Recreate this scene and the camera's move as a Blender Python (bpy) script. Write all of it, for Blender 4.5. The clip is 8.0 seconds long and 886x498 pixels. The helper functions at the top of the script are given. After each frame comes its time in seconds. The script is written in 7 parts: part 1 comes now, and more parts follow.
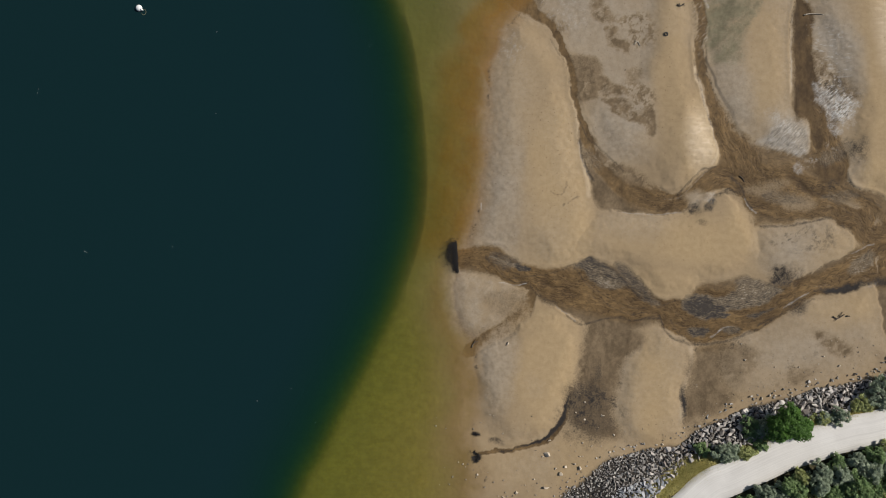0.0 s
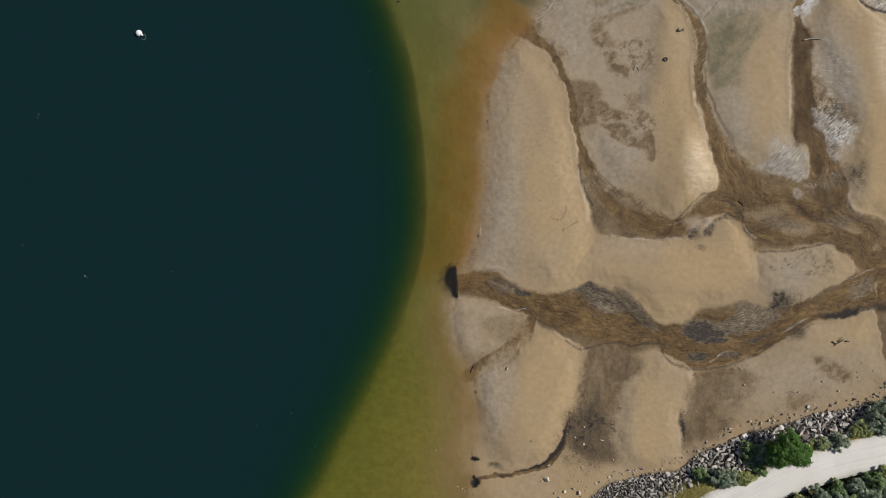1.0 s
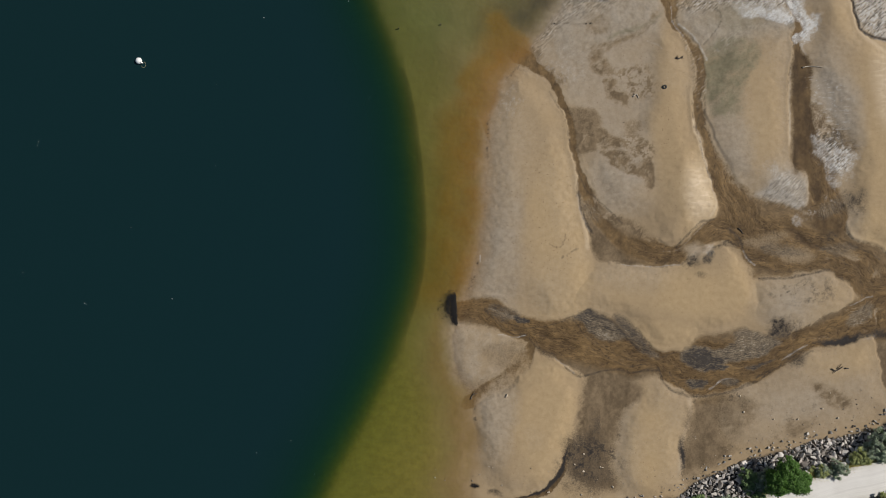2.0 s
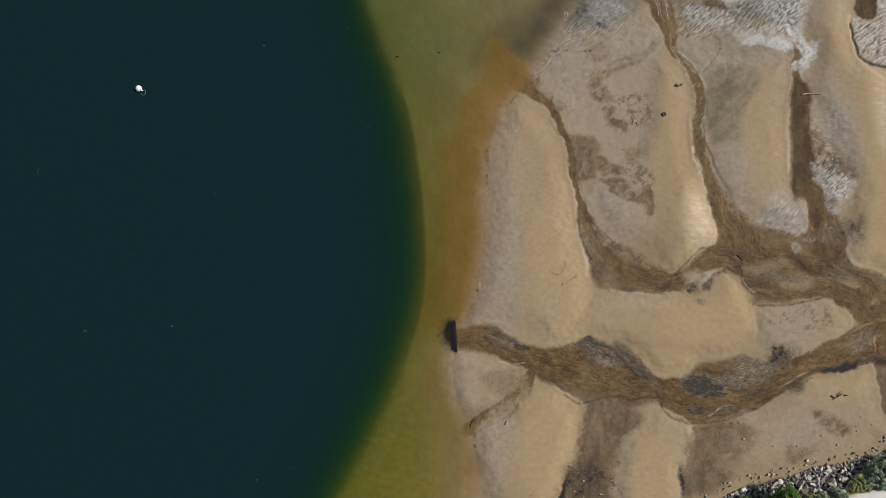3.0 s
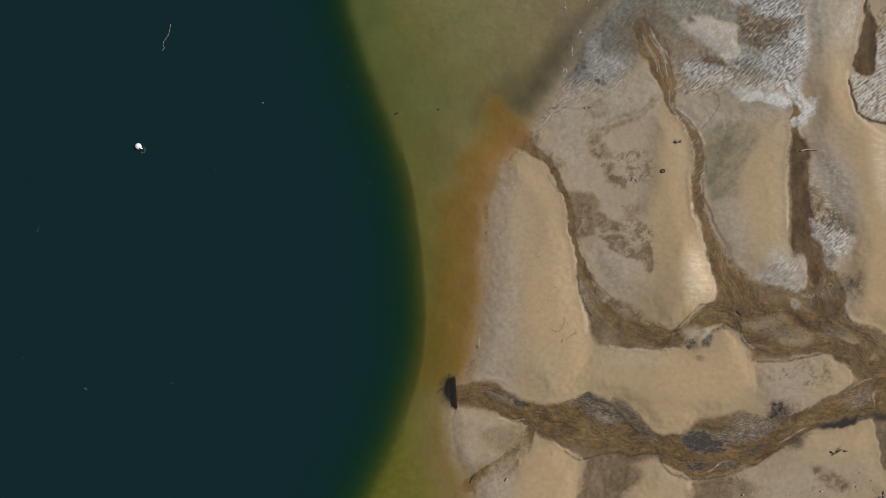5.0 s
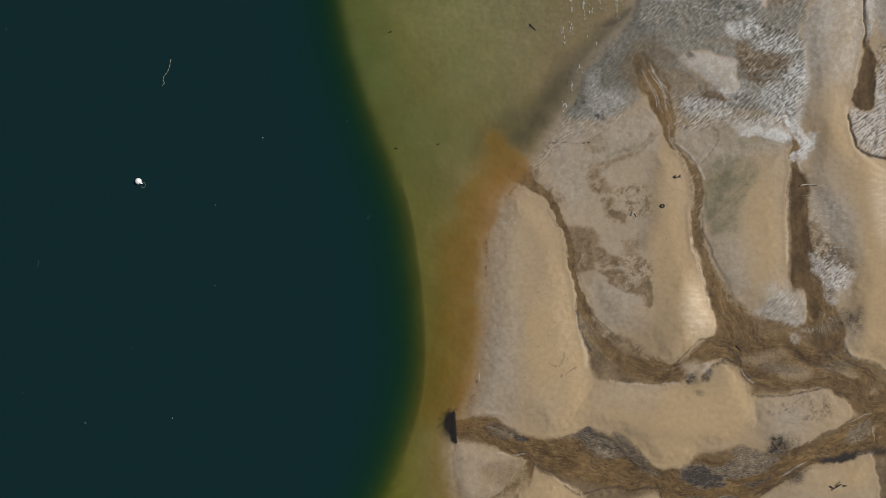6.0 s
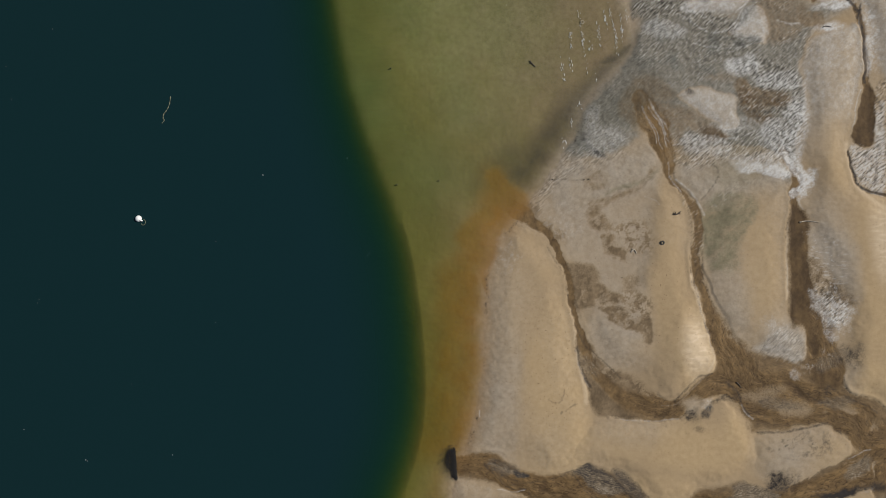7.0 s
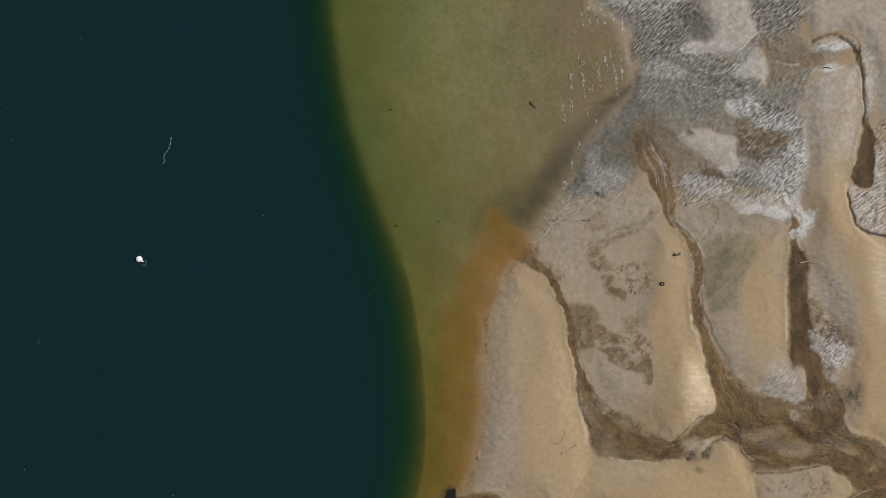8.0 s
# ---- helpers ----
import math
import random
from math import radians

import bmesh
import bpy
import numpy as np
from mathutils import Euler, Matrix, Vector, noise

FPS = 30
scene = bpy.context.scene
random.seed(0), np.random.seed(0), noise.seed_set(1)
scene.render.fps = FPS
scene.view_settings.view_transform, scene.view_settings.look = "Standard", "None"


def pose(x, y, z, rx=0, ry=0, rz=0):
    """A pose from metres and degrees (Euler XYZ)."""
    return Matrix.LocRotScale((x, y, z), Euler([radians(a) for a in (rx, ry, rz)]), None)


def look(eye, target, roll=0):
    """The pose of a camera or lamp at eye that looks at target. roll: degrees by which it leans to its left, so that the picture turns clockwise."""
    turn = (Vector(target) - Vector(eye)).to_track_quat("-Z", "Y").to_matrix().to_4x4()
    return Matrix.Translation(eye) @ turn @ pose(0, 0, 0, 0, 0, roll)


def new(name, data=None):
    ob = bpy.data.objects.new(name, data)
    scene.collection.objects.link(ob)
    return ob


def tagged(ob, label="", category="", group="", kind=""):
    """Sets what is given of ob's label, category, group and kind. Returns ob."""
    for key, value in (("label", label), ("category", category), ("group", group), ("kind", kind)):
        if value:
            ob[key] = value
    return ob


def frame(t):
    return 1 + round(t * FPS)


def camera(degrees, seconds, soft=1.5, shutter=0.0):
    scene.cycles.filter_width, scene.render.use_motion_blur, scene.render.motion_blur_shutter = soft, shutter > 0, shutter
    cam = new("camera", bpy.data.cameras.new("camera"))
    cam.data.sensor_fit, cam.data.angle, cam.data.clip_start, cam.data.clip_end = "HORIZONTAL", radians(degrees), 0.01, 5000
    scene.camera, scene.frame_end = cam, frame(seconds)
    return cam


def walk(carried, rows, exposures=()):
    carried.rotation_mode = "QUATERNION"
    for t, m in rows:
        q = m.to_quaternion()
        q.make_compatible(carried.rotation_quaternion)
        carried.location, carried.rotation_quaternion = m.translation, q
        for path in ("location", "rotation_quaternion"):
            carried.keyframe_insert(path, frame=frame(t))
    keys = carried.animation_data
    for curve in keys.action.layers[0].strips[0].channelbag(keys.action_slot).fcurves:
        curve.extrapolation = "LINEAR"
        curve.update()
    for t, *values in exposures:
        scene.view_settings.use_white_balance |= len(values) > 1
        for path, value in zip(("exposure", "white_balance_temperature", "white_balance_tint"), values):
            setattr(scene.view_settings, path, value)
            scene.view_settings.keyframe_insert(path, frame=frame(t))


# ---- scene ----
# a drone looks straight down on a lake shore and flies along it
cam = camera(61.7, 8.0, soft=0.65)
PATH = [
    (0, -0.645, 0.889, 108.834, -0.327, -0.058, -0.26),
    (0.5, -0.518, 2.757, 108.876, -0.362, -0.014, -0.285),
    (1, -0.437, 4.653, 108.914, -0.383, 0.001, -0.242),
    (1.5, -0.374, 6.559, 108.947, -0.348, 0.013, -0.257),
    (3, -0.262, 12.358, 109.058, -0.231, 0.015, -0.312),
    (3.5, -0.228, 14.347, 109.065, -0.287, 0.011, -0.386),
    (4, -0.201, 16.394, 109.094, -0.295, 0.001, -0.416),
    (4.5, -0.181, 18.583, 109.136, -0.339, 0.007, -0.447),
    (6, -0.069, 25.808, 109.238, -0.223, 0.014, -0.469),
    (6.5, -0.047, 28.494, 109.273, -0.205, 0.014, -0.501),
    (7, -0.031, 31.351, 109.306, -0.285, 0.009, -0.544),
    (7.5, -0.034, 34.294, 109.361, -0.274, 0.005, -0.552),
    (8, -0.039, 37.266, 109.409, -0.243, -0.003, -0.518),
]
walk(cam, [(t, pose(x, y, z, rx, ry, rz)) for t, x, y, z, rx, ry, rz in PATH])

# ---- light ----
SUN_HIGH, SUN_FROM = 43.0, Vector((0.94, 0.33, 0.0)).normalized()
world = bpy.data.worlds.new("sky")
scene.world = world
world.use_nodes = True
wn, wl = world.node_tree.nodes, world.node_tree.links
sky = wn.new("ShaderNodeTexSky")
sky.sky_type, sky.sun_disc = "NISHITA", False
sky.sun_elevation = radians(SUN_HIGH)
sky.sun_rotation = math.atan2(SUN_FROM.x, SUN_FROM.y)
wl.new(sky.outputs[0], wn["Background"].inputs[0])
wn["Background"].inputs[1].default_value = 0.055
lamp = bpy.data.lights.new("sun", "SUN")
lamp.energy, lamp.angle, lamp.color = 3.95, radians(0.6), (1.0, 0.95, 0.87)
sun = new("sun", lamp)
to_sun = SUN_FROM * math.cos(radians(SUN_HIGH)) + Vector((0, 0, math.sin(radians(SUN_HIGH))))
sun.matrix_world = look(to_sun * 300, (0, 0, 0))


# ---- materials ----
class Shader:
    """A material and short ways to add nodes to it."""

    def __init__(self, name):
        self.mat = bpy.data.materials.new(name)
        self.mat.use_nodes = True
        self.nodes, self.links = self.mat.node_tree.nodes, self.mat.node_tree.links
        self.bsdf = self.nodes["Principled BSDF"]

    def add(self, kind, sets=None, **props):
        n = self.nodes.new(kind)
        for k, v in props.items():
            setattr(n, k, v)
        for k, v in (sets or {}).items():
            self.put(n.inputs[k], v)
        return n

    def put(self, socket, v):
        if isinstance(v, bpy.types.NodeSocket):
            self.links.new(v, socket)
        else:
            socket.default_value = (*v, 1.0) if isinstance(v, tuple) and len(v) == 3 and socket.type == "RGBA" else v

    def noise(self, scale, detail=4.0, rough=0.55, vector=None, stretch=None):
        if vector is None:
            vector = self.add("ShaderNodeTexCoord").outputs["Object"]
        if stretch is not None:
            vector = self.add("ShaderNodeMapping", {"Vector": vector, "Scale": Vector(stretch)}).outputs[0]
        return self.add("ShaderNodeTexNoise", {"Vector": vector, "Scale": scale, "Detail": detail, "Roughness": rough}).outputs["Fac"]

    def ramp(self, fac, lo, hi, to_lo=0.0, to_hi=1.0):
        return self.add("ShaderNodeMapRange", {"Value": fac, "From Min": lo, "From Max": hi, "To Min": to_lo, "To Max": to_hi}).outputs[0]

    def math(self, op, a, b=0.5):
        return self.add("ShaderNodeMath", {0: a, 1: b}, operation=op).outputs[0]

    def mix(self, fac, a, b, blend="MIX"):
        return self.add("ShaderNodeMix", {0: fac, 6: a, 7: b}, data_type="RGBA", blend_type=blend).outputs[2]

    def attr(self, name):
        return self.add("ShaderNodeAttribute", attribute_name=name).outputs["Fac"]

    def bump(self, height, strength=0.3, distance=0.05):
        return self.add("ShaderNodeBump", {"Height": height, "Strength": strength, "Distance": distance}).outputs[0]

    def done(self, color=None, rough=None, normal=None, metal=None, spec=None):
        for key, v in (("Base Color", color), ("Roughness", rough), ("Normal", normal), ("Metallic", metal), ("Specular IOR Level", spec)):
            if v is not None:
                self.put(self.bsdf.inputs[key], v)
        return self.mat


def plain(name, dark, light, scale, rough=0.8, relief=0.3, distance=0.03, metal=0.0, per_object=0.0, per_island=0.0):
    """Two tones mixed by coarse and fine noise, with relief and an optional shift of tone for each piece."""
    s = Shader(name)
    n = s.math("ADD", s.math("MULTIPLY", s.noise(scale, 5.0), 0.6), s.math("MULTIPLY", s.noise(scale * 6.3, 3.0), 0.4))
    fac = s.ramp(n, 0.33, 0.67)
    if per_object:
        r = s.add("ShaderNodeObjectInfo").outputs["Random"]
        fac = s.math("ADD", s.math("MULTIPLY", fac, 1.0 - per_object), s.math("MULTIPLY", r, per_object))
    if per_island:
        r = s.add("ShaderNodeNewGeometry").outputs["Random Per Island"]
        fac = s.math("ADD", s.math("MULTIPLY", fac, 1.0 - per_island), s.math("MULTIPLY", r, per_island))
    return s.done(s.mix(fac, dark, light), rough, s.bump(n, relief, distance), metal)


def ground_material():
    """Sand, silt, mud, algae and stains, plus painted sheen and shade, from the sheet's fields."""
    s = Shader("shore_sediment")
    fine = s.noise(9.0, 4.0, 0.65)
    mid = s.noise(1.3, 5.0, 0.6)
    big = s.noise(0.16, 4.0, 0.55)
    chip = s.noise(4.2, 6.0, 0.68)

    def crisp(key, much=1.6):
        a = s.attr(key)
        span = s.math("MULTIPLY", a, s.math("SUBTRACT", 1.0, a))
        moved = s.math("ADD", a, s.math("MULTIPLY", s.math("MULTIPLY", s.math("SUBTRACT", chip, 0.5), 4.0 * much), span))
        return s.ramp(moved, 0.06, 0.94)

    col = s.mix(s.ramp(big, 0.3, 0.7), (0.272, 0.200, 0.121), (0.320, 0.238, 0.146))
    # gold, silt and ash also carry part of the banks' light and shade
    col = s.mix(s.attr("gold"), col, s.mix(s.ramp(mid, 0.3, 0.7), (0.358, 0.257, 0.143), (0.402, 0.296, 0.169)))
    # sun sheen on bank crests and rims, painted as pale colour
    col = s.mix(s.attr("sun_sheen"), col, (0.62, 0.50, 0.36))
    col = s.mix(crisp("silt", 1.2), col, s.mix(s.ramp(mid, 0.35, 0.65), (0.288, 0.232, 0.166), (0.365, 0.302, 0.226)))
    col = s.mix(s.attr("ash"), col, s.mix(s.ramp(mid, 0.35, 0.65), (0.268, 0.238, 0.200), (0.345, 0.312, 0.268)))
    col = s.mix(crisp("algae", 1.5), col, s.mix(s.ramp(mid, 0.35, 0.65), (0.155, 0.135, 0.085), (0.205, 0.18, 0.115)))
    dots = s.ramp(s.noise(3.6, 3.0, 0.6), 0.655, 0.70)
    col = s.mix(s.math("MULTIPLY", dots, s.attr("pepper")), col, (0.165, 0.108, 0.062))
    col = s.mix(s.attr("flat"), col, s.mix(s.ramp(mid, 0.3, 0.7), (0.118, 0.115, 0.096), (0.200, 0.196, 0.172)))
    flow_s, flow_d = s.attr("flow_s"), s.attr("flow_d")

    def down_stream(way, across, detail, twist):
        v = s.add("ShaderNodeCombineXYZ", {0: s.math("MULTIPLY", flow_s, way), 1: s.math("MULTIPLY", flow_d, across), 2: 0.0}).outputs[0]
        return s.add("ShaderNodeTexNoise", {"Vector": v, "Scale": 1.0, "Detail": detail, "Roughness": 0.6, "Distortion": twist}).outputs["Fac"]

    streak, grit = down_stream(0.62, 2.6, 5.0, 0.45), down_stream(1.7, 5.2, 4.0, 0.2)
    here, there = s.ramp(s.noise(0.42, 3.0), 0.36, 0.52), s.ramp(s.noise(0.6, 3.0), 0.5, 0.64)
    line = s.math("MULTIPLY", s.ramp(s.math("ABSOLUTE", s.math("SUBTRACT", streak, 0.5), 0.0), 0.0, 0.026, 1.0, 0.0), here)
    pale = s.math("MULTIPLY", s.ramp(s.math("ABSOLUTE", s.math("SUBTRACT", streak, 0.57), 0.0), 0.0, 0.014, 1.0, 0.0), there)
    dark_bits = s.math("MULTIPLY", s.ramp(grit, 0.43, 0.33), s.ramp(s.noise(0.33, 3.0), 0.34, 0.54))
    pale_bits = s.math("MULTIPLY", s.ramp(grit, 0.66, 0.74), there)
    shift = s.math("ADD", s.ramp(streak, 0.3, 0.7, -0.16, 0.14), s.math("SUBTRACT", s.math("MULTIPLY", s.math("ADD", pale, pale_bits), 0.45), s.math("MULTIPLY", s.math("ADD", line, dark_bits), 0.52)))
    shift = s.math("MULTIPLY", shift, s.attr("bedded"))
    tone = s.mix(s.math("ADD", s.attr("braid"), shift), (0.060, 0.037, 0.018), (0.243, 0.154, 0.067))
    tone = s.mix(s.attr("damp"), tone, s.mix(s.attr("braid"), (0.09, 0.062, 0.035), (0.25, 0.182, 0.11)))
    col = s.mix(crisp("mud", 1.6), col, s.mix(1.0, tone, s.mix(s.ramp(mid, 0.3, 0.7), (0.85, 0.85, 0.85), (1.12, 1.12, 1.12)), "MULTIPLY"))
    ore = s.math("ADD", s.math("ADD", s.math("MULTIPLY", down_stream(1.0, 6.5, 4.0, 0.25), 0.6), s.math("MULTIPLY", chip, 0.4)), s.math("ADD", s.ramp(s.attr("coal"), 0.0, 1.0, 0.07, -0.13), s.ramp(mid, 0.3, 0.7, -0.06, 0.06)))
    shingle = s.mix(s.ramp(ore, 0.37, 0.56), (0.038, 0.035, 0.034), (0.185, 0.145, 0.098))
    shingle = s.mix(s.ramp(ore, 0.57, 0.68, 0.0, 0.7), shingle, (0.40, 0.36, 0.30))
    col = s.mix(s.math("MULTIPLY", crisp("bar", 2.2), 0.9), col, shingle)
    bed = s.mix(s.ramp(big, 0.35, 0.65), (0.210, 0.139, 0.060), (0.245, 0.166, 0.078))
    bed = s.mix(s.attr("lush"), bed, s.mix(s.ramp(big, 0.35, 0.65), (0.152, 0.131, 0.077), (0.176, 0.153, 0.092)))
    bed = s.mix(s.attr("weedy"), bed, s.mix(s.ramp(s.noise(1.1, 5.0, 0.65), 0.35, 0.65), (0.188, 0.136, 0.034), (0.238, 0.175, 0.046)))
    col = s.mix(s.attr("sunk"), col, bed)
    col = s.mix(s.attr("ochre"), col, s.mix(s.ramp(big, 0.35, 0.65), (0.200, 0.103, 0.024), (0.236, 0.125, 0.032)))
    wind = s.add("ShaderNodeMapping", {"Vector": s.add("ShaderNodeTexCoord").outputs["Object"], "Rotation": Vector((0, 0, -0.72))}).outputs[0]
    comb = s.noise(1.0, 4.0, 0.62, wind, (1.15, 4.3, 1.0))
    col = s.mix(s.math("MULTIPLY", crisp("salt", 1.1), s.ramp(comb, 0.38, 0.54, 0.68, 1.0)), col, s.mix(s.ramp(fine, 0.35, 0.65), (0.42, 0.412, 0.395), (0.62, 0.612, 0.595)))
    ruff = s.attr("ruff")
    often = s.ramp(s.noise(0.35, 4.0, 0.6), 0.38, 0.6, 0.35, 1.0)
    col = s.mix(s.math("MULTIPLY", s.math("MULTIPLY", s.ramp(comb, 0.545, 0.65, 0.0, 0.85), often), ruff), col, (0.60, 0.585, 0.555))
    col = s.mix(s.math("MULTIPLY", s.ramp(comb, 0.50, 0.38, 0.0, 0.95), ruff), col, (0.055, 0.049, 0.041))
    col = s.mix(s.math("MULTIPLY", s.ramp(chip, 0.47, 0.36, 0.0, 0.55), s.attr("flat")), col, (0.06, 0.056, 0.047))
    col = s.mix(s.attr("murk"), col, (0.042, 0.038, 0.026))
    # dark soil and rubble, deepened to paint shade under bushes and between stones
    col = s.mix(s.attr("soil_shade"), col, s.mix(s.ramp(mid, 0.4, 0.62), (0.03, 0.028, 0.016), (0.09, 0.08, 0.04)))
    col = s.mix(s.attr("rubble_shade"), col, s.mix(s.ramp(fine, 0.4, 0.6), (0.022, 0.019, 0.017), (0.08, 0.07, 0.06)))
    col = s.mix(s.attr("turf"), col, s.mix(s.ramp(s.noise(2.5, 4.0), 0.35, 0.65), (0.26, 0.24, 0.08), (0.50, 0.44, 0.18)))
    col = s.mix(crisp("stain", 1.5), col, (0.028, 0.024, 0.022))
    grain = s.ramp(s.math("ADD", s.math("MULTIPLY", fine, 0.65), s.math("MULTIPLY", mid, 0.35)), 0.28, 0.72, 0.91, 1.09)
    col = s.mix(1.0, col, s.add("ShaderNodeCombineColor", {0: grain, 1: grain, 2: grain}).outputs[0], "MULTIPLY")
    gloss = s.math("SUBTRACT", 0.86, s.math("MULTIPLY", s.attr("wet"), 0.16))
    crumb = s.noise(3.2, 5.0, 0.7, stretch=(1.0, 1.5, 1.0))
    rough_flat = s.math("ADD", s.math("MULTIPLY", s.attr("flat"), s.math("MULTIPLY", crumb, 1.2)), s.math("MULTIPLY", ruff, s.math("MULTIPLY", comb, 6.5)))
    h = s.math("ADD", s.math("ADD", s.math("MULTIPLY", fine, 0.5), mid), s.math("ADD", rough_flat, s.math("MULTIPLY", s.math("MULTIPLY", streak, 1.5), s.attr("bedded"))))
    return s.done(col, gloss, s.bump(h, 0.5, 0.06), spec=0.14)


def water_material():
    """Clear brownish lake water: what lies below dims with the depth, and deep water gives back a dark teal."""
    s = Shader("lake_water")
    depth = s.attr("depth")
    keep = [s.math("POWER", math.exp(-k), depth) for k in (0.92, 0.58, 1.55)]
    haze = [s.math("POWER", math.exp(-k), depth) for k in (0.4, 0.9, 0.28)]
    lost = [s.math("MULTIPLY", s.math("SUBTRACT", 1.0, t), c) for t, c in zip(haze, (0.0056, 0.0215, 0.0262))]
    clear = s.add("ShaderNodeBsdfTransparent", {"Color": s.add("ShaderNodeCombineColor", dict(enumerate(keep))).outputs[0]})
    murk = s.add("ShaderNodeBsdfDiffuse", {"Color": s.add("ShaderNodeCombineColor", dict(enumerate(lost))).outputs[0]})
    body = s.add("ShaderNodeAddShader", {0: clear.outputs[0], 1: murk.outputs[0]})
    ripple = s.math("ADD", s.noise(0.9, 3.0, 0.5, stretch=(1.0, 1.6, 1.0)), s.math("MULTIPLY", s.noise(4.0, 2.0), 0.3))
    normal = s.bump(ripple, 0.25, 0.05)
    shine = s.add("ShaderNodeBsdfGlossy", {"Roughness": 0.12, "Normal": normal})
    facing = s.add("ShaderNodeLayerWeight", {"Blend": 0.5, "Normal": normal}).outputs["Facing"]
    edge = s.math("ADD", 0.02, s.math("MULTIPLY", s.math("POWER", facing, 5.0), 0.98))
    out = s.add("ShaderNodeMixShader", {0: edge, 1: body.outputs[0], 2: shine.outputs[0]})
    s.links.new(out.outputs[0], s.nodes["Material Output"].inputs["Surface"])
    return s.mat


def leaf_material(name, dark, light):
    s = Shader(name)
    r = s.add("ShaderNodeNewGeometry").outputs["Random Per Island"]
    clump = s.ramp(s.noise(0.9, 3.0), 0.35, 0.65)
    fac = s.math("ADD", s.math("MULTIPLY", r, 0.55), s.math("MULTIPLY", clump, 0.45))
    col = s.mix(fac, dark, light)
    s.done(col, 0.55, spec=0.3)
    thin = s.add("ShaderNodeBsdfTranslucent", {"Color": col})
    out = s.add("ShaderNodeMixShader", {0: 0.32, 1: s.bsdf.outputs[0], 2: thin.outputs[0]})
    s.links.new(out.outputs[0], s.nodes["Material Output"].inputs["Surface"])
    return s.mat


def road_material():
    """Pale gravel, with smoother wheel tracks along it."""
    s = Shader("pale_gravel")
    uv = s.add("ShaderNodeUVMap").outputs[0]
    along = s.noise(1.0, 4.0, 0.6, uv, (0.05, 7.0, 1.0))
    patch = s.noise(0.35, 4.0)
    grit = s.noise(14.0, 3.0, 0.7)
    fac = s.math("ADD", s.math("MULTIPLY", along, 0.6), s.math("MULTIPLY", patch, 0.4))
    col = s.mix(s.ramp(fac, 0.36, 0.64), (0.60, 0.575, 0.54), (0.73, 0.705, 0.665))
    col = s.mix(s.ramp(grit, 0.5, 0.85, 0.0, 0.4), col, (0.36, 0.34, 0.31))
    return s.done(col, 0.9, s.bump(s.math("ADD", grit, along), 0.4, 0.03))


SEDIMENT, WATER, ROAD = ground_material(), water_material(), road_material()
STONE = plain("grey_riprap_stone", (0.12, 0.096, 0.076), (0.74, 0.685, 0.625), 1.4, 0.85, 0.5, 0.04, per_object=0.75)
SCREE = plain("small_broken_stone", (0.065, 0.054, 0.045), (0.56, 0.525, 0.48), 1.4, 0.85, 0.4, 0.03, per_island=0.8)
PALE_SCREE = plain("small_pale_stone", (0.18, 0.18, 0.185), (0.60, 0.61, 0.62), 1.4, 0.85, 0.4, 0.03, per_island=0.7)
PALE_STONE = plain("pale_blue_grey_stone", (0.22, 0.22, 0.225), (0.66, 0.67, 0.68), 1.4, 0.85, 0.5, 0.04, per_object=0.5)
BEACH_STONE = plain("buff_beach_stone", (0.42, 0.34, 0.245), (0.70, 0.60, 0.47), 2.0, 0.8, 0.4, 0.03, per_object=0.3)
LEAF_BRIGHT = leaf_material("bright_green_leaves", (0.05, 0.12, 0.02), (0.13, 0.25, 0.045))
LEAF_OLIVE = leaf_material("olive_leaves", (0.18, 0.21, 0.075), (0.50, 0.52, 0.21))
LEAF_GREY = leaf_material("grey_green_leaves", (0.14, 0.185, 0.12), (0.45, 0.51, 0.36))
LEAF_DARK = leaf_material("dark_green_leaves", (0.095, 0.16, 0.06), (0.32, 0.43, 0.175))
GRASS = leaf_material("dry_yellow_grass", (0.30, 0.28, 0.085), (0.64, 0.56, 0.22))
BARK = plain("bark", (0.06, 0.045, 0.032), (0.14, 0.11, 0.08), 3.0, 0.9, 0.6, 0.03)
DRIFTWOOD = plain("wet_driftwood", (0.035, 0.026, 0.02), (0.09, 0.068, 0.05), 4.0, 0.8, 0.5, 0.02)
PALE_WOOD = plain("bleached_wood", (0.30, 0.25, 0.19), (0.50, 0.44, 0.36), 4.0, 0.85, 0.5, 0.02)
RUBBER = plain("old_rubber", (0.014, 0.014, 0.014), (0.04, 0.038, 0.035), 6.0, 0.75, 0.3, 0.01)
SILTED_RUBBER = plain("silt_covered_rubber", (0.20, 0.17, 0.11), (0.34, 0.29, 0.20), 6.0, 0.85, 0.3, 0.01)
BUOY_WHITE = plain("white_buoy_plastic", (0.74, 0.74, 0.72), (0.84, 0.84, 0.82), 1.5, 0.4, 0.05, 0.01)
ROPE = plain("slimy_rope", (0.10, 0.10, 0.06), (0.22, 0.21, 0.13), 12.0, 0.8, 0.4, 0.01)


# one white for floating foam and for the modelled sun glints
def foam_glint_material():
    s = Shader("foam_and_glint_white")
    s.done(s.mix(s.ramp(s.noise(3.0), 0.35, 0.65), (0.66, 0.66, 0.64), (0.86, 0.86, 0.84)), 0.5)
    thin = s.add("ShaderNodeBsdfTransparent", {"Color": (0.95, 0.95, 0.95)})
    out = s.add("ShaderNodeMixShader", {0: 0.4, 1: s.bsdf.outputs[0], 2: thin.outputs[0]})
    s.links.new(out.outputs[0], s.nodes["Material Output"].inputs["Surface"])
    return s.mat


FOAM_GLINT = foam_glint_material()
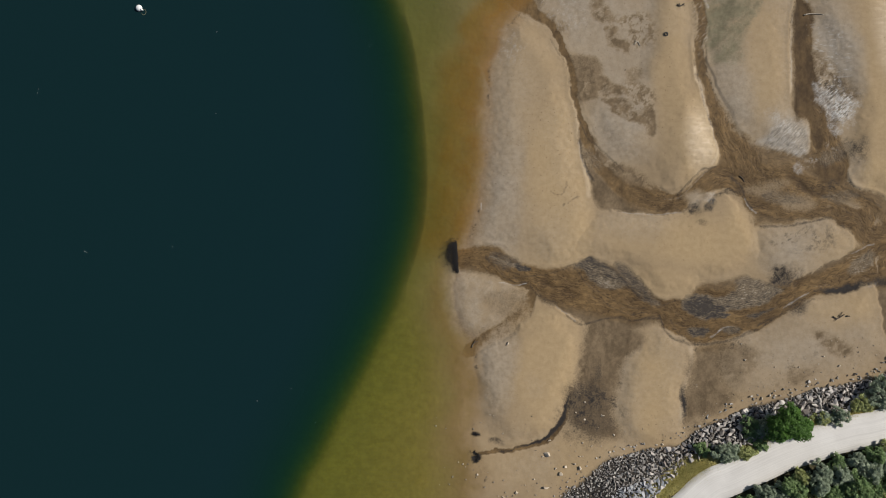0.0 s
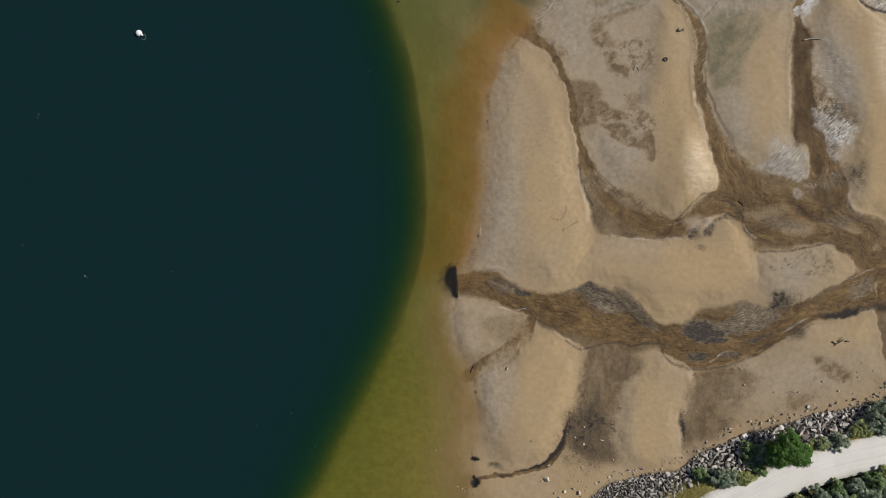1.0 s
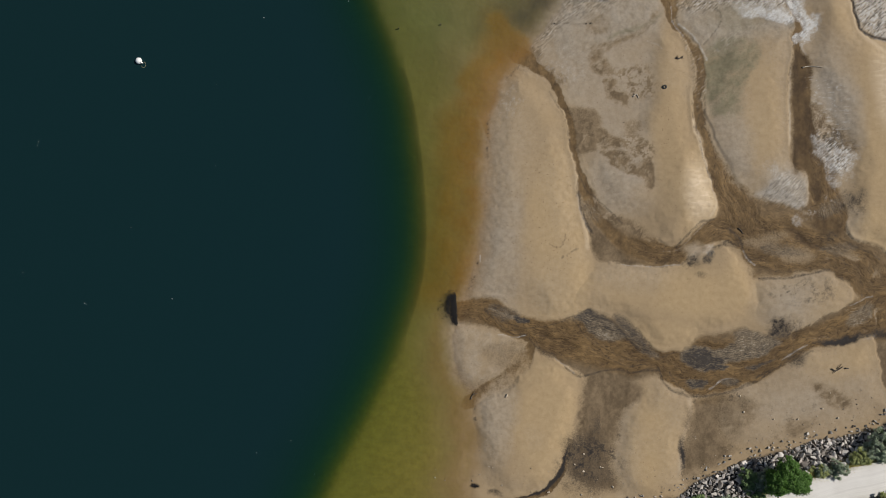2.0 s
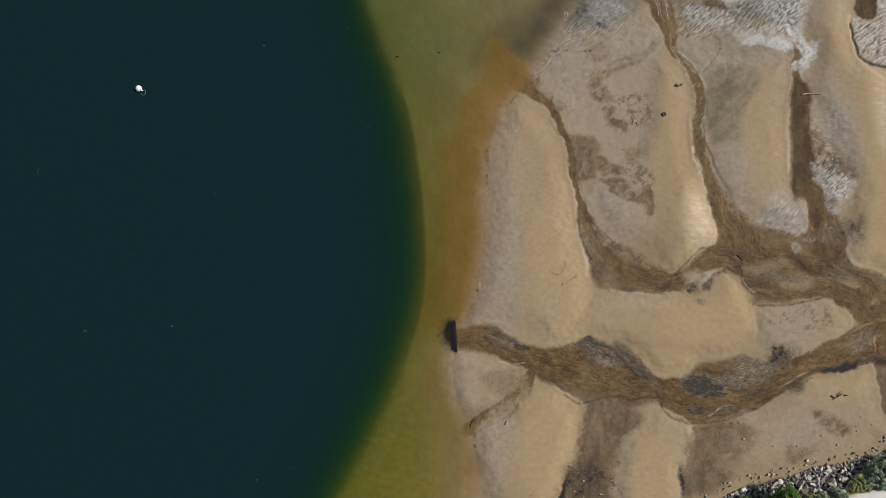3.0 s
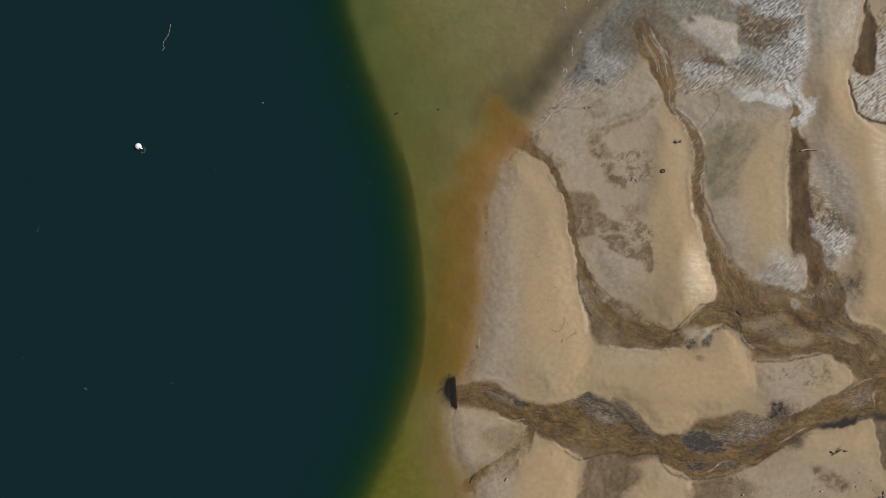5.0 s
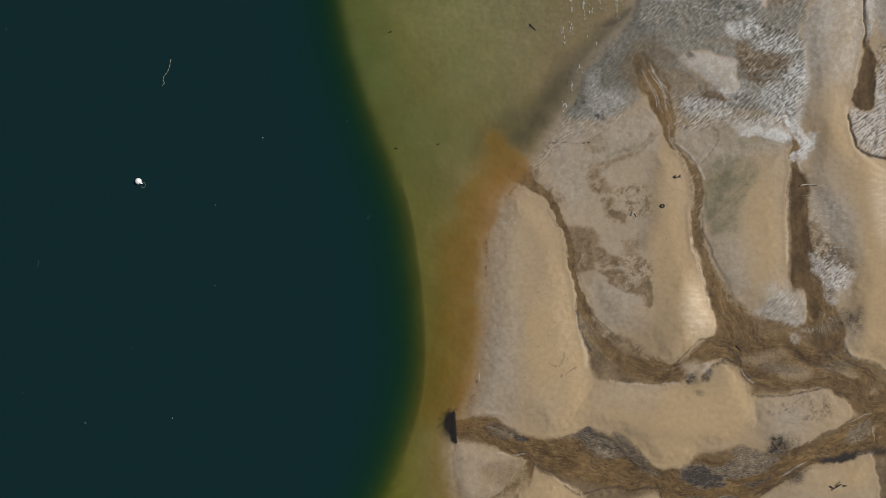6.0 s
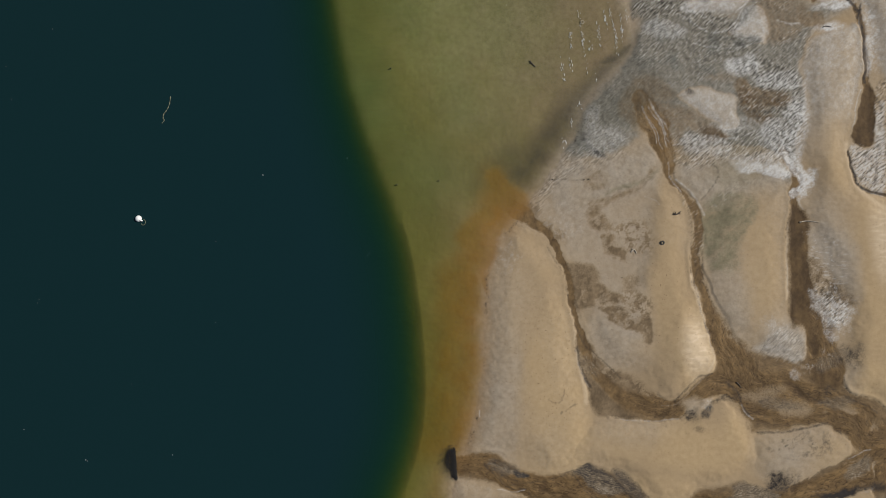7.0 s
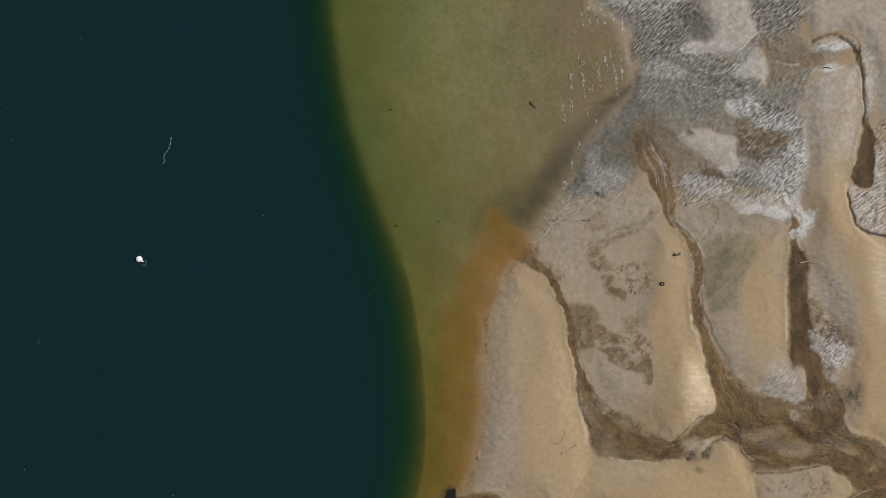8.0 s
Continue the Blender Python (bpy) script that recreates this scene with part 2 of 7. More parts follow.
WEED = plain("black_rotting_weed", (0.007, 0.006, 0.006), (0.022, 0.018, 0.015), 5.0, 0.7, 0.6, 0.03, per_island=0.5)


# ---- noise, curves and fields on the plan ----
TABLE = np.random.default_rng(7).random((256, 256)).astype(np.float32)


def value_noise(x, y):
    xi, yi = np.floor(x).astype(int), np.floor(y).astype(int)
    fx, fy = x - xi, y - yi
    fx, fy = fx * fx * fx * (fx * (fx * 6 - 15) + 10), fy * fy * fy * (fy * (fy * 6 - 15) + 10)
    a, b = TABLE[yi % 256, xi % 256], TABLE[yi % 256, (xi + 1) % 256]
    c, d = TABLE[(yi + 1) % 256, xi % 256], TABLE[(yi + 1) % 256, (xi + 1) % 256]
    return a + (b - a) * fx + (c - a) * fy + (a - b - c + d) * fx * fy


def fbm(x, y, octaves=4, gain=0.5):
    """Layered noise, about -1 to 1."""
    total, size, norm = 0.0, 1.0, 0.0
    for i in range(octaves):
        total = total + size * (value_noise(x + 17.3 * i, y - 9.1 * i) * 2 - 1)
        norm, size, x, y = norm + size, size * gain, x * 2.03 + 0.3 * y, y * 2.03 - 0.3 * x
    return total / norm * 1.5


def ridge(x, y, octaves=4):
    """Thin winding crests: 1 on a crest, 0 away from it."""
    return np.clip(1 - np.abs(fbm(x, y, octaves)) * 2.2, 0, 1)


def smooth(a, lo=0.0, hi=1.0):
    t = np.clip((a - lo) / (hi - lo), 0, 1)
    return t * t * (3 - 2 * t)


def curve(points, closed=False, steps=6):
    """A rounded line through the points (Catmull-Rom); further columns, such as widths, go along."""
    p = np.array(points, float)
    p = np.vstack([p[-1:], p, p[:2]]) if closed else np.vstack([2 * p[0] - p[1], p, 2 * p[-1] - p[-2]])
    t = np.linspace(0, 1, steps, endpoint=False)[:, None]
    out = []
    for a, b, c, d in zip(p, p[1:], p[2:], p[3:]):
        out.append(0.5 * (2 * b + (c - a) * t + (2 * a - 5 * b + 4 * c - d) * t ** 2 + (3 * b - a - 3 * c + d) * t ** 3))
    out = np.vstack(out)
    return out if closed else np.vstack([out, p[-2:-1]])


def along(line, x, y):
    """Distance to a line, signed (plus on its right), the way along it, and its third column there."""
    best = np.full(x.shape, 1e9)
    side, way, extra = np.zeros(x.shape), np.zeros(x.shape), np.zeros(x.shape)
    s = 0.0
    for a, b in zip(line, line[1:]):
        d = b[:2] - a[:2]
        n = math.hypot(*d)
        if n < 1e-6:
            continue
        t = np.clip(((x - a[0]) * d[0] + (y - a[1]) * d[1]) / n ** 2, 0, 1)
        gx, gy = x - a[0] - t * d[0], y - a[1] - t * d[1]
        dist = np.hypot(gx, gy)
        near = dist < best
        best = np.where(near, dist, best)
        side = np.where(near, np.sign((x - a[0]) * d[1] - (y - a[1]) * d[0]), side)
        way = np.where(near, s + t * n, way)
        if len(a) > 2:
            extra = np.where(near, a[2] + t * (b[2] - a[2]), extra)
        s += n
    return best * np.where(side == 0, 1, side), way, extra


def spaced(*runs):
    """Grid lines: runs of (start, end, step), joined."""
    return np.unique(np.round(np.concatenate([np.arange(a, b, s) for a, b, s in runs]), 4))


XS = spaced((-3000, -300, 150), (-300, -90, 15), (-90, -6, 0.8), (-6, 70, 0.15), (70, 90, 0.8), (90, 300, 15), (300, 3001, 150))
YS = spaced((-3000, -300, 150), (-300, -60, 15), (-60, -41, 0.8), (-41, 79, 0.15), (79, 100, 0.8), (100, 300, 15), (300, 3001, 150))
GX, GY = (a.astype(np.float32) for a in np.meshgrid(XS, YS))
WX = GX + 0.45 * fbm(GX * 0.30, GY * 0.30, 4) + 0.12 * fbm(GX * 1.7 + 40, GY * 1.7, 3)
WY = GY + 0.45 * fbm(GX * 0.30 + 90, GY * 0.30 + 31, 4) + 0.12 * fbm(GX * 1.7 + 11, GY * 1.7 + 70, 3)


def inside(points, reach=6.0):
    """Metres inside a rounded outline (minus: outside), no less than -reach."""
    line = curve(points, True)
    line = np.vstack([line, line[:1]])
    out = np.full(GX.shape, -reach)
    x0, y0 = line.min(0) - reach - 1
    x1, y1 = line.max(0) + reach + 1
    i0, i1, j0, j1 = np.searchsorted(XS, x0), np.searchsorted(XS, x1), np.searchsorted(YS, y0), np.searchsorted(YS, y1)
    x, y = WX[j0:j1, i0:i1], WY[j0:j1, i0:i1]
    if x.size == 0:
        return out
    dist, _, _ = along(line, x, y)
    odd = np.zeros(x.shape, bool)
    for a, b in zip(line, line[1:]):
        if a[1] != b[1]:
            odd ^= ((a[1] > y) != (b[1] > y)) & (x < a[0] + (y - a[1]) / (b[1] - a[1]) * (b[0] - a[0]))
    out[j0:j1, i0:i1] = np.maximum(np.where(odd, np.abs(dist), -np.abs(dist)), -reach)
    return out


def patch(points, soft=1.0):
    """A soft-edged area, 0 to 1."""
    return smooth(inside(points, soft + 1.0), -soft, soft)


def spot(x, y, rx, ry, turn=0.0, soft=0.5):
    """A soft oval, 0 to 1."""
    c, s = math.cos(radians(turn)), math.sin(radians(turn))
    u, v = (WX - x) * c + (WY - y) * s, (WY - y) * c - (WX - x) * s
    return 1 - smooth(np.hypot(u / rx, v / ry), 1 - soft, 1 + soft)


# ---- the plan: shore, shelf edge, banks, streams ----
SHORE = curve([(2, -400), (3, -120), (4.5, -60), (4.78, -36.39), (5.29, -33.73), (4.14, -29.57), (3.83, -26.24), (4.51, -21.25), (4.03, -16.27), (3.72, -12.94), (2.07, -10.86), (1.25, -7.12), (1.43, -3.81), (2.28, -0.49), (3.53, 1.99), (4.79, 6.13), (5.48, 11.1), (5.66, 16.06), (5.85, 21.85), (6.46, 27.64), (7.88, 32.18), (10.28, 34.62), (12.3, 36.77), (13.4, 38.43), (14.83, 40.5), (17.18, 42.98), (18.03, 45.05), (19.55, 47.54), (20.42, 51.28), (22.69, 54), (25.63, 57.06), (28.32, 60.78), (28.02, 64.11), (27.21, 67.02), (26.15, 70.11), (22.84, 72.3), (22.04, 75.8), (20, 95), (10, 140), (12, 400)], False, 3)
SHELF = curve([(-40, -400), (-38, -120), (-30, -60), (-22.21, -36.26), (-19.28, -30.7), (-16.17, -24.48), (-12.57, -17.85), (-8.54, -9.57), (-6.44, -3.77), (-4.59, 2.03), (-3.74, 7.82), (-3.78, 15.28), (-4.65, 24.38), (-5.94, 31.83), (-7.86, 37.79), (-9.65, 42.81), (-11.92, 49.49), (-13.93, 57), (-15.35, 65.33), (-16.27, 73.65), (-18, 95), (-20, 140), (-22, 400)], False, 3)
TOE = curve([(0, -75), (8, -50), (15.99, -36.45), (19.74, -33.97), (22.66, -31.15), (26.4, -29.84), (29.73, -29.02), (33.88, -28.54), (36.38, -26.56), (39.04, -25.33), (43.04, -23.43), (46.36, -22.62), (50.52, -21.64), (53.84, -20.32), (57.17, -19.84), (60.49, -19.19), (64.48, -17.96), (72, -12), (120, 0), (300, 30)], False, 4)
ROAD_LINE = curve([(-20, -110), (10, -62), (25, -46.5), (36.42, -35.3), (41.15, -32.8), (49.06, -29.33), (57.61, -26.68), (63.15, -25.49), (80, -21), (130, -8), (300, 24)])

BANKS = {}
# outline, height, width of its slope
BANKS["long"] = ([(10.46, 34.73), (8.55, 32.59), (6.88, 28.47), (6.36, 23.51), (6, 17.72), (5.64, 11.09), (4.79, 5.71), (3.45, 1.16), (7.42, 0.65), (11.15, 0.13), (13.63, -2.04), (16.12, -2.55), (18.61, -1.89), (20.69, 0.25), (21.7, 3.98), (21.21, 8.13), (19.9, 12.69), (19.18, 18.49), (18.29, 24.28), (17.06, 28.01), (14.59, 31.57)], 0.50, 2.2)
BANKS["middle"] = ([(17.38, 2.34), (21.54, 5.22), (26.51, 5.53), (30.66, 5.18), (34.81, 5.58), (35.81, 7.48), (38.13, 8.63), (41.03, 8.95), (43.27, 7.78), (43.93, 6.28), (45.42, 3.87), (45.99, 1.38), (45.57, -1.1), (41.42, -4.15), (37.27, -4.8), (35.19, -6.62), (32.28, -7.43), (29.8, -6.26), (27.15, -3.26), (24, -1.59), (20.69, -0.91), (17.78, -0.56)], 0.46, 1.6)
BANKS["second"] = ([(29.93, 39.11), (34.48, 38.93), (36.05, 36.19), (36.45, 32.89), (36.19, 28.75), (36.84, 24.2), (37.99, 20.06), (39.31, 16.74), (39.8, 14.26), (39.13, 12.02), (36.81, 11.37), (34.34, 8.39), (31.6, 9.17), (28.88, 11.68), (26.56, 12.62), (24.4, 13.63), (22.26, 16.48), (20.13, 20.15), (19.81, 21.98), (20.28, 24.27), (24.92, 25.08), (28.24, 26.72)], 0.45, 2.0)
BANKS["third"] = ([(39.19, 33.29), (42.35, 38.23), (50.22, 40.51), (50.62, 34.89), (50.12, 31.59), (50.02, 25.8), (50.6, 21.25), (52.75, 18.75), (53.4, 15.85), (51.58, 13.71), (47.27, 14.72), (43.13, 17.39), (40.23, 20.88), (38.34, 25.02), (37.85, 27.51)], 0.38, 1.8)
BANKS["far"] = ([(53.98, 61.38), (57.32, 62.84), (61.07, 63.64), (61.8, 60.47), (61.69, 56.32), (60.4, 51.33), (59.7, 45.51), (61.16, 40.08), (64.64, 37.13), (71.29, 33.74), (70.48, 3.35), (64.67, 6.52), (62.6, 7.94), (59.53, 9.61), (58.62, 12.93), (59.3, 19.97), (57.07, 26.6), (53.93, 33.22), (53.27, 36.53), (54, 41.4), (52.03, 45.58), (53.5, 52.23), (52.7, 58.06)], 0.55, 2.0)
BANKS["tip"] = ([(46, 3.29), (50.56, 3.6), (53.88, 4.17), (56.37, 4.49), (58.2, 2.99), (59.85, 0.91), (58.85, -0.75), (55.12, -2.39), (50.96, -4.53), (48.06, -3.19), (45.58, -0.85)], 0.32, 1.3)
BANKS["islet"] = ([(1.77, -3.64), (4.92, -4.15), (7.82, -4.66), (10.3, -5.34), (11.71, -6.76), (11.12, -8.41), (8.21, -9.81), (5.88, -11.29), (3.64, -11.62), (1.99, -10.45), (1.25, -7.12)], 0.22, 1.0)
BANKS["lower"] = ([(12.78, -8.5), (16.1, -8.19), (17.75, -9.52), (20.32, -11.03), (19.64, -14.68), (18.46, -19.66), (17.29, -22.98), (15.45, -26.63), (11.46, -28.27), (8.3, -28.34), (6.15, -26.42), (4.68, -21.25), (4.28, -16.27), (4.88, -13.45), (9.04, -10.48)], 0.50, 2.0)
BANKS["elbow"] = ([(29.36, -12.9), (31.11, -11.41), (33.6, -12.42), (36.33, -13.93), (36.07, -17.25), (34.74, -20.57), (34.31, -24.72), (34.05, -27.71), (29.73, -28.86), (25.58, -27.59), (24.43, -23.84), (25.19, -19.69), (26.61, -15.96)], 0.45, 1.6)
BANKS["east"] = ([(40.98, -14.11), (45.55, -11.64), (50.54, -8.84), (55.52, -6.38), (62.17, -5.25), (63.16, -8.24), (64.48, -13.23), (70.46, -16.58), (70.46, -19.07), (64.48, -17.38), (57.17, -18.84), (50.52, -20.64), (43.87, -21.44), (41.38, -20.6), (39.73, -17.27)], 0.34, 2.0)
BANKS["north"] = ([(52.58, 76.35), (52.71, 71.37), (54.85, 67.52), (59.85, 68.14), (62.49, 64.63), (63.63, 60.46), (63.93, 56.3), (66.42, 54.19), (71.41, 53.73), (71.6, 82.83), (53.29, 82.99)], 0.5, 1.6)
BANKS["head"] = ([(38.1, 75.65), (44.24, 74.27), (45.72, 71.01), (46.2, 68.27), (43.18, 64.97), (38.6, 64.84), (35.86, 66.36), (39.7, 68.16), (38.56, 71.5)], 0.25, 0.9)
BANKS["chip"] = ([(45.35, 66.28), (47.51, 65.1), (47.72, 60.6), (44.81, 60.63), (42.16, 62.65), (43.34, 64.3)], 0.22, 0.7)
BANKS["pad"] = ([(34.34, 53.23), (38.1, 54.36), (42.42, 52.74), (43.89, 49.15), (41.55, 48.17), (38.07, 49.7), (36, 51.72)], 0.20, 0.9)
BANKS["apron"] = ([(18.43, 42.38), (23.03, 44.59), (28.04, 45.38), (31.19, 44.52), (31.34, 42.02), (27.99, 39.55), (23.81, 38.34), (20.47, 37.53), (16.72, 37.07), (14.65, 38.59)], 0.18, 1.2)
BANKS["wedge"] = ([(33.83, 41.16), (38.03, 44.46), (43.03, 45.66), (49.69, 43.93), (50.5, 41.01), (45.5, 40.47), (42.16, 39.84), (39.81, 38.19), (37.56, 37.38), (35.07, 39.48)], 0.18, 1.0)
BANK = {k: inside(v[0]) for k, v in BANKS.items()}

# streams: way, with the half width at each point
STREAMS = {}
STREAMS["main"] = [(90, 6, 2.6), (67.16, 0.04, 3.2), (62.17, -2.84, 2.6), (57.19, -4.89, 1.9), (51.37, -6.94, 1.8), (45.56, -9.15, 2.8), (39.75, -9.79, 3.6), (35.18, -9.94, 3), (31.03, -8.92, 1.6), (26.47, -7.65, 2), (21.5, -5.97, 2.6), (17.35, -5.37, 2.2), (13.21, -4.69, 1.8), (9.07, -2.84, 1.8), (5.76, -1.5, 1.6), (2.03, -1.15, 1.4)]
STREAMS["upper"] = [(90, 2, 3.0), (65.5, 1.71, 2.8), (60.52, 4.63, 2.8), (55.55, 7.14, 3), (50.57, 7.99, 4), (45.6, 8.85, 3.8), (41.45, 10.27, 2.4), (38.13, 9.96, 1.5), (34.81, 7.65, 1.7), (29.84, 7.51, 1.6), (25.7, 9.18, 1.2), (22.39, 12.26, 0.9), (20.74, 16, 0.75), (19.27, 20.14, 0.5), (19.02, 23.37, 0.5), (18.54, 25.88, 0.55), (17.73, 28.39, 0.5), (16.59, 31.32, 0.55), (14.6, 33.59, 0.6), (12.53, 35.1, 0.9), (10.05, 37.63, 1.2)]
STREAMS["second"] = [(28.9, 52.9, 1.1), (30.7, 49.6, 2.1), (32.0, 46.4, 1.8), (32.95, 43.42, 1.1), (33.83, 40.25, 0.5), (35.82, 38.56, 0.6), (37.13, 36.55, 0.75), (37.77, 33.21, 0.75), (36.99, 29.05, 0.6), (38.13, 24.87, 1), (39.68, 20.68, 1.5), (41.56, 15.66, 2.4), (43.62, 11.46, 3)]
STREAMS["third"] = [(50.53, 45.18, 0.25), (51.1, 42.67, 0.45), (52, 40.25, 0.7), (51.39, 37.67, 0.5), (52.45, 33.91, 1.1), (52.08, 28.91, 1.3), (53.29, 23.06, 2), (55.34, 17.2, 2.4), (56.97, 11.76, 2.8)]
STREAMS["side"] = [(12.6, -6.6, 0.9), (11.0, -9.0, 1.1), (8.2, -11.5, 1.2), (4.88, -13.5, 1.2), (3.2, -14.6, 1.3)]
STREAMS["gully"] = [(17.96, -20.49, 0.4), (17.12, -24.22, 0.6), (14.95, -27.46, 0.6), (11.45, -28.77, 0.4), (8.13, -29.17, 0.35), (4.81, -29.57, 0.3)]
STREAMS["rill"] = [(54.85, 67.02, 0.3), (58.85, 67.49, 0.4), (61, 65.31, 0.35), (61.97, 62.14, 0.4), (62.2, 57.98, 0.4), (62.09, 54.65, 0.5), (62.22, 49.65, 1)]
STREAMS["edge"] = [(59.69, 44.68, 0.2), (60.5, 41.5, 0.25), (61.66, 39.24, 0.3), (64.32, 38.3, 0.35), (67.97, 36.6, 0.5)]
flow_d, flow_s, flow_w = np.full(GX.shape, 1e3), np.zeros(GX.shape), np.ones(GX.shape)
for k, points in STREAMS.items():
    line = curve(points, False, 4)
    (x0, y0), (x1, y1) = line[:, :2].min(0) - 14, line[:, :2].max(0) + 14
    box = np.s_[np.searchsorted(YS, y0):np.searchsorted(YS, y1), np.searchsorted(XS, x0):np.searchsorted(XS, x1)]
    d, s, w = along(line, WX[box], WY[box])
    w = np.maximum(w, 0.15)
    near = np.abs(d) / w < np.abs(flow_d[box]) / flow_w[box]
    for whole, piece in ((flow_d, d), (flow_s, s), (flow_w, w)):
        whole[box] = np.where(near, piece, whole[box])
stream = 1 - smooth(np.abs(flow_d) / flow_w, 0.75, 1.15)
fan = patch([(26.87, 55.38), (30.6, 53.68), (33.48, 49.08), (34.69, 44.07), (33.5, 41.17), (32.19, 44.09), (30.55, 46.77), (28.49, 49.96)], 1.0)
stream *= 1 - 0.3 * fan * smooth(fbm(flow_s * 0.5, flow_d * 2.6, 4, 0.7), -0.5, 0.5)

shore_d, _, _ = along(SHORE, WX, WY)          # plus: on land
shelf_d, _, _ = along(SHELF, GX, GY)          # plus: on the shelf's side
toe_d, _, _ = along(TOE, GX, GY)              # plus: towards the road
road_d, _, _ = along(ROAD_LINE, GX, GY)

# where the banks' feet fade into damp sand instead of ending at a cut
broad_0 = fbm(GX * 0.11 + 50, GY * 0.11, 3)
mottle_0 = fbm(GX * 0.5, GY * 0.5, 5, 0.6)
fade = np.maximum.reduce([spot(*(22.28, -20.51), 5.5, 8.5, 0, 0.4), spot(*(42.63, -20.6), 4, 5, 0, 0.5), spot(*(7.79, -10.06), 7, 4.5, 0, 0.5), spot(*(44.75, 0.14), 4, 4, 0, 0.6), spot(*(57.06, 25.11), 5, 5, 0, 0.5), spot(*(53.93, 31.4), 2.2, 5, 0, 0.5), spot(*(24.87, 9.35), 5, 4, 0, 0.6) * 0.5, spot(*(45.35, 19.79), 5, 5, 0, 0.5)])
edge = 0.28 + 1.3 * fade
grainy = fbm(GX * 1.6, GY * 1.6, 4, 0.7)
bank = np.zeros(GX.shape)
for k in BANKS:
    bank = np.maximum(bank, smooth((BANK[k] + 0.55 * edge * grainy * smooth(edge, 0.4, 1.0)) / edge, -1.0, 1.0))


def blurred(a, n):
    """A running mean over n cells each way."""
    for axis in (0, 1):
        c = np.cumsum(np.insert(a, 0, 0.0, axis=axis), axis=axis, dtype=np.float64)
        size = a.shape[axis]
        lo, hi = np.clip(np.arange(size) - n, 0, size), np.clip(np.arange(size) + n + 1, 0, size)
        a = (np.take(c, hi, axis) - np.take(c, lo, axis)) / (2 * n + 1)
    return a.astype(np.float32)


# ---- sediment fields, with some painted light and shade ----
pool = np.maximum.reduce([
    patch([(51.13, 36.42), (53.3, 35.9), (53.61, 33.23), (52.59, 30.57), (54.07, 27.22), (54.72, 23.88), (54.52, 19.71), (56.59, 17.69), (54.48, 14.29), (53.26, 18.05), (50.85, 19.74), (50.65, 26.42), (50.6, 31.43)], 0.6) * (1 - 0.55 * smooth(GX, *[p[0] for p in ((51.9, 26.41), (55.4, 26.38))]) * smooth(grainy + mottle_0, -0.8, 0.5)),
    patch([(52.27, 31.83), (55, 28.72), (58.72, 24.85), (60.21, 22.33), (57.03, 21.19), (54.21, 23.05)], 1.2) * smooth(grainy + 0.4 * mottle_0, -0.9, 0.3) * 0.75,
    patch([(61.92, 54.15), (60.98, 50.5), (60.38, 47.17), (61.03, 45.66), (63.03, 45.31), (63.79, 47.14), (63.81, 50.47), (63.16, 52.97)], 0.2),
    patch([(43.09, 53.57), (46.84, 53.79), (50.99, 51.83), (49.06, 49.6), (45.56, 48.8), (44.07, 50.81)], 0.7) * smooth(mottle_0 + 0.3 * grainy, -0.4, 0.5) * 0.75,
    patch([(38.05, 48.04), (40.97, 47.76), (41.21, 46.51), (38.71, 46.37)], 0.4) * 0.8,
    patch([(53.9, 12.95), (56.38, 12.53), (58.21, 10.86), (57.21, 9.62), (54.72, 10.05)], 0.6) * 0.9,
])
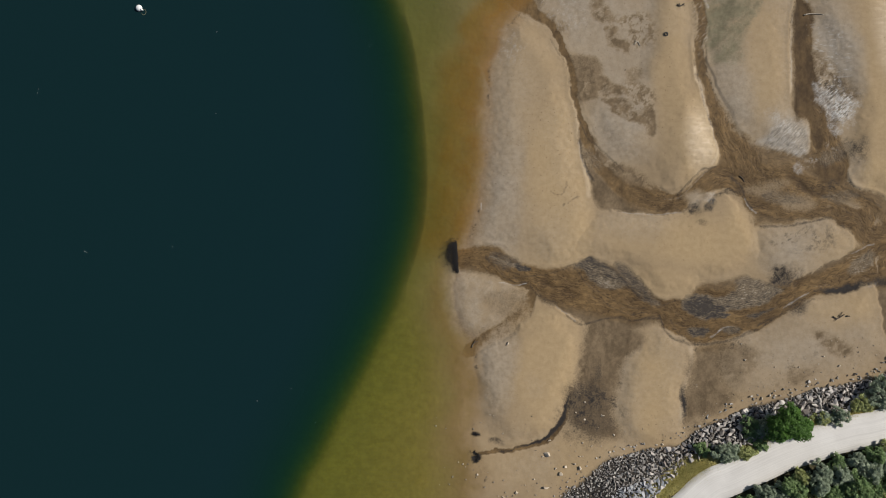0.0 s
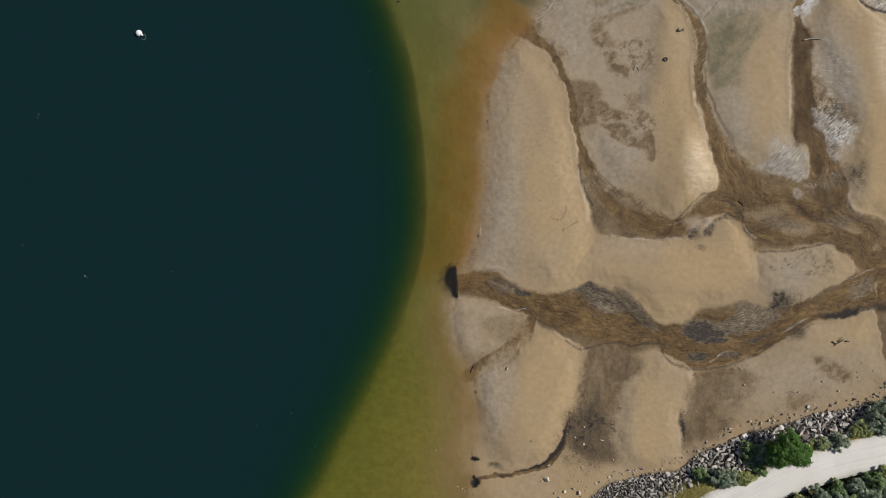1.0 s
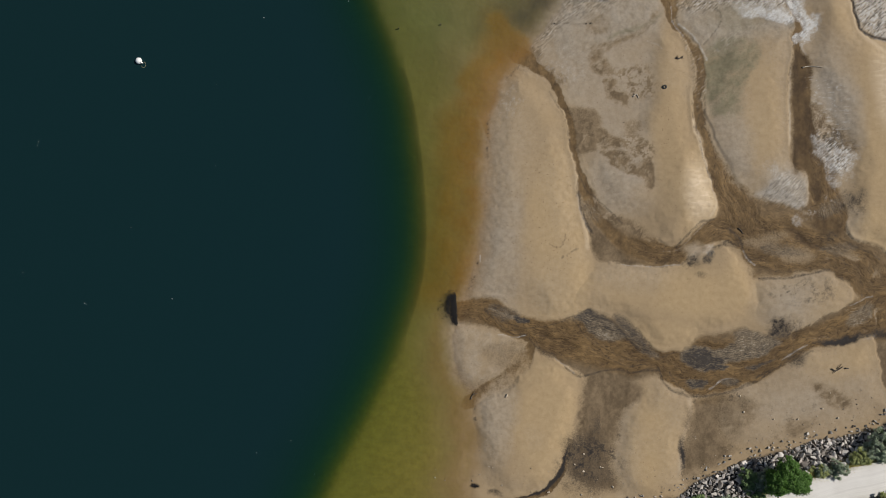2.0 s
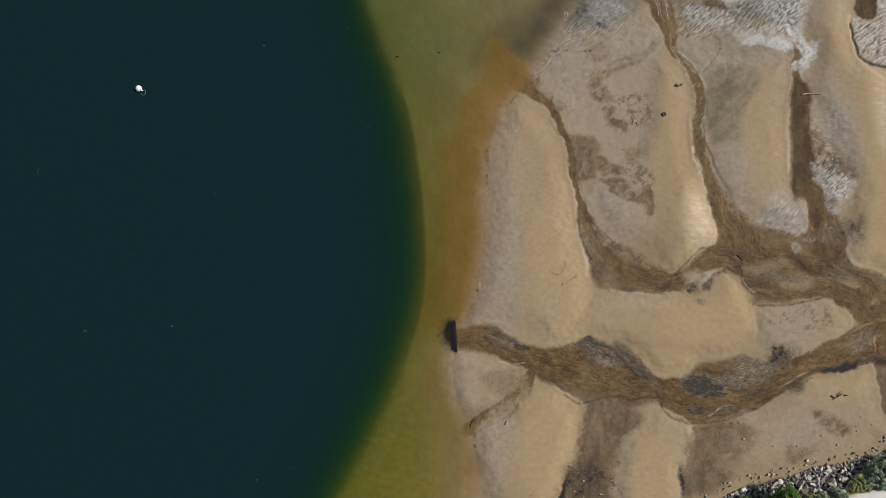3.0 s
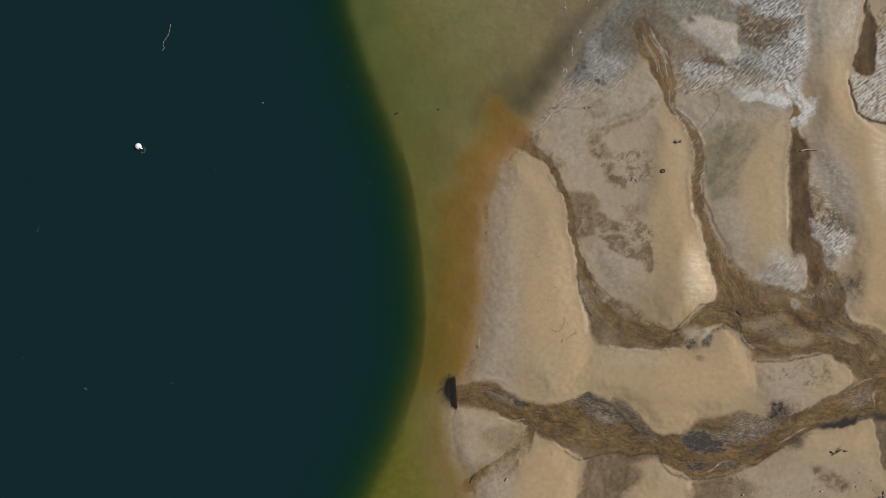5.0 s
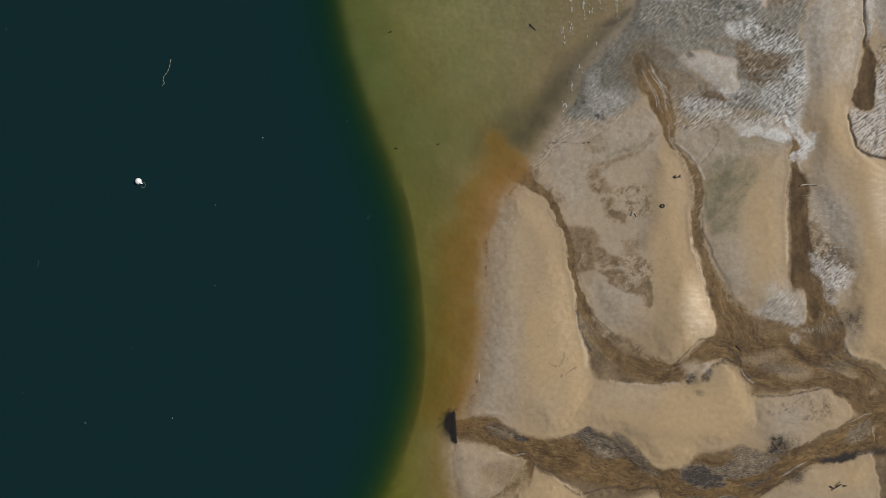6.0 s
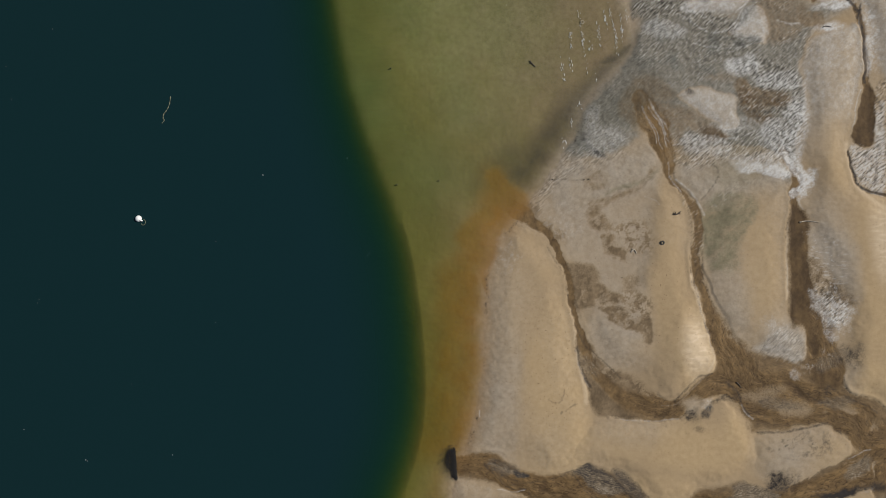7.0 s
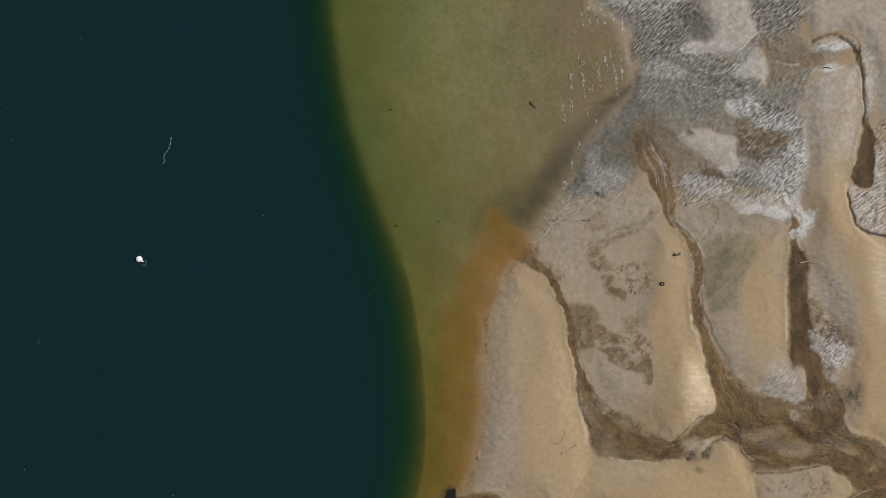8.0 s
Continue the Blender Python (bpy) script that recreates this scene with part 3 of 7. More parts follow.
mud_flat = np.maximum.reduce([
    patch([(36.89, 10.96), (39.13, 11.77), (41.46, 15.49), (39.15, 20.05), (42.3, 17.97), (47.27, 14.89), (51.41, 13.54), (54.73, 16.67), (57.22, 14.18), (58.87, 10.03), (64.67, 6.69), (70.48, 3.35), (70.48, 0.03), (64.67, 1.3), (60.1, 0.9), (58.03, 3.24), (53.88, 4.42), (46, 3.29), (43.93, 6.37), (42.28, 8.86), (37.3, 8.63), (34.81, 5.58), (28.17, 5.36), (22.78, 5.88), (20.72, 10.2), (21.56, 12.68), (25.7, 11.42), (29.84, 9.33), (33.98, 8.07)], 0.5),
    patch([(68.82, 0.86), (63.84, 0.72), (59.69, 0.08), (54.7, -2.56), (48.89, -4.85), (43.91, -4.17), (37.27, -5.21), (35.19, -7.28), (32.28, -7.68), (27.31, -3.51), (20.69, -1.07), (17.36, -2.72), (12.39, -2.2), (7.42, 0.31), (3.28, 0.33), (2.02, -2.98), (6.58, -3.83), (12.37, -5.51), (14.02, -8.01), (18.17, -9.69), (22.31, -11.79), (28.12, -11.4), (31.03, -11), (33.93, -13.08), (38.91, -13.61), (43.06, -12.8), (48.05, -9.83), (54.69, -6.54), (62.17, -4.91), (70.47, -2.46)], 0.5),
    patch([(20.65, -11.36), (25.63, -10.97), (28.95, -12.65), (26.44, -16.37), (24.94, -20.52), (24.34, -24.67), (25.58, -27.17), (21.43, -27.57), (18.11, -25.06), (17.29, -22.98), (18.8, -17.17)], 0.9),
    patch([(36.58, -14.34), (40.57, -14.11), (41.39, -17.27), (43.04, -20.61), (39.71, -23.08), (36.38, -25.15), (34.56, -25.55), (34.9, -20.57), (36.24, -17.25)], 0.9) * 0.9,
    patch([(62.58, -4.92), (70.47, -2.46), (70.46, -14.92), (64.48, -13.23), (63.16, -9.9)], 0.5),
    pool,
    patch([(36.41, 28.64), (37.57, 27.79), (39.7, 23.18), (42.01, 19.16), (45.74, 16.03), (51.14, 13.56), (52.82, 14.72), (55.33, 15.53), (56.98, 13.43), (54.46, 11.36), (49.46, 11.83), (44.46, 12.46), (40.11, 11.66), (39.98, 15.67), (38.67, 19.85), (37.37, 24.04)], 0.45),
    patch([(17.9, 28.39), (22.06, 27.93), (23.05, 26.25), (22.45, 24.17), (26.19, 23.14), (22.02, 22.84), (19.51, 21.86), (18.7, 24.62)], 0.6) * 0.8,
    patch([(29.76, 53.27), (32.89, 48.67), (34.02, 44.08), (33.42, 41.17), (32.36, 44.09), (31.22, 47.27), (28.74, 50.79)], 0.9) * 0.6 * smooth(fbm(flow_s * 0.5, flow_d * 2.6 + 9, 4, 0.7), -0.45, 0.4),
])
not_bank = 1 - bank
mud = np.clip(np.maximum(mud_flat * not_bank, stream * (1 - 0.85 * bank)), 0, 1)
mud = np.maximum(mud, pool)
cut = np.clip(blurred(mud, 6) * 2.2, 0, 1) * (0.6 + 0.4 * smooth(broad_0, -0.3, 0.4)) * (1 - smooth(fade, 0.1, 0.6))
lift = np.zeros(GX.shape)
for k, (_, high, wide) in BANKS.items():
    lift = np.maximum(lift, high * (0.42 * cut * smooth(BANK[k], -0.12, 0.3) + (1 - 0.42 * cut) * smooth(BANK[k], -0.4, wide * 1.7)))
beach = smooth(toe_d, -9.0, -1.0)
far_north = smooth(GY, 36, 44)

# winding threads of silt and darker mud in the stream beds
bed_of = smooth(np.abs(flow_d) / flow_w, 1.7, 1.0) * (1 - pool) * smooth(flow_w, 0.8, 1.8)
wrig = fbm(GX * 0.22, GY * 0.22, 3)
turn = fbm(GX * 0.13 + 61, GY * 0.13 + 8, 3)
fx, fd = flow_s * 0.13 + 0.4 * turn, flow_d * 0.7 + 1.1 * turn + 0.5 * wrig
thread = ridge(fx, fd, 5)
thread2 = ridge(fx * 1.8 + 33, fd * 2.1 + 12, 4)
dash = fbm(flow_s * 0.62 + 1.2 * turn, flow_d * 2.3 + 1.4 * turn + 0.8 * wrig, 3, 0.6)
lump = fbm(fx * 1.6 + 7, fd * 0.9 + 3, 4)
damp = fbm(GX * 0.9, GY * 0.35, 5, 0.65)

# rippled flats in the north
RX, RY = GX * 0.83 + GY * 0.55, GY * 0.83 - GX * 0.55
lean = smooth(fbm(GX * 0.07 + 3, GY * 0.07 + 8, 2), -0.15, 0.15)
rib = lean * ridge(RX * 2.2 + 0.7 * wrig, RY * 0.7 + 0.6 * wrig, 3) + (1 - lean) * ridge(RY * 2.2 + 0.7 * wrig, RX * 0.7 + 0.6 * wrig, 3)
mottle = mottle_0
speck = fbm(GX * 2.1, GY * 2.1, 3, 0.8)
broad = fbm(GX * 0.09, GY * 0.09, 3)

slant = fbm(RY * 0.75, RX * 0.28 + 3, 5, 0.65)

# golden sand, heaviest on sun-facing flanks, so partly painted light
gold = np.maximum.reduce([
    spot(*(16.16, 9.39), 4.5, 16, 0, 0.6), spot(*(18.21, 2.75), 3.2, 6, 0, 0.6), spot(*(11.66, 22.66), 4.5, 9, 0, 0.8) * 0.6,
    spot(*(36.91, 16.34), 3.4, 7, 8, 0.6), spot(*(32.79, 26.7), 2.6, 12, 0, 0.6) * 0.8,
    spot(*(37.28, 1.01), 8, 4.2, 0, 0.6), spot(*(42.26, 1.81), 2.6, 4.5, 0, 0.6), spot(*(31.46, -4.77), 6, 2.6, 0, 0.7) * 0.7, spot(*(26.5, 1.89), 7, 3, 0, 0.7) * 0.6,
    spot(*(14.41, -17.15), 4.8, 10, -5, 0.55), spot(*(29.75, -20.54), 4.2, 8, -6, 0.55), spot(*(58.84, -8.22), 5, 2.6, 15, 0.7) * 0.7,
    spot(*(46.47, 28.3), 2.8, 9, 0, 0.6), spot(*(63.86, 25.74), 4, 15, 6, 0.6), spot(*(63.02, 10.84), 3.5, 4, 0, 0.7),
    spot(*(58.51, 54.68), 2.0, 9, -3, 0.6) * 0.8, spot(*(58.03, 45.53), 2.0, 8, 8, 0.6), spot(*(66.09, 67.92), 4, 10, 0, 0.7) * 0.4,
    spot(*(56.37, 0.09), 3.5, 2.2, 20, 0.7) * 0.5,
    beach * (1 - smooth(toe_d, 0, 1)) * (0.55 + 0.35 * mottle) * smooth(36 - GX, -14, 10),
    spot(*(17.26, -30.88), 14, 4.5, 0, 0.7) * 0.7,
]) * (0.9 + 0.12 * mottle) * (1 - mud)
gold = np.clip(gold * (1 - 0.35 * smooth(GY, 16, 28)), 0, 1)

silt = np.clip(0.35 * far_north + 0.55 * smooth(1.5 - shore_d, -2, 2) * (1 - gold) * smooth(GY, -18, -10) + 0.35 * broad, 0, 0.8) * (1 - mud)
silt = np.maximum(silt, 0.75 * spot(*(7.35, -16.28), 2.6, 7, 0, 0.7) * (1 - mud))
silt = np.maximum(silt, 0.8 * patch(BANKS["islet"][0], 0.5) * (0.5 + 0.5 * mottle))
silt = np.maximum(silt, mud * 0.35 * smooth(lump, 0.3, 0.9) * bed_of)

island = np.maximum.reduce([
    patch([(57.21, 7.14), (61.35, 5.87), (63.84, 4.04), (58.86, 3.81), (55.54, 5.49)], 0.8) * smooth(lump, -0.3, 0.4) * 0.7,
    patch([(48.91, 7.59), (53.06, 7.98), (53.89, 6.57), (50.57, 5.76)], 0.8) * 0.6,
    patch([(43.52, 9.27), (47.26, 10.25), (50.57, 9.65), (48.08, 8.01), (44.76, 8.02)], 0.8) * 0.5,
    patch([(6.18, -0.09), (9.49, -0.52), (11.14, -2.02), (8.24, -2.18), (6.59, -1.34)], 0.5) * smooth(thread2, 0.1, 0.5) * 0.7,
    patch([(58.85, -1.16), (63, -0.77), (64.5, -2.43), (61.34, -3.25)], 0.8) * smooth(thread2, 0.1, 0.5) * 0.7,
    spot(*(36.47, 7.64), 1.6, 1.3, 0, 0.6),
])
mud = np.maximum(mud, 0.42 * np.maximum(patch([(5.25, -6.95), (8.24, -5.97), (11.48, -5.66), (11.46, -8.81), (8.97, -9.79), (6.73, -8.79)], 0.7), patch([(0.92, -9.59), (2.16, -9.59), (3.4, -11.43), (6.72, -10.86), (5.05, -12.52), (3.39, -13.75), (1.9, -12.08)], 0.8)))
silt = np.maximum(silt, island * (0.75 + 0.2 * mottle))
for k, much in (("head", 0.9), ("chip", 0.9), ("pad", 0.85), ("apron", 0.45), ("wedge", 0.5), ("north", 0.8), ("third", 0.45), ("tip", 0.4), ("east", 0.35)):
    silt = np.maximum(silt, much * smooth(BANK[k], -0.3, 0.6) * (0.85 + 0.3 * mottle) * (1 - gold))
silt = np.maximum(silt, 0.75 * smooth(GY, 44, 52) * smooth(BANK["far"], -0.2, 0.8) * (1 - gold))
# left flanks of the banks: real grey silt and painted shade together
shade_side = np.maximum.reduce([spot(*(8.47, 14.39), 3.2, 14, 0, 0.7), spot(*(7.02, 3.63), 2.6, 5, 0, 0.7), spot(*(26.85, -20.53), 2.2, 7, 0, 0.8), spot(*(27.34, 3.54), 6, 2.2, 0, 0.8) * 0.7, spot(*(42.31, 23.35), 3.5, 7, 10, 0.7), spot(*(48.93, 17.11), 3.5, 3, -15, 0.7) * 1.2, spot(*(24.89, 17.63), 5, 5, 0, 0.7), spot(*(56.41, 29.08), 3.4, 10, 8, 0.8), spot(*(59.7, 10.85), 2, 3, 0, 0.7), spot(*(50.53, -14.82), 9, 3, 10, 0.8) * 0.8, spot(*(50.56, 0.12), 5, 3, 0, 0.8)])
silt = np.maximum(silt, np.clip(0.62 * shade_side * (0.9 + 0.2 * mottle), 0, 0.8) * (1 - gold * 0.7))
mud = np.clip(mud * (1 - 0.9 * island), 0, 1)
veins = ridge(GX * 0.33 + 0.6 * wrig, GY * 0.55 + 0.25 * GX + 0.4 * wrig, 4)
bay = patch([(11.64, 35.34), (17.89, 38.61), (24.55, 41.47), (31.2, 44.07), (31.84, 39.76), (30.47, 32.3), (30.39, 19.02), (26.89, 16.97), (21.52, 21.99), (18.82, 28.24), (16.61, 32.82)], 1.5)
# brown wet patches of the silt bay, some in broken flakes
broken = smooth(slant + 0.6 * grainy + 0.4 * veins, -0.5, 0.5)


def damp_patch(points, much, soft):
    np.maximum(mud, min(1.0, 1.25 * much) * patch(points, soft) * (0.4 + 0.75 * broken), out=mud)


damp_patch([(23.3, 32.75), (24.96, 32.74), (25.36, 31.07), (26.6, 29.82), (26.59, 28.57), (24.93, 29.41), (23.7, 30.67)], 0.85, 0.35)
damp_patch([(18.86, 27.97), (20.36, 28.21), (21.85, 27.78), (22.17, 26.53), (23.24, 25.28), (24.48, 24.43), (26.14, 23.59), (26.13, 22.76), (24.05, 22.36), (21.98, 22.38), (20.73, 21.97), (19.65, 22.4), (20.49, 24.05), (21.33, 25.29), (20.34, 26.3), (19.1, 26.97)], 0.7, 0.4)
damp_patch([(18.69, 26.97), (19.93, 26.13), (20.75, 24.88), (20.32, 23.64), (19.32, 22.65), (18.83, 24.48)], 0.8, 0.4)
damp_patch([(22.39, 21.79), (23.64, 22.36), (26.54, 21.93), (27.36, 20.67), (29.44, 20.66), (30.26, 19.82), (30.24, 16.41), (29.25, 16.92), (28.76, 18.17), (26.94, 19.01), (24.45, 19.7), (23.62, 20.29), (23.79, 20.7)], 0.8, 0.35)
damp_patch([(26.57, 26.49), (28.65, 26.89), (28.22, 24.82), (26.81, 24)], 0.4, 0.5)
damp_patch([(21.69, 37.52), (26.27, 38.73), (28.78, 40.37), (30.46, 42.27), (31.13, 42.43), (29.61, 40.2), (27.52, 38.8), (25.43, 37.74), (23.09, 36.51), (24.16, 35.42), (24.98, 33.5), (22.9, 33.35), (21.25, 35.03)], 0.62, 0.5)
damp_patch([(20.88, 41.27), (23.39, 42.08), (23.79, 40.41), (22.95, 39.59), (21.29, 39.85)], 0.5, 0.8)
damp_patch([(12.11, 37.19), (13.77, 36.76), (15.83, 34.25), (17.9, 32.56), (16.65, 32.16), (14.58, 33.43), (12.93, 35.1)], 0.45, 0.5)
damp_patch([(18.81, 21.16), (19.79, 18.66), (21.93, 16.15), (24.24, 13.3), (28.71, 11.6), (31.43, 8.83), (33.92, 7.73), (30.17, 6.77), (22.69, 6.83), (21.55, 9.91), (20.4, 12), (19.6, 15.33)], 0.75, 0.5)
dotted = patch([(25.22, 33.98), (29.54, 34.36), (30.51, 31.2), (29.67, 29.87), (26.85, 29.57), (26.03, 31.48)], 0.8)
dotted = np.maximum(dotted, patch([(25.73, 24.01), (28.22, 24.4), (30.29, 22.73), (30.27, 20.23), (27.36, 20.76), (26.13, 22.1)], 0.8))
mud = np.maximum(mud, dotted * smooth(speck + 0.5 * grainy, -0.3, 0.5) * 0.85)
seep = fbm(RX * 0.22 + 5, RY * 0.34 + 2, 5, 0.62)
mud = np.maximum(mud, 0.72 * patch([(36, -13.93), (42.23, -13.54), (52.19, -16.49), (64.48, -14.06), (70.46, -16.58), (64.48, -17.55), (53.84, -20.24), (42.21, -22.68), (35.14, -26.39)], 1.2) * smooth(seep + 0.25 * mottle + 0.05 * (44 - GX), -0.5, 0.7))
damp_patch([(53.6, -12.16), (55.42, -12.33), (59.15, -14.51), (57.9, -15.5), (54.75, -14.15)], 0.75, 0.6)

algae = np.clip(np.maximum.reduce([
    patch([(38.64, 37.79), (42.99, 39), (45.64, 37.72), (45.28, 33.56), (43.42, 30.66), (43.07, 27.49), (39.15, 27.19), (38.17, 30.7)], 1.0) * (0.72 + 0.3 * slant + 0.2 * speck),
    patch([(18.89, 47.96), (23.09, 52.5), (28.94, 54.53), (30.17, 51.61), (29.31, 48.28), (24.73, 48.32), (22.22, 47.51)], 1.0) * 0.5,
    patch([(23.82, 38.75), (26.33, 39.98), (30.5, 41.19), (31.76, 42.26), (27.99, 39.97)], 0.5) * 0.8,
    spot(*(43, 41.5), 4, 2.5, 0, 0.7) * 0.4, spot(*(44.7, 45.65), 5, 2.0, 10, 0.7) * 0.4,
]), 0, 1)

flats = patch([(20.98, 48.36), (23.1, 53.75), (28.99, 60.77), (28.22, 68.26), (22.44, 74.13), (23.34, 83.26), (53.29, 82.99), (52.54, 69.71), (54.84, 66.36), (59.83, 65.9), (54.82, 63.03), (53.12, 58.06), (53.5, 52.23), (52.2, 45.58), (50.91, 40.59), (43.03, 45.66), (36.36, 44.47), (33.06, 48.25), (30.17, 52.44), (27.21, 45.8), (23.03, 44.18), (18.86, 44.21)], 1.2) * (1 - 0.8 * bank)
flats2 = patch([(63.92, 54.63), (71.41, 53.73), (71.3, 36.24), (64.65, 38.38), (61.32, 39.66), (59.94, 44.26), (61.36, 45.5), (63.7, 45.47)], 0.4)
salt = np.clip(np.maximum.reduce([
    smooth(BANK["head"], -0.2, 0.5) * (0.36 + 0.12 * mottle), smooth(BANK["chip"], -0.1, 0.3) * (0.34 + 0.1 * mottle), smooth(BANK["pad"], -0.2, 0.4) * (0.28 + 0.1 * mottle),
    spot(*(51.81, 48.91), 1.6, 4.2, -10, 0.7) * 0.7, spot(*(48.88, 47.27), 2.6, 1.8, 20, 0.6) * 0.55, spot(*(53.41, 39.74), 1.0, 2.4, -30, 0.6) * 0.8,
    spot(*(46.76, 42.96), 4.5, 0.8, -12, 0.8) * 0.6, spot(*(42.22, 48.17), 4.5, 0.9, 14, 0.8) * 0.5,
    spot(*(62.97, 62.13), 1.2, 4.5, 8, 0.7) * 0.6, spot(*(58.17, 66.16), 2.6, 0.7, 8, 0.7) * 0.9, spot(*(56.9, 63.01), 2.2, 0.6, 10, 0.7) * 0.8,
    spot(*(57.23, 22.04), 2.4, 3.4, 20, 0.7) * smooth(speck + mottle, -0.4, 0.5), spot(*(55.14, 14.19), 2.6, 1.6, 20, 0.7) * smooth(speck + mottle, -0.1, 0.8) * 0.35,
    spot(*(50.17, 16.28), 3.4, 2.6, -20, 0.6) * 0.14 * smooth(mottle + rib, -0.2, 0.8), spot(*(51.57, 11.72), 1.0, 1.0, 0, 0.6) * 0.3, spot(*(49.35, 18.77), 2.6, 1.2, -20, 0.7) * 0.25, smooth(BANK["north"], -0.2, 1.0) * 0.2, 0.26 * smooth(GY, 46, 54) * smooth(BANK["far"], -0.2, 0.8),
    spot(*(9.2, 30.11), 2.2, 3.0, 20, 0.8) * smooth(speck, -0.5, 0.6) * 0.16, spot(*(17.5, 34.21), 4, 3, 0, 0.8) * smooth(speck + rib, -0.1, 0.8) * 0.16,
    spot(*(62.17, -4.91), 1.6, 0.8, 0, 0.7) * 0.4, spot(*(38.54, 8.05), 1.0, 0.9, 0, 0.7) * 0.35,
    mud * smooth(thread2, 0.8, 1.0) * smooth(lump, -0.15, 0.4) * smooth(GX, 2, 9) * bed_of * 0.12,
]), 0, 0.95)
salt *= 1 - stream * (1 - smooth(lump, 0.1, 0.6)) * 0.8

blot = smooth(speck * 0.6 + mottle, -0.2, 0.8)
stain = np.clip(np.maximum.reduce([
    spot(*(20.19, -23.82), 3.4, 3.8, 0, 0.75) * (0.35 + 0.65 * blot) * 0.85, spot(*(23.11, -21.34), 2.6, 4.4, 0, 0.8) * blot * 0.6,
    patch([(17.79, -21.32), (17.45, -24.22), (16.03, -26.46), (13.53, -28.11), (10.21, -28.93), (8.13, -29.17), (11.46, -28.44), (14.37, -26.95), (16.45, -24.64)], 0.25) * 0.85,
    spot(*(34.4, -22.64), 0.45, 2.4, 0, 0.8) * 0.75,
    spot(*(49.72, -3.78), 1.7, 1.8, 30, 0.7) * 0.7 * (0.4 + blot), spot(*(51.37, -8.6), 1.6, 0.9, 20, 0.8) * 0.5, spot(*(58.02, -5.64), 3.4, 0.45, 8, 0.6) * 0.85, spot(*(63.83, -4.75), 1.4, 0.8, 0, 0.7) * 0.6,
    patch([(47.66, 2.45), (53.05, 3.26), (57.61, 2.41), (56.37, 0.76), (52.22, -0.3), (48.07, 0.13)], 0.9) * smooth(slant + 0.5 * speck, 0.0, 0.9) * 0.42, patch([(32.73, 5.01), (37.29, 5.32), (36.63, 3.5), (33.56, 3.51)], 0.6) * blot * 0.35,
    patch([(48.06, -2.36), (50.55, -2.79), (51.21, -4.2), (49.72, -5.02), (47.39, -4.68), (48.72, -3.86)], 0.5) * (0.4 + 0.5 * blot), patch([(34.34, -13.09), (37.24, -14.1), (42.23, -13.46), (43.89, -12.97), (41.39, -14.95), (36.83, -15.17)], 0.6) * blot * 0.5,
    patch([(37.54, 5.9), (37.96, 6.97), (38.79, 7.63), (39.79, 8.46), (42.28, 8.94), (43.11, 8.28), (40.2, 7.96), (39.12, 7.13), (38.62, 5.98)], 0.3) * (0.3 + 0.6 * blot), patch([(35.22, 5.49), (35.8, 6.82), (36.97, 7.48), (37.3, 6.15), (36.63, 5.4)], 0.4) * (0.15 + 0.5 * blot), spot(*(34.39, 4.75), 2.2, 0.9, 0, 0.9) * blot * 0.4,
    spot(*(59.71, 14.83), 1.8, 2.1, 0, 0.9) * blot * 0.4, spot(*(57.21, 9.21), 1.8, 1.0, 0, 0.8) * blot * 0.6, spot(*(53.88, 1.35), 3.2, 1.5, 10, 0.9) * blot * 0.45, spot(*(37.29, 3.91), 0.8, 0.5, 0, 0.8) * 0.3,
    spot(*(21.22, 47.36), 0.7, 1.2, -35, 0.8) * (0.2 + 0.5 * blot), spot(*(22.62, 45.01), 1.6, 0.5, -25, 0.8) * blot * 0.6, spot(*(37.22, 69.84), 1.7, 2.8, 20, 0.8) * 0.35,
    spot(*(61.49, 65.05), 0.25, 1.0, -20, 0.7) * 0.7, spot(*(29.84, 62.84), 1.0, 1.4, 0, 0.9) * blot * 0.5,
    spot(*(36.01, 53.55), 0.5, 0.5, 0, 0.8) * 0.5, spot(*(43.15, 61.06), 4, 0.9, -12, 0.9) * blot * 0.4, spot(*(26.22, 26.64), 0.1, 0.1),
    spot(*(4.24, -26.91), 0.6, 0.3, 0, 0.8) * 0.8, spot(*(4.39, -30.23), 0.6, 0.6, 0, 0.7) * 0.95, spot(*(7.31, -27.92), 0.9, 0.4, -20, 0.8) * 0.5, spot(*(8.13, -29.25), 0.7, 0.25, 0, 0.8) * 0.6,
    spot(*(43.88, -16.45), 12, 3, 12, 0.9) * smooth(mottle + speck * 0.5, 0.35, 1.0) * 0.3,
    smooth(np.abs(shore_d - 0.25), 0.4, 0.0) * smooth(mottle + speck, 0.5, 1.3) * 0.5 * smooth(GY, -42, -38),
    spot(*(17.9, 7.48), 1.3, 0.5, 30, 0.8) * smooth(speck, 0.0, 0.6) * 0.4,
]), 0, 0.95)

stain = np.clip(stain * 1.3, 0, 0.95)
salt = np.clip(salt * (0.35 + 0.95 * smooth(0.7 * speck + 0.5 * slant + 0.35 * rib, -0.5, 0.8)), 0, 0.95)
low_flats = np.maximum(patch([(14.66, 39.92), (18.44, 44.05), (23.03, 44.59), (28.04, 45.38), (31.79, 45.76), (31.33, 40.77), (27.15, 38.72), (22.97, 37.34), (16.71, 36.73)], 2.0), patch([(34.26, 42.82), (38.03, 44.87), (44.7, 46.06), (50.12, 45.6), (51.16, 40.17), (45.48, 38.56), (39.8, 36.53), (35.9, 38.89)], 1.6)) * (1 - stream)
silt = np.maximum(silt, low_flats * (0.6 + 0.3 * mottle))
fringe = cut * smooth(bank * (1 - bank) * 4, 0.1, 0.9)
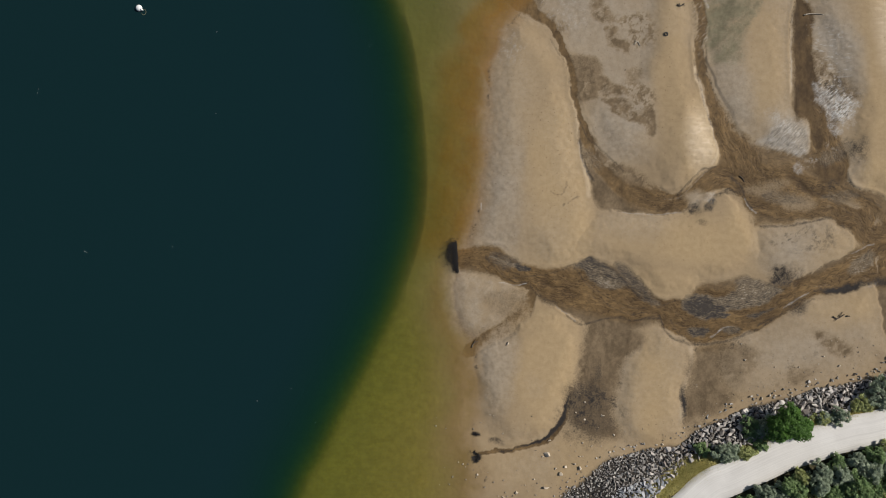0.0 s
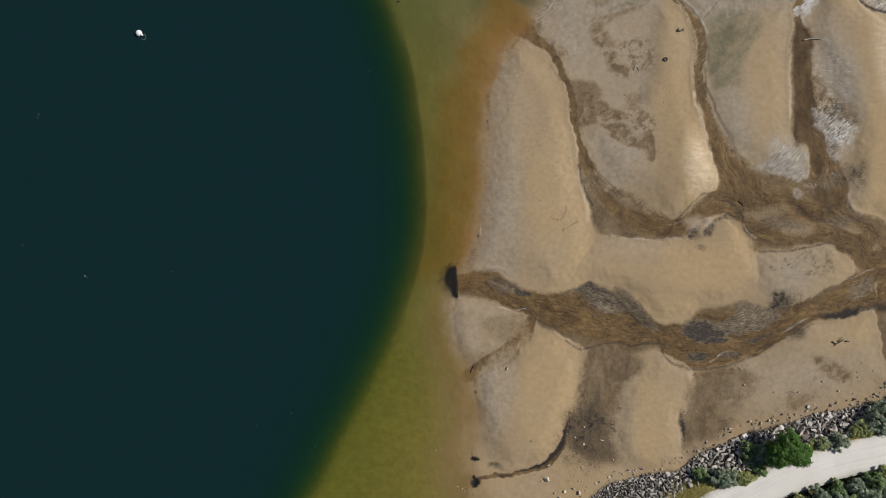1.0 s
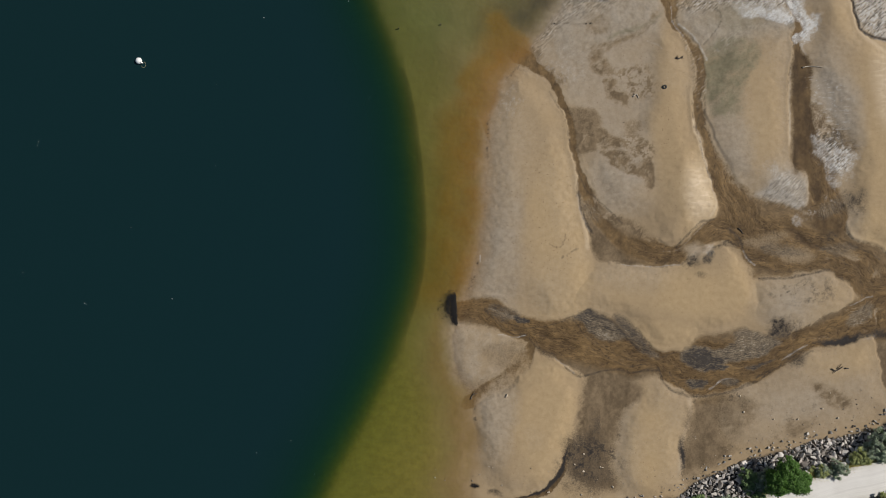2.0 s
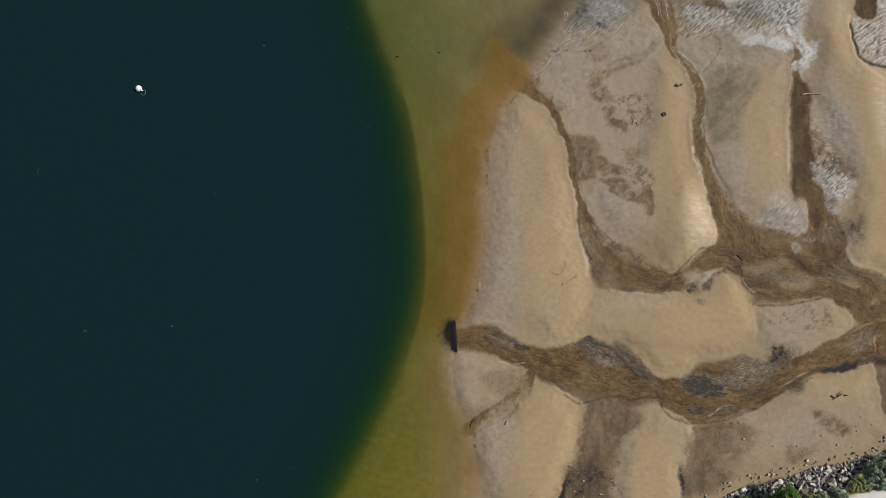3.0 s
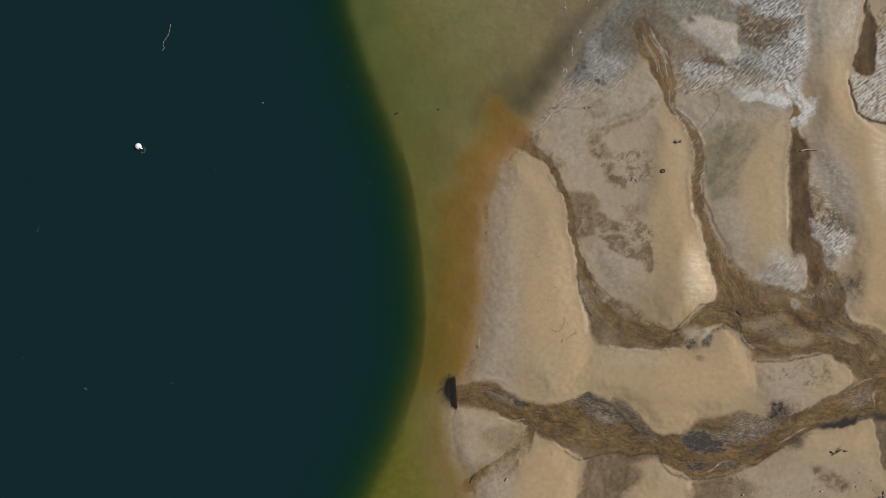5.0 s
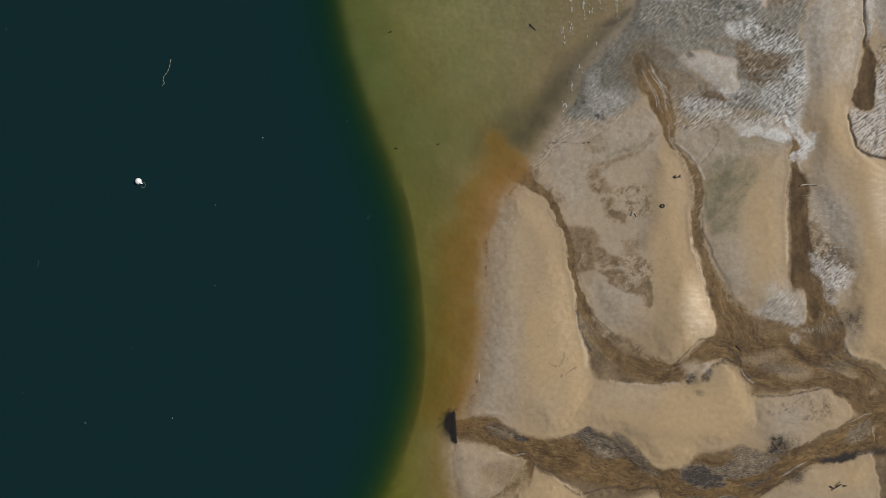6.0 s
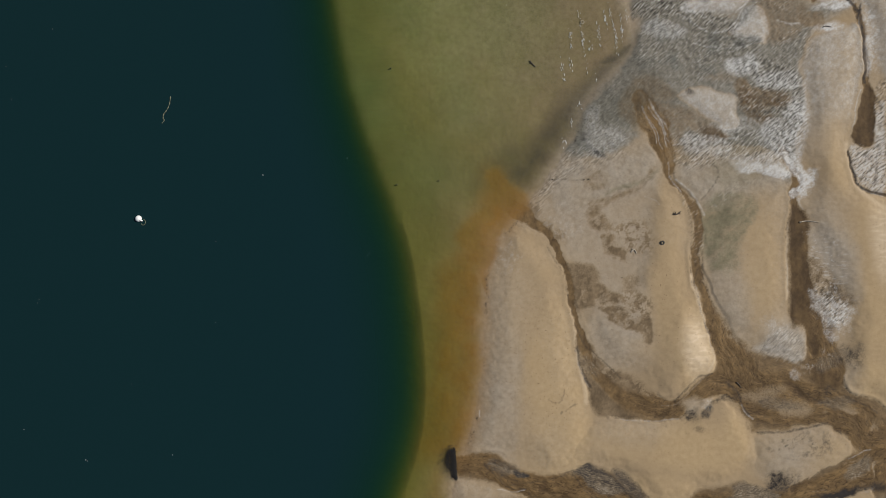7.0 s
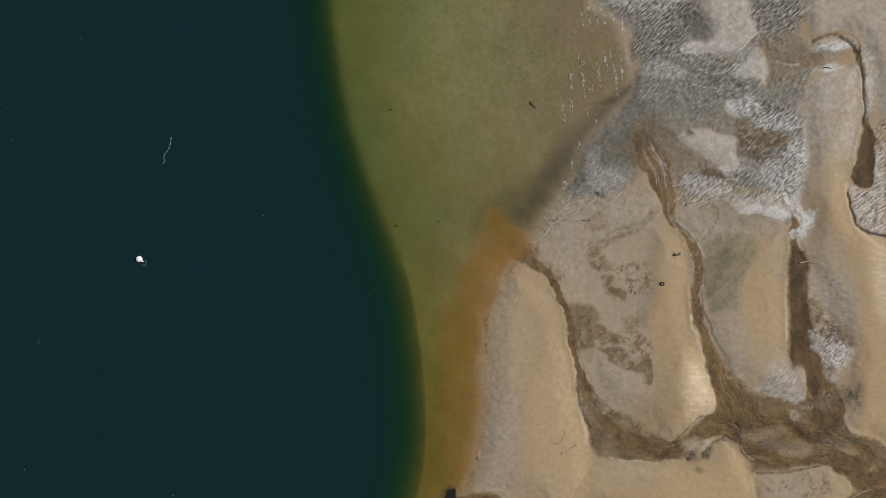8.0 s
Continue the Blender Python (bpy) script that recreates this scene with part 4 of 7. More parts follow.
stain = np.maximum(stain, fringe * smooth(speck + 0.7 * mottle + broad_0, 0.2, 1.2) * 0.5)


def trace(points, half, soft=0.12):
    """A thin soft line through the points, 0 to 1."""
    line = curve(points, False, 5)
    (x0, y0), (x1, y1) = line.min(0) - 2, line.max(0) + 2
    box = np.s_[np.searchsorted(YS, y0):np.searchsorted(YS, y1), np.searchsorted(XS, x0):np.searchsorted(XS, x1)]
    out = np.zeros(GX.shape, np.float32)
    d, _, _ = along(line, GX[box] * 0.6 + WX[box] * 0.4, GY[box] * 0.6 + WY[box] * 0.4)
    out[box] = 1 - smooth(np.abs(d), half - soft, half + soft)
    return out


def dark_line(points, half, much):
    np.maximum(stain, much * trace(points, half + 0.03) * (0.7 + 0.4 * smooth(speck, -0.5, 0.5)), out=stain)


dark_line([(5.78, -1.14), (7.59, -2.98), (9.66, -4.48), (11.73, -4.74), (12.56, -5.66), (13.8, -7), (16.28, -7.67)], 0.1, 0.5)
dark_line([(9.66, -3.98), (13.4, -3.67), (16.3, -3.19), (17.97, -2.37), (18.8, -1.96)], 0.08, 0.4)
dark_line([(18.55, -2.37), (20.03, -4.37), (21.85, -6.21), (23.75, -8.05), (26.23, -9.22), (29.14, -9.24)], 0.09, 0.45)
dark_line([(32.87, -10.26), (34.11, -12.26), (36.18, -13.43), (40.32, -13.7), (44.06, -12.48), (47.39, -10.5), (50.05, -8.6)], 0.09, 0.5)
dark_line([(30.8, -8.58), (32.88, -7.76), (34.96, -7.28)], 0.09, 0.4)
dark_line([(24.99, -9.72), (27.47, -10.23), (29.97, -9.99), (31.21, -10.75)], 0.09, 0.5)
dark_line([(20.04, -3.71), (22.1, -5.96), (24.58, -7.39), (27.48, -8.48), (29.97, -8.58)], 0.07, 0.4)
dark_line([(19.6, 15.33), (19.91, 13.25), (20.65, 11.33), (21.55, 10.16)], 0.1, 0.55)
dark_line([(19.05, 19.91), (20.69, 16.57), (22.34, 15.14), (23.99, 13.63), (25.89, 11.71)], 0.09, 0.45)
dark_line([(41.84, 10.99), (43.48, 7.66)], 0.08, 0.4)
dark_line([(50.97, 10.5), (54.29, 8.4), (56.77, 6.72), (59.25, 5.03)], 0.08, 0.4)
dark_line([(43.52, 13.89), (46.82, 10.95), (50.13, 8.85)], 0.08, 0.35)
dark_line([(45.95, 5.14), (50.1, 4.27), (55.09, 4.9)], 0.08, 0.35)
dark_line([(59.27, 8.36), (61.76, 7.09), (63.41, 6)], 0.1, 0.5)
dark_line([(58.85, 67.49), (60.83, 65.64), (61.65, 63.64), (62.05, 60.47), (62.11, 57.14), (62.01, 54.65)], 0.22, 0.75)
dark_line([(59.69, 44.68), (60.34, 42.01), (61.32, 39.66), (62.99, 38.65), (65.31, 37.96), (67.97, 36.44)], 0.16, 0.7)
dark_line([(19.59, 16.42), (19.91, 13.93), (20.56, 12.02), (21.39, 10.36)], 0.14, 0.65)
dark_line([(53.86, -6.2), (57.19, -5.55), (62.17, -5.08), (64.49, -4.09)], 0.16, 0.6)
dark_line([(31.03, -9.75), (32.27, -12.25), (34.34, -13.5), (38.07, -13.85), (42.23, -13.12), (45.55, -11.48)], 0.14, 0.55)
dark_line([(39.27, 43.36), (40.51, 41.94), (39.83, 40.03), (37.98, 37.79)], 0.12, 0.35)
dark_line([(47.64, 48.37), (49.05, 47.69), (49.54, 46.27)], 0.12, 0.4)
dark_line([(21.51, -1.82), (24.41, -2.91), (26.48, -5.16), (28.13, -6.83)], 0.16, 0.55)
dark_line([(17.59, -9.69), (19.82, -10.94), (23.98, -9.88), (28.12, -10.23), (31.03, -10.17)], 0.14, 0.5)
dark_line([(39.3, 11.94), (37.31, 11.62), (35.23, 9.72), (33.98, 8.07)], 0.13, 0.5)
dark_line([(41.45, 10.77), (43.11, 9.44), (43.77, 7.61), (44.76, 6.11)], 0.14, 0.6)
dark_line([(46, 3.29), (50.56, 3.52), (54.3, 4.16), (56.37, 4.57)], 0.14, 0.55)
dark_line([(5.76, -0.92), (8.24, -2.59), (10.72, -3.43)], 0.12, 0.4)
dark_line([(13.2, -5.68), (14.44, -7.6), (16.1, -8.1)], 0.12, 0.45)
dark_line([(45.55, -11.06), (50.54, -8.84), (53.86, -7.37)], 0.13, 0.5)
dark_line([(37.35, 27.51), (36.85, 25.03), (37.83, 20.89), (39.15, 17.41)], 0.12, 0.35)
dark_line([(15.41, 30.91), (17.06, 28.01), (18.12, 24.7), (18.94, 20.97)], 0.12, 0.35)
dark_line([(15.17, 8.73), (15.91, 8.15), (16.74, 8.23), (17.32, 8.89), (17.57, 10.05)], 0.1, 0.35)
dark_line([(17.65, 6.9), (18.39, 7.56), (19.39, 7.89)], 0.1, 0.3)
dark_line([(15.5, 40.74), (18.42, 40.8), (21.75, 40.86)], 0.05, 0.4)
dark_line([(62.19, 44.24), (64, 41.31), (62.99, 39.48)], 0.1, 0.4)
dark_line([(63.85, 43.81), (63.49, 39.64)], 0.1, 0.4)

def pale_line(points, half, much):
    np.maximum(salt, much * trace(points, half) * (0.6 + 0.5 * smooth(speck, -0.5, 0.5)), out=salt)


pale_line([(30.36, 51.41), (31.35, 49.91), (32.34, 48.24), (32.98, 45.57)], 0.07, 0.55)
pale_line([(30.95, 51.24), (32.18, 49.49), (33.17, 48.06)], 0.06, 0.5)
pale_line([(31.34, 48.25), (31.74, 46.75), (32.31, 45.16)], 0.07, 0.5)
pale_line([(30.52, 49.5), (31.34, 48.08), (31.99, 46.08)], 0.06, 0.5)
pale_line([(31.84, 49.07), (32.66, 47.4), (33.32, 46.15)], 0.06, 0.5)
pale_line([(7.58, -4.64), (10.07, -5.07), (11.73, -4.91)], 0.08, 0.5)
pale_line([(59.46, -0.6), (61.53, 0.38), (62.78, 0.71)], 0.07, 0.45)
pale_line([(38.67, -12.86), (40.33, -11.87), (41.16, -11.38)], 0.07, 0.4)
pale_line([(49.33, 63.87), (50.58, 63.69), (51.4, 63.19)], 0.08, 0.5)
pale_line([(29.6, 38.28), (31.09, 37.6), (31.67, 36.93)], 0.07, 0.4)
pale_line([(36.05, 66.48), (38.94, 64.38), (40.59, 62.7)], 0.08, 0.4)
pale_line([(43.18, 65.13), (44.69, 66.29), (45.69, 67.69), (47.53, 68.75)], 0.16, 0.6)
pale_line([(39.99, 62.17), (41.91, 62.65), (43.17, 63.97), (44.18, 65.46)], 0.14, 0.55)
pale_line([(34.85, 65.04), (37.17, 63.36), (38.99, 62.34)], 0.13, 0.5)
pale_line([(49.17, 64.08), (51.08, 63.48), (52.74, 63.38)], 0.12, 0.5)
pale_line([(61.41, 64.22), (61.71, 60.48), (61.77, 56.31)], 0.1, 0.45)
pale_line([(62.65, 64.21), (62.88, 60.47), (62.77, 56.31)], 0.12, 0.45)
pale_line([(19.42, 16), (19.74, 13.52), (21.06, 10.36)], 0.1, 0.3)
pale_line([(31.91, 7.5), (34.15, 7.65), (36.06, 9.72), (38.14, 11.53)], 0.1, 0.2)
pale_line([(25.68, 5.54), (29.83, 5.19), (34.39, 5.5)], 0.1, 0.35)
pale_line([(43.77, 7.45), (44.35, 6.28), (45.26, 5.45)], 0.12, 0.5)
pale_line([(38.91, -12.94), (40.4, -11.62), (41.57, -11.46)], 0.1, 0.45)
pale_line([(49.29, -8.59), (51.37, -7.35), (53.03, -6.53)], 0.12, 0.4)
pale_line([(5.13, 6.96), (5.21, 5.96)], 0.08, 0.5)
pale_line([(59.94, 44.26), (60.67, 41.17), (61.82, 39.08), (64.65, 37.88)], 0.1, 0.5)
pale_line([(60.38, 48), (60.74, 51.33), (61.42, 53.65)], 0.1, 0.5)
# pale rim painted along the bank's sunlit right edge
pale_line([(36.93, 25.86), (37.67, 21.72), (38.82, 17.99), (39.47, 14.92)], 0.12, 0.2)
pale_line([(5.52, 21.86), (5.42, 17.72), (5.48, 11.92)], 0.08, 0.35)
pale_line([(52.37, 45.58), (51.39, 48.92), (52.42, 53.07)], 0.3, 0.3)
pale_line([(34.33, 40.57), (35.99, 39.39), (37.47, 37.55), (38.46, 35.54)], 0.12, 0.5)
pale_line([(33.18, 43.25), (33.5, 40.92), (35.15, 38.73)], 0.1, 0.45)
pale_line([(52.67, 41.41), (53.16, 39.9), (52.31, 37.66), (52.97, 36.07)], 0.16, 0.5)
pale_line([(45.73, 72.93), (46.04, 69.76), (45.36, 67.61)], 0.12, 0.5)
pale_line([(37.15, 60.7), (42.31, 59.99), (46.48, 60.61)], 0.12, 0.45)
pale_line([(30.42, 52.44), (31.82, 49.93), (32.88, 47.25)], 0.1, 0.5)
pale_line([(29.42, 51.45), (30.73, 48.6), (31.54, 46.1)], 0.1, 0.45)
pale_line([(33.87, 45.74), (38.04, 46.37), (43.04, 46.83), (47.22, 48.12)], 0.14, 0.4)
pale_line([(50.7, 33.93), (50.5, 29.76), (50.46, 23.92)], 0.12, 0.3)
pale_line([(16.1, -8.19), (17.59, -9.36), (18.83, -10.52)], 0.1, 0.35)
salt = salt * (1 - pool)
mud = np.maximum(mud, pool)

# ---- the northern flats: grey mud, brown wet hollows, crusted silt ----
fresh = np.zeros(GX.shape)


def grey_patch(points, much, soft):
    np.maximum(fresh, much * patch(points, soft) * (0.85 + 0.2 * mottle), out=fresh)


grey_patch([(20.96, 50.83), (23.06, 53.31), (25.58, 55.78), (26.43, 58.26), (28.53, 60.74), (29.79, 63.22), (31.46, 64.45), (34.78, 63.34), (36.44, 62.33), (36.59, 60.66), (35.58, 58.6), (36.39, 56.51), (33.89, 56.12), (30.57, 56.56), (28.07, 55.34), (25.54, 51.62), (23.03, 49.15), (26.35, 48.29), (28.84, 47.44), (26.32, 44.97), (22.16, 44.17), (18.42, 44.62), (18.01, 45.46)], 0.95, 0.6)
grey_patch([(35.99, 58.59), (37.68, 62.31), (43.09, 62.27), (46.81, 60.57), (43.06, 59.11), (41.39, 58.13), (40.54, 55.89), (37.22, 55.84)], 1.0, 0.6)
grey_patch([(28.17, 68.21), (34.01, 70.65), (36.49, 68.97), (34.8, 65.25), (30.63, 64.45), (27.98, 64.89)], 0.9, 0.7)
grey_patch([(37.29, 65.22), (43.11, 65.17), (46.87, 68.46), (46.43, 65.56), (43.09, 63.1), (41.42, 62.28), (38.1, 62.31)], 0.8, 0.7)
grey_patch([(46.07, 73.03), (52.72, 72.97), (52.44, 68.82), (49.77, 67.19), (46.45, 68.05)], 0.55, 0.8)
grey_patch([(36.5, 70.63), (39.41, 71.01), (39.97, 68.1), (38.54, 66.46), (36.89, 67.72)], 0.9, 0.6)
ruff = 0.22 * flats * (1 - bank) + 0.16 * low_flats * (1 - bank) + 0.75 * flats2


def rough_patch(points, much, soft):
    np.maximum(ruff, much * patch(points, soft), out=ruff)


rough_patch([(23.62, 70.91), (27.38, 73.2), (37.35, 73.11), (36.32, 68.97), (34.38, 64.83), (30.63, 64.29), (27.73, 65.06), (28.84, 69.04), (26.53, 70.88)], 1.0, 0.8)
rough_patch([(46.07, 73.03), (53.14, 72.97), (52.44, 68.82), (47.28, 67.87), (45.63, 69.71)], 1.0, 0.8)
rough_patch([(33.96, 65.25), (40.61, 64.78), (43.51, 63.92), (42.25, 62.11), (37.27, 62.15), (36.03, 63.57)], 0.8, 0.6)
rough_patch([(43.89, 58.1), (51.37, 58.2), (53.17, 53.87), (51.74, 51.22), (46.73, 48.77), (45.52, 53.52)], 0.85, 0.8)
rough_patch([(46.87, 68.87), (51.44, 68), (50.59, 65.52), (46.02, 65.81)], 0.6, 0.8)
rough_patch([(47.16, 51.26), (52.33, 52.63), (52.96, 48.05), (51.44, 44.16), (48.11, 44.19), (47.15, 48.93)], 0.75, 0.8)
rough_patch([(28.94, 60.73), (30.21, 63.88), (32.13, 64.44), (35.2, 63.17), (36.26, 61.5), (34.74, 58.19), (30.57, 56.98), (28.09, 57.83)], 0.5, 0.8)
rough_patch([(36.01, 61.5), (43.09, 62.27), (47.23, 60.57), (46.38, 58.5), (42.23, 58.54), (39.71, 56.07), (36.8, 55.84)], 0.55, 0.8)
rough_patch([(18, 45.04), (23, 45.83), (27.15, 44.54), (23.81, 42.91), (21.3, 41.68), (17.98, 42.55)], 0.45, 1.2)
rough_patch([(33.41, 47.4), (38.82, 47.18), (45.48, 48.12), (47.11, 44.36), (42.95, 43.82), (37.13, 44.04), (35.05, 44.89)], 0.6, 0.8)
rough_patch([(49.32, 62.21), (53.9, 63), (53.45, 58.02), (51.36, 57.21), (48.88, 59.31)], 0.5, 1.0)
rough_patch([(12.12, 37.61), (13.81, 40.5), (16.32, 42.4), (18.81, 41.71), (17.13, 40.06), (15.45, 38.41), (13.77, 35.93)], 0.45, 1.0)
rough_patch([(34.45, 39.47), (36.27, 38.63), (38.33, 35.3), (37.96, 28.92), (36.88, 28.93), (36.58, 34.32), (35.27, 37.64)], 0.6, 0.5)
rough_patch([(43.49, 54.13), (51.27, 54.07), (51.25, 50.59), (46.94, 50.21), (43.64, 51.48)], 0.9, 0.6)
rough_patch([(33.67, 46.35), (37.82, 47.97), (42.78, 46.28), (41.94, 43.39), (36.96, 42.6), (34.06, 43.45)], 0.7, 0.8)
rough_patch([(43.6, 44.61), (49.41, 45.81), (49.81, 43.32), (46.08, 43.19)], 0.75, 0.5)
hollow = np.zeros(GX.shape)


def hollow_patch(points, much, soft):
    np.maximum(hollow, much * patch(points, soft) * (0.75 + 0.3 * smooth(grainy, -0.5, 0.5)), out=hollow)


hollow_patch([(28.07, 55.34), (30.57, 55.73), (33.05, 54.46), (34.03, 52.79), (30.53, 51.83), (28.85, 48.52), (26.36, 49.95), (25.97, 52.45)], 0.55, 0.8)
hollow_patch([(30.53, 51.83), (33.86, 51.96), (37.18, 50.69), (39.66, 48.59), (40.89, 46.91), (37.98, 46.69), (35.91, 47.79), (34.65, 45.72), (33.83, 48.22), (31.77, 50.32)], 0.55, 0.7)
hollow_patch([(43.03, 54.79), (44.7, 55.19), (46.34, 53.1), (50.66, 52.39), (47.16, 51.26), (43.42, 51.71)], 0.9, 0.4)
hollow_patch([(46.44, 66.8), (51.44, 68), (54.09, 66.32), (53.49, 63.83), (51.39, 61.19), (48.06, 60.81), (47.25, 63.89)], 0.6, 0.8)
hollow_patch([(52.41, 64.84), (55.57, 65.06), (56.06, 63.39), (53.06, 62.92)], 0.8, 0.3)
hollow_patch([(38.41, 48.18), (40.9, 48.16), (41.89, 46.82), (38.81, 46.02)], 0.85, 0.4)
hollow_patch([(38.88, 56.07), (43.04, 56.04), (45.51, 53.11), (44.67, 51.87), (42.61, 54.79), (39.71, 55.23)], 0.4, 0.8)
hollow_patch([(32.99, 47.4), (37.98, 46.69), (39.64, 45.68), (35.88, 44.46), (33.81, 44.9)], 0.35, 1.0)
hollow_patch([(49.74, 45.48), (51.06, 44.14), (51.96, 42.4), (50.63, 42.57), (49.32, 44.32)], 0.95, 0.25)
hollow_patch([(43.24, 53.72), (45.31, 54.11), (51.1, 53.24), (50.68, 51.59), (46.95, 51.21), (44.05, 51.64)], 0.8, 0.5)
mud = np.maximum(mud, hollow)


def crust_patch(points, much, soft):
    np.maximum(salt, much * patch(points, soft) * (0.55 + 0.5 * smooth(speck + 0.6 * grainy, -0.6, 0.5)), out=salt)


crust_patch([(42.06, 58.12), (45.55, 58.59), (46.95, 56.83), (44.7, 55.85), (42.46, 56.29)], 0.75, 0.6)
crust_patch([(23.39, 72.9), (27.38, 73.2), (34.87, 74.79), (33.6, 71.65), (28.2, 71.7), (25.71, 72.05)], 0.45, 0.5)
crust_patch([(34.8, 66.33), (38.13, 67.13), (38.95, 65.21), (36.04, 64.9)], 0.6, 0.4)
crust_patch([(47.14, 48.77), (49.64, 48.33), (51.28, 45.57), (50.93, 43.75), (48.77, 44.18), (47.54, 46.44)], 0.65, 0.4)
crust_patch([(45.95, 55.84), (51.36, 56.79), (53.18, 55.11), (51.5, 53.88), (47.18, 54.17)], 0.6, 0.6)
crust_patch([(52.57, 52.21), (54.03, 57.6), (53.57, 52.2), (52.28, 45.15), (51.45, 45.57)], 0.5, 0.5)
crust_patch([(56.56, 63.06), (58.89, 63.62), (59.05, 63.2), (56.89, 62.56)], 0.85, 0.15)
crust_patch([(55.59, 67.13), (59.75, 67.76), (60.73, 66.26), (58.07, 66.12), (55.58, 66.39)], 0.4, 0.3)
crust_patch([(62.22, 65.41), (63.46, 62.91), (63.77, 60.42), (62.66, 55.86), (62.08, 56.28), (62.29, 62.09)], 0.55, 0.4)
crust_patch([(29.63, 63.38), (31.88, 64.44), (35.2, 63.17), (36.02, 61.91), (33.94, 61.52), (30.61, 61.96)], 0.4, 0.5)
crust_patch([(20.8, 51.25), (23.21, 51.64), (23.19, 49.15), (25.68, 48.3), (27.33, 46.62), (24.65, 44.57), (21.33, 44.6), (20.53, 48.34)], 0.3, 0.8)
crust_patch([(44.61, 43.97), (50.86, 44.74), (51.27, 43.74), (45.44, 43.3)], 0.5, 0.4)
crust_patch([(34.65, 46.14), (37.98, 47.19), (42.13, 46.07), (38.8, 45.27)], 0.5, 0.4)
crust_patch([(53.72, 24.03), (55.62, 23.35), (57.7, 22.5), (59.35, 21.66), (59.75, 19.58), (57.67, 18.76), (56.01, 18.78), (54.78, 20.86)], 0.55, 0.5)
crust_patch([(45.19, 15.46), (46.03, 16.78), (48.53, 18.26), (51.03, 19.07), (52.68, 17.81), (53.08, 15.73), (52.24, 13.82), (50.99, 13.25), (48.51, 14.43)], 0.16, 0.6)
crust_patch([(56.01, 18.78), (58.25, 17.51), (57.24, 16.11), (56, 17.53)], 0.4, 0.4)
# next four: pale crust, whitened to hold some of the wet flats' glint
crust_patch([(49.67, 45.03), (52.56, 43.36), (53.71, 40.29), (53.04, 38.88), (51.72, 40.88), (50.49, 42.87)], 0.85, 0.3)
crust_patch([(42.62, 43.66), (49.24, 43.21), (50.48, 41.71), (45.93, 41.57), (43.03, 42.25)], 0.5, 0.6)
crust_patch([(51.91, 48.16), (53.4, 48.15), (52.72, 42.36), (51.57, 44.44)], 0.6, 0.5)
crust_patch([(35.6, 47.42), (39.32, 46.57), (42.63, 45.73), (41.79, 44.08), (37.65, 44.26), (35.59, 45.35)], 0.4, 0.6)
crust_patch([(43.42, 42.46), (46.08, 43.19), (49.8, 42.58), (51.21, 41.66), (50.62, 40.83), (46.9, 41.19), (44.41, 41.63)], 0.85, 0.3)
crust_patch([(50.65, 45.47), (51.89, 44.63), (53.28, 41.64), (53.85, 40.4), (52.69, 38.58), (51.02, 37.85), (51.53, 39.17), (52.69, 40.4), (51.54, 42.48)], 0.9, 0.22)
crust_patch([(52.34, 52.4), (53.23, 49.09), (52.06, 45.62), (51.4, 46.21), (52.07, 49.1), (51.67, 52)], 0.5, 0.4)
crust_patch([(46.94, 49.14), (49.01, 49.62), (50.41, 47.46), (48.58, 45.65), (46.92, 46.49)], 0.55, 0.5)
crust_patch([(63.07, 45.04), (65, 49), (64.96, 39.07), (62.22, 39.75), (60.49, 42.25), (60.51, 45.39)], 0.62, 0.4)
crust_patch([(64.01, 50.66), (65.01, 51.48), (64.98, 45.69), (63.99, 45.7)], 0.6, 0.3)
ruff = np.clip(np.maximum.reduce([ruff, 0.7 * patch([(53.72, 23.78), (55.63, 24.6), (58.53, 22.91), (59.76, 20.82), (58.5, 18.76), (55.6, 19.03), (54.36, 20.87)], 0.6), 0.35 * patch([(45.6, 15.12), (46.44, 16.78), (49.37, 18.83), (52.85, 17.56), (52.66, 13.82), (50.99, 13.25)], 0.8)]) * (1 - 0.55 * hollow) * (1 - 0.6 * stream), 0, 1)
combed = patch([(52.61, 32.51), (54.44, 32.91), (58.58, 30.8), (58.95, 24.15), (56.88, 24.59), (54.41, 28.34)], 1.0) * smooth(ridge(GX * 0.45 + 0.3 * wrig, GY * 2.0 + 0.5 * wrig, 2), 0.55, 0.95)
salt = np.maximum(salt, 0.4 * combed)
land_side = smooth(shore_d, -0.5, 0.5)
ruff, salt = ruff * land_side, salt * land_side

# pale grey ash-like silt, with some painted shade on the west flanks
ash = np.maximum.reduce([0.85 * smooth(BANK[k], -0.3, 0.5) for k in ("head", "chip", "pad")] + [
    0.6 * smooth(BANK["north"], -0.2, 1.0), 0.5 * smooth(GY, 38, 54) * smooth(BANK["far"], -0.2, 0.8) * (1 - 0.7 * gold),
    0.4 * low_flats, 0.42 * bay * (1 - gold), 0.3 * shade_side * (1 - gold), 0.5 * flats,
    0.85 * patch([(45.19, 15.46), (46.03, 16.78), (48.53, 18.42), (51.03, 19.4), (52.85, 17.8), (53.25, 15.72), (52.24, 13.65), (50.99, 13.08), (48.51, 14.43)], 0.8),
    0.6 * patch([(53.19, 32.92), (56.94, 34.13), (60.23, 29.96), (61.03, 24.14), (59.36, 22.49), (56.88, 25), (54.41, 28.34)], 1.5),
]) * (0.85 + 0.2 * mottle) * (1 - mud) * land_side

# shingle bars in the streams: charcoal, grey and pale by turns
bar, coal = np.zeros(GX.shape), np.full(GX.shape, 0.4)


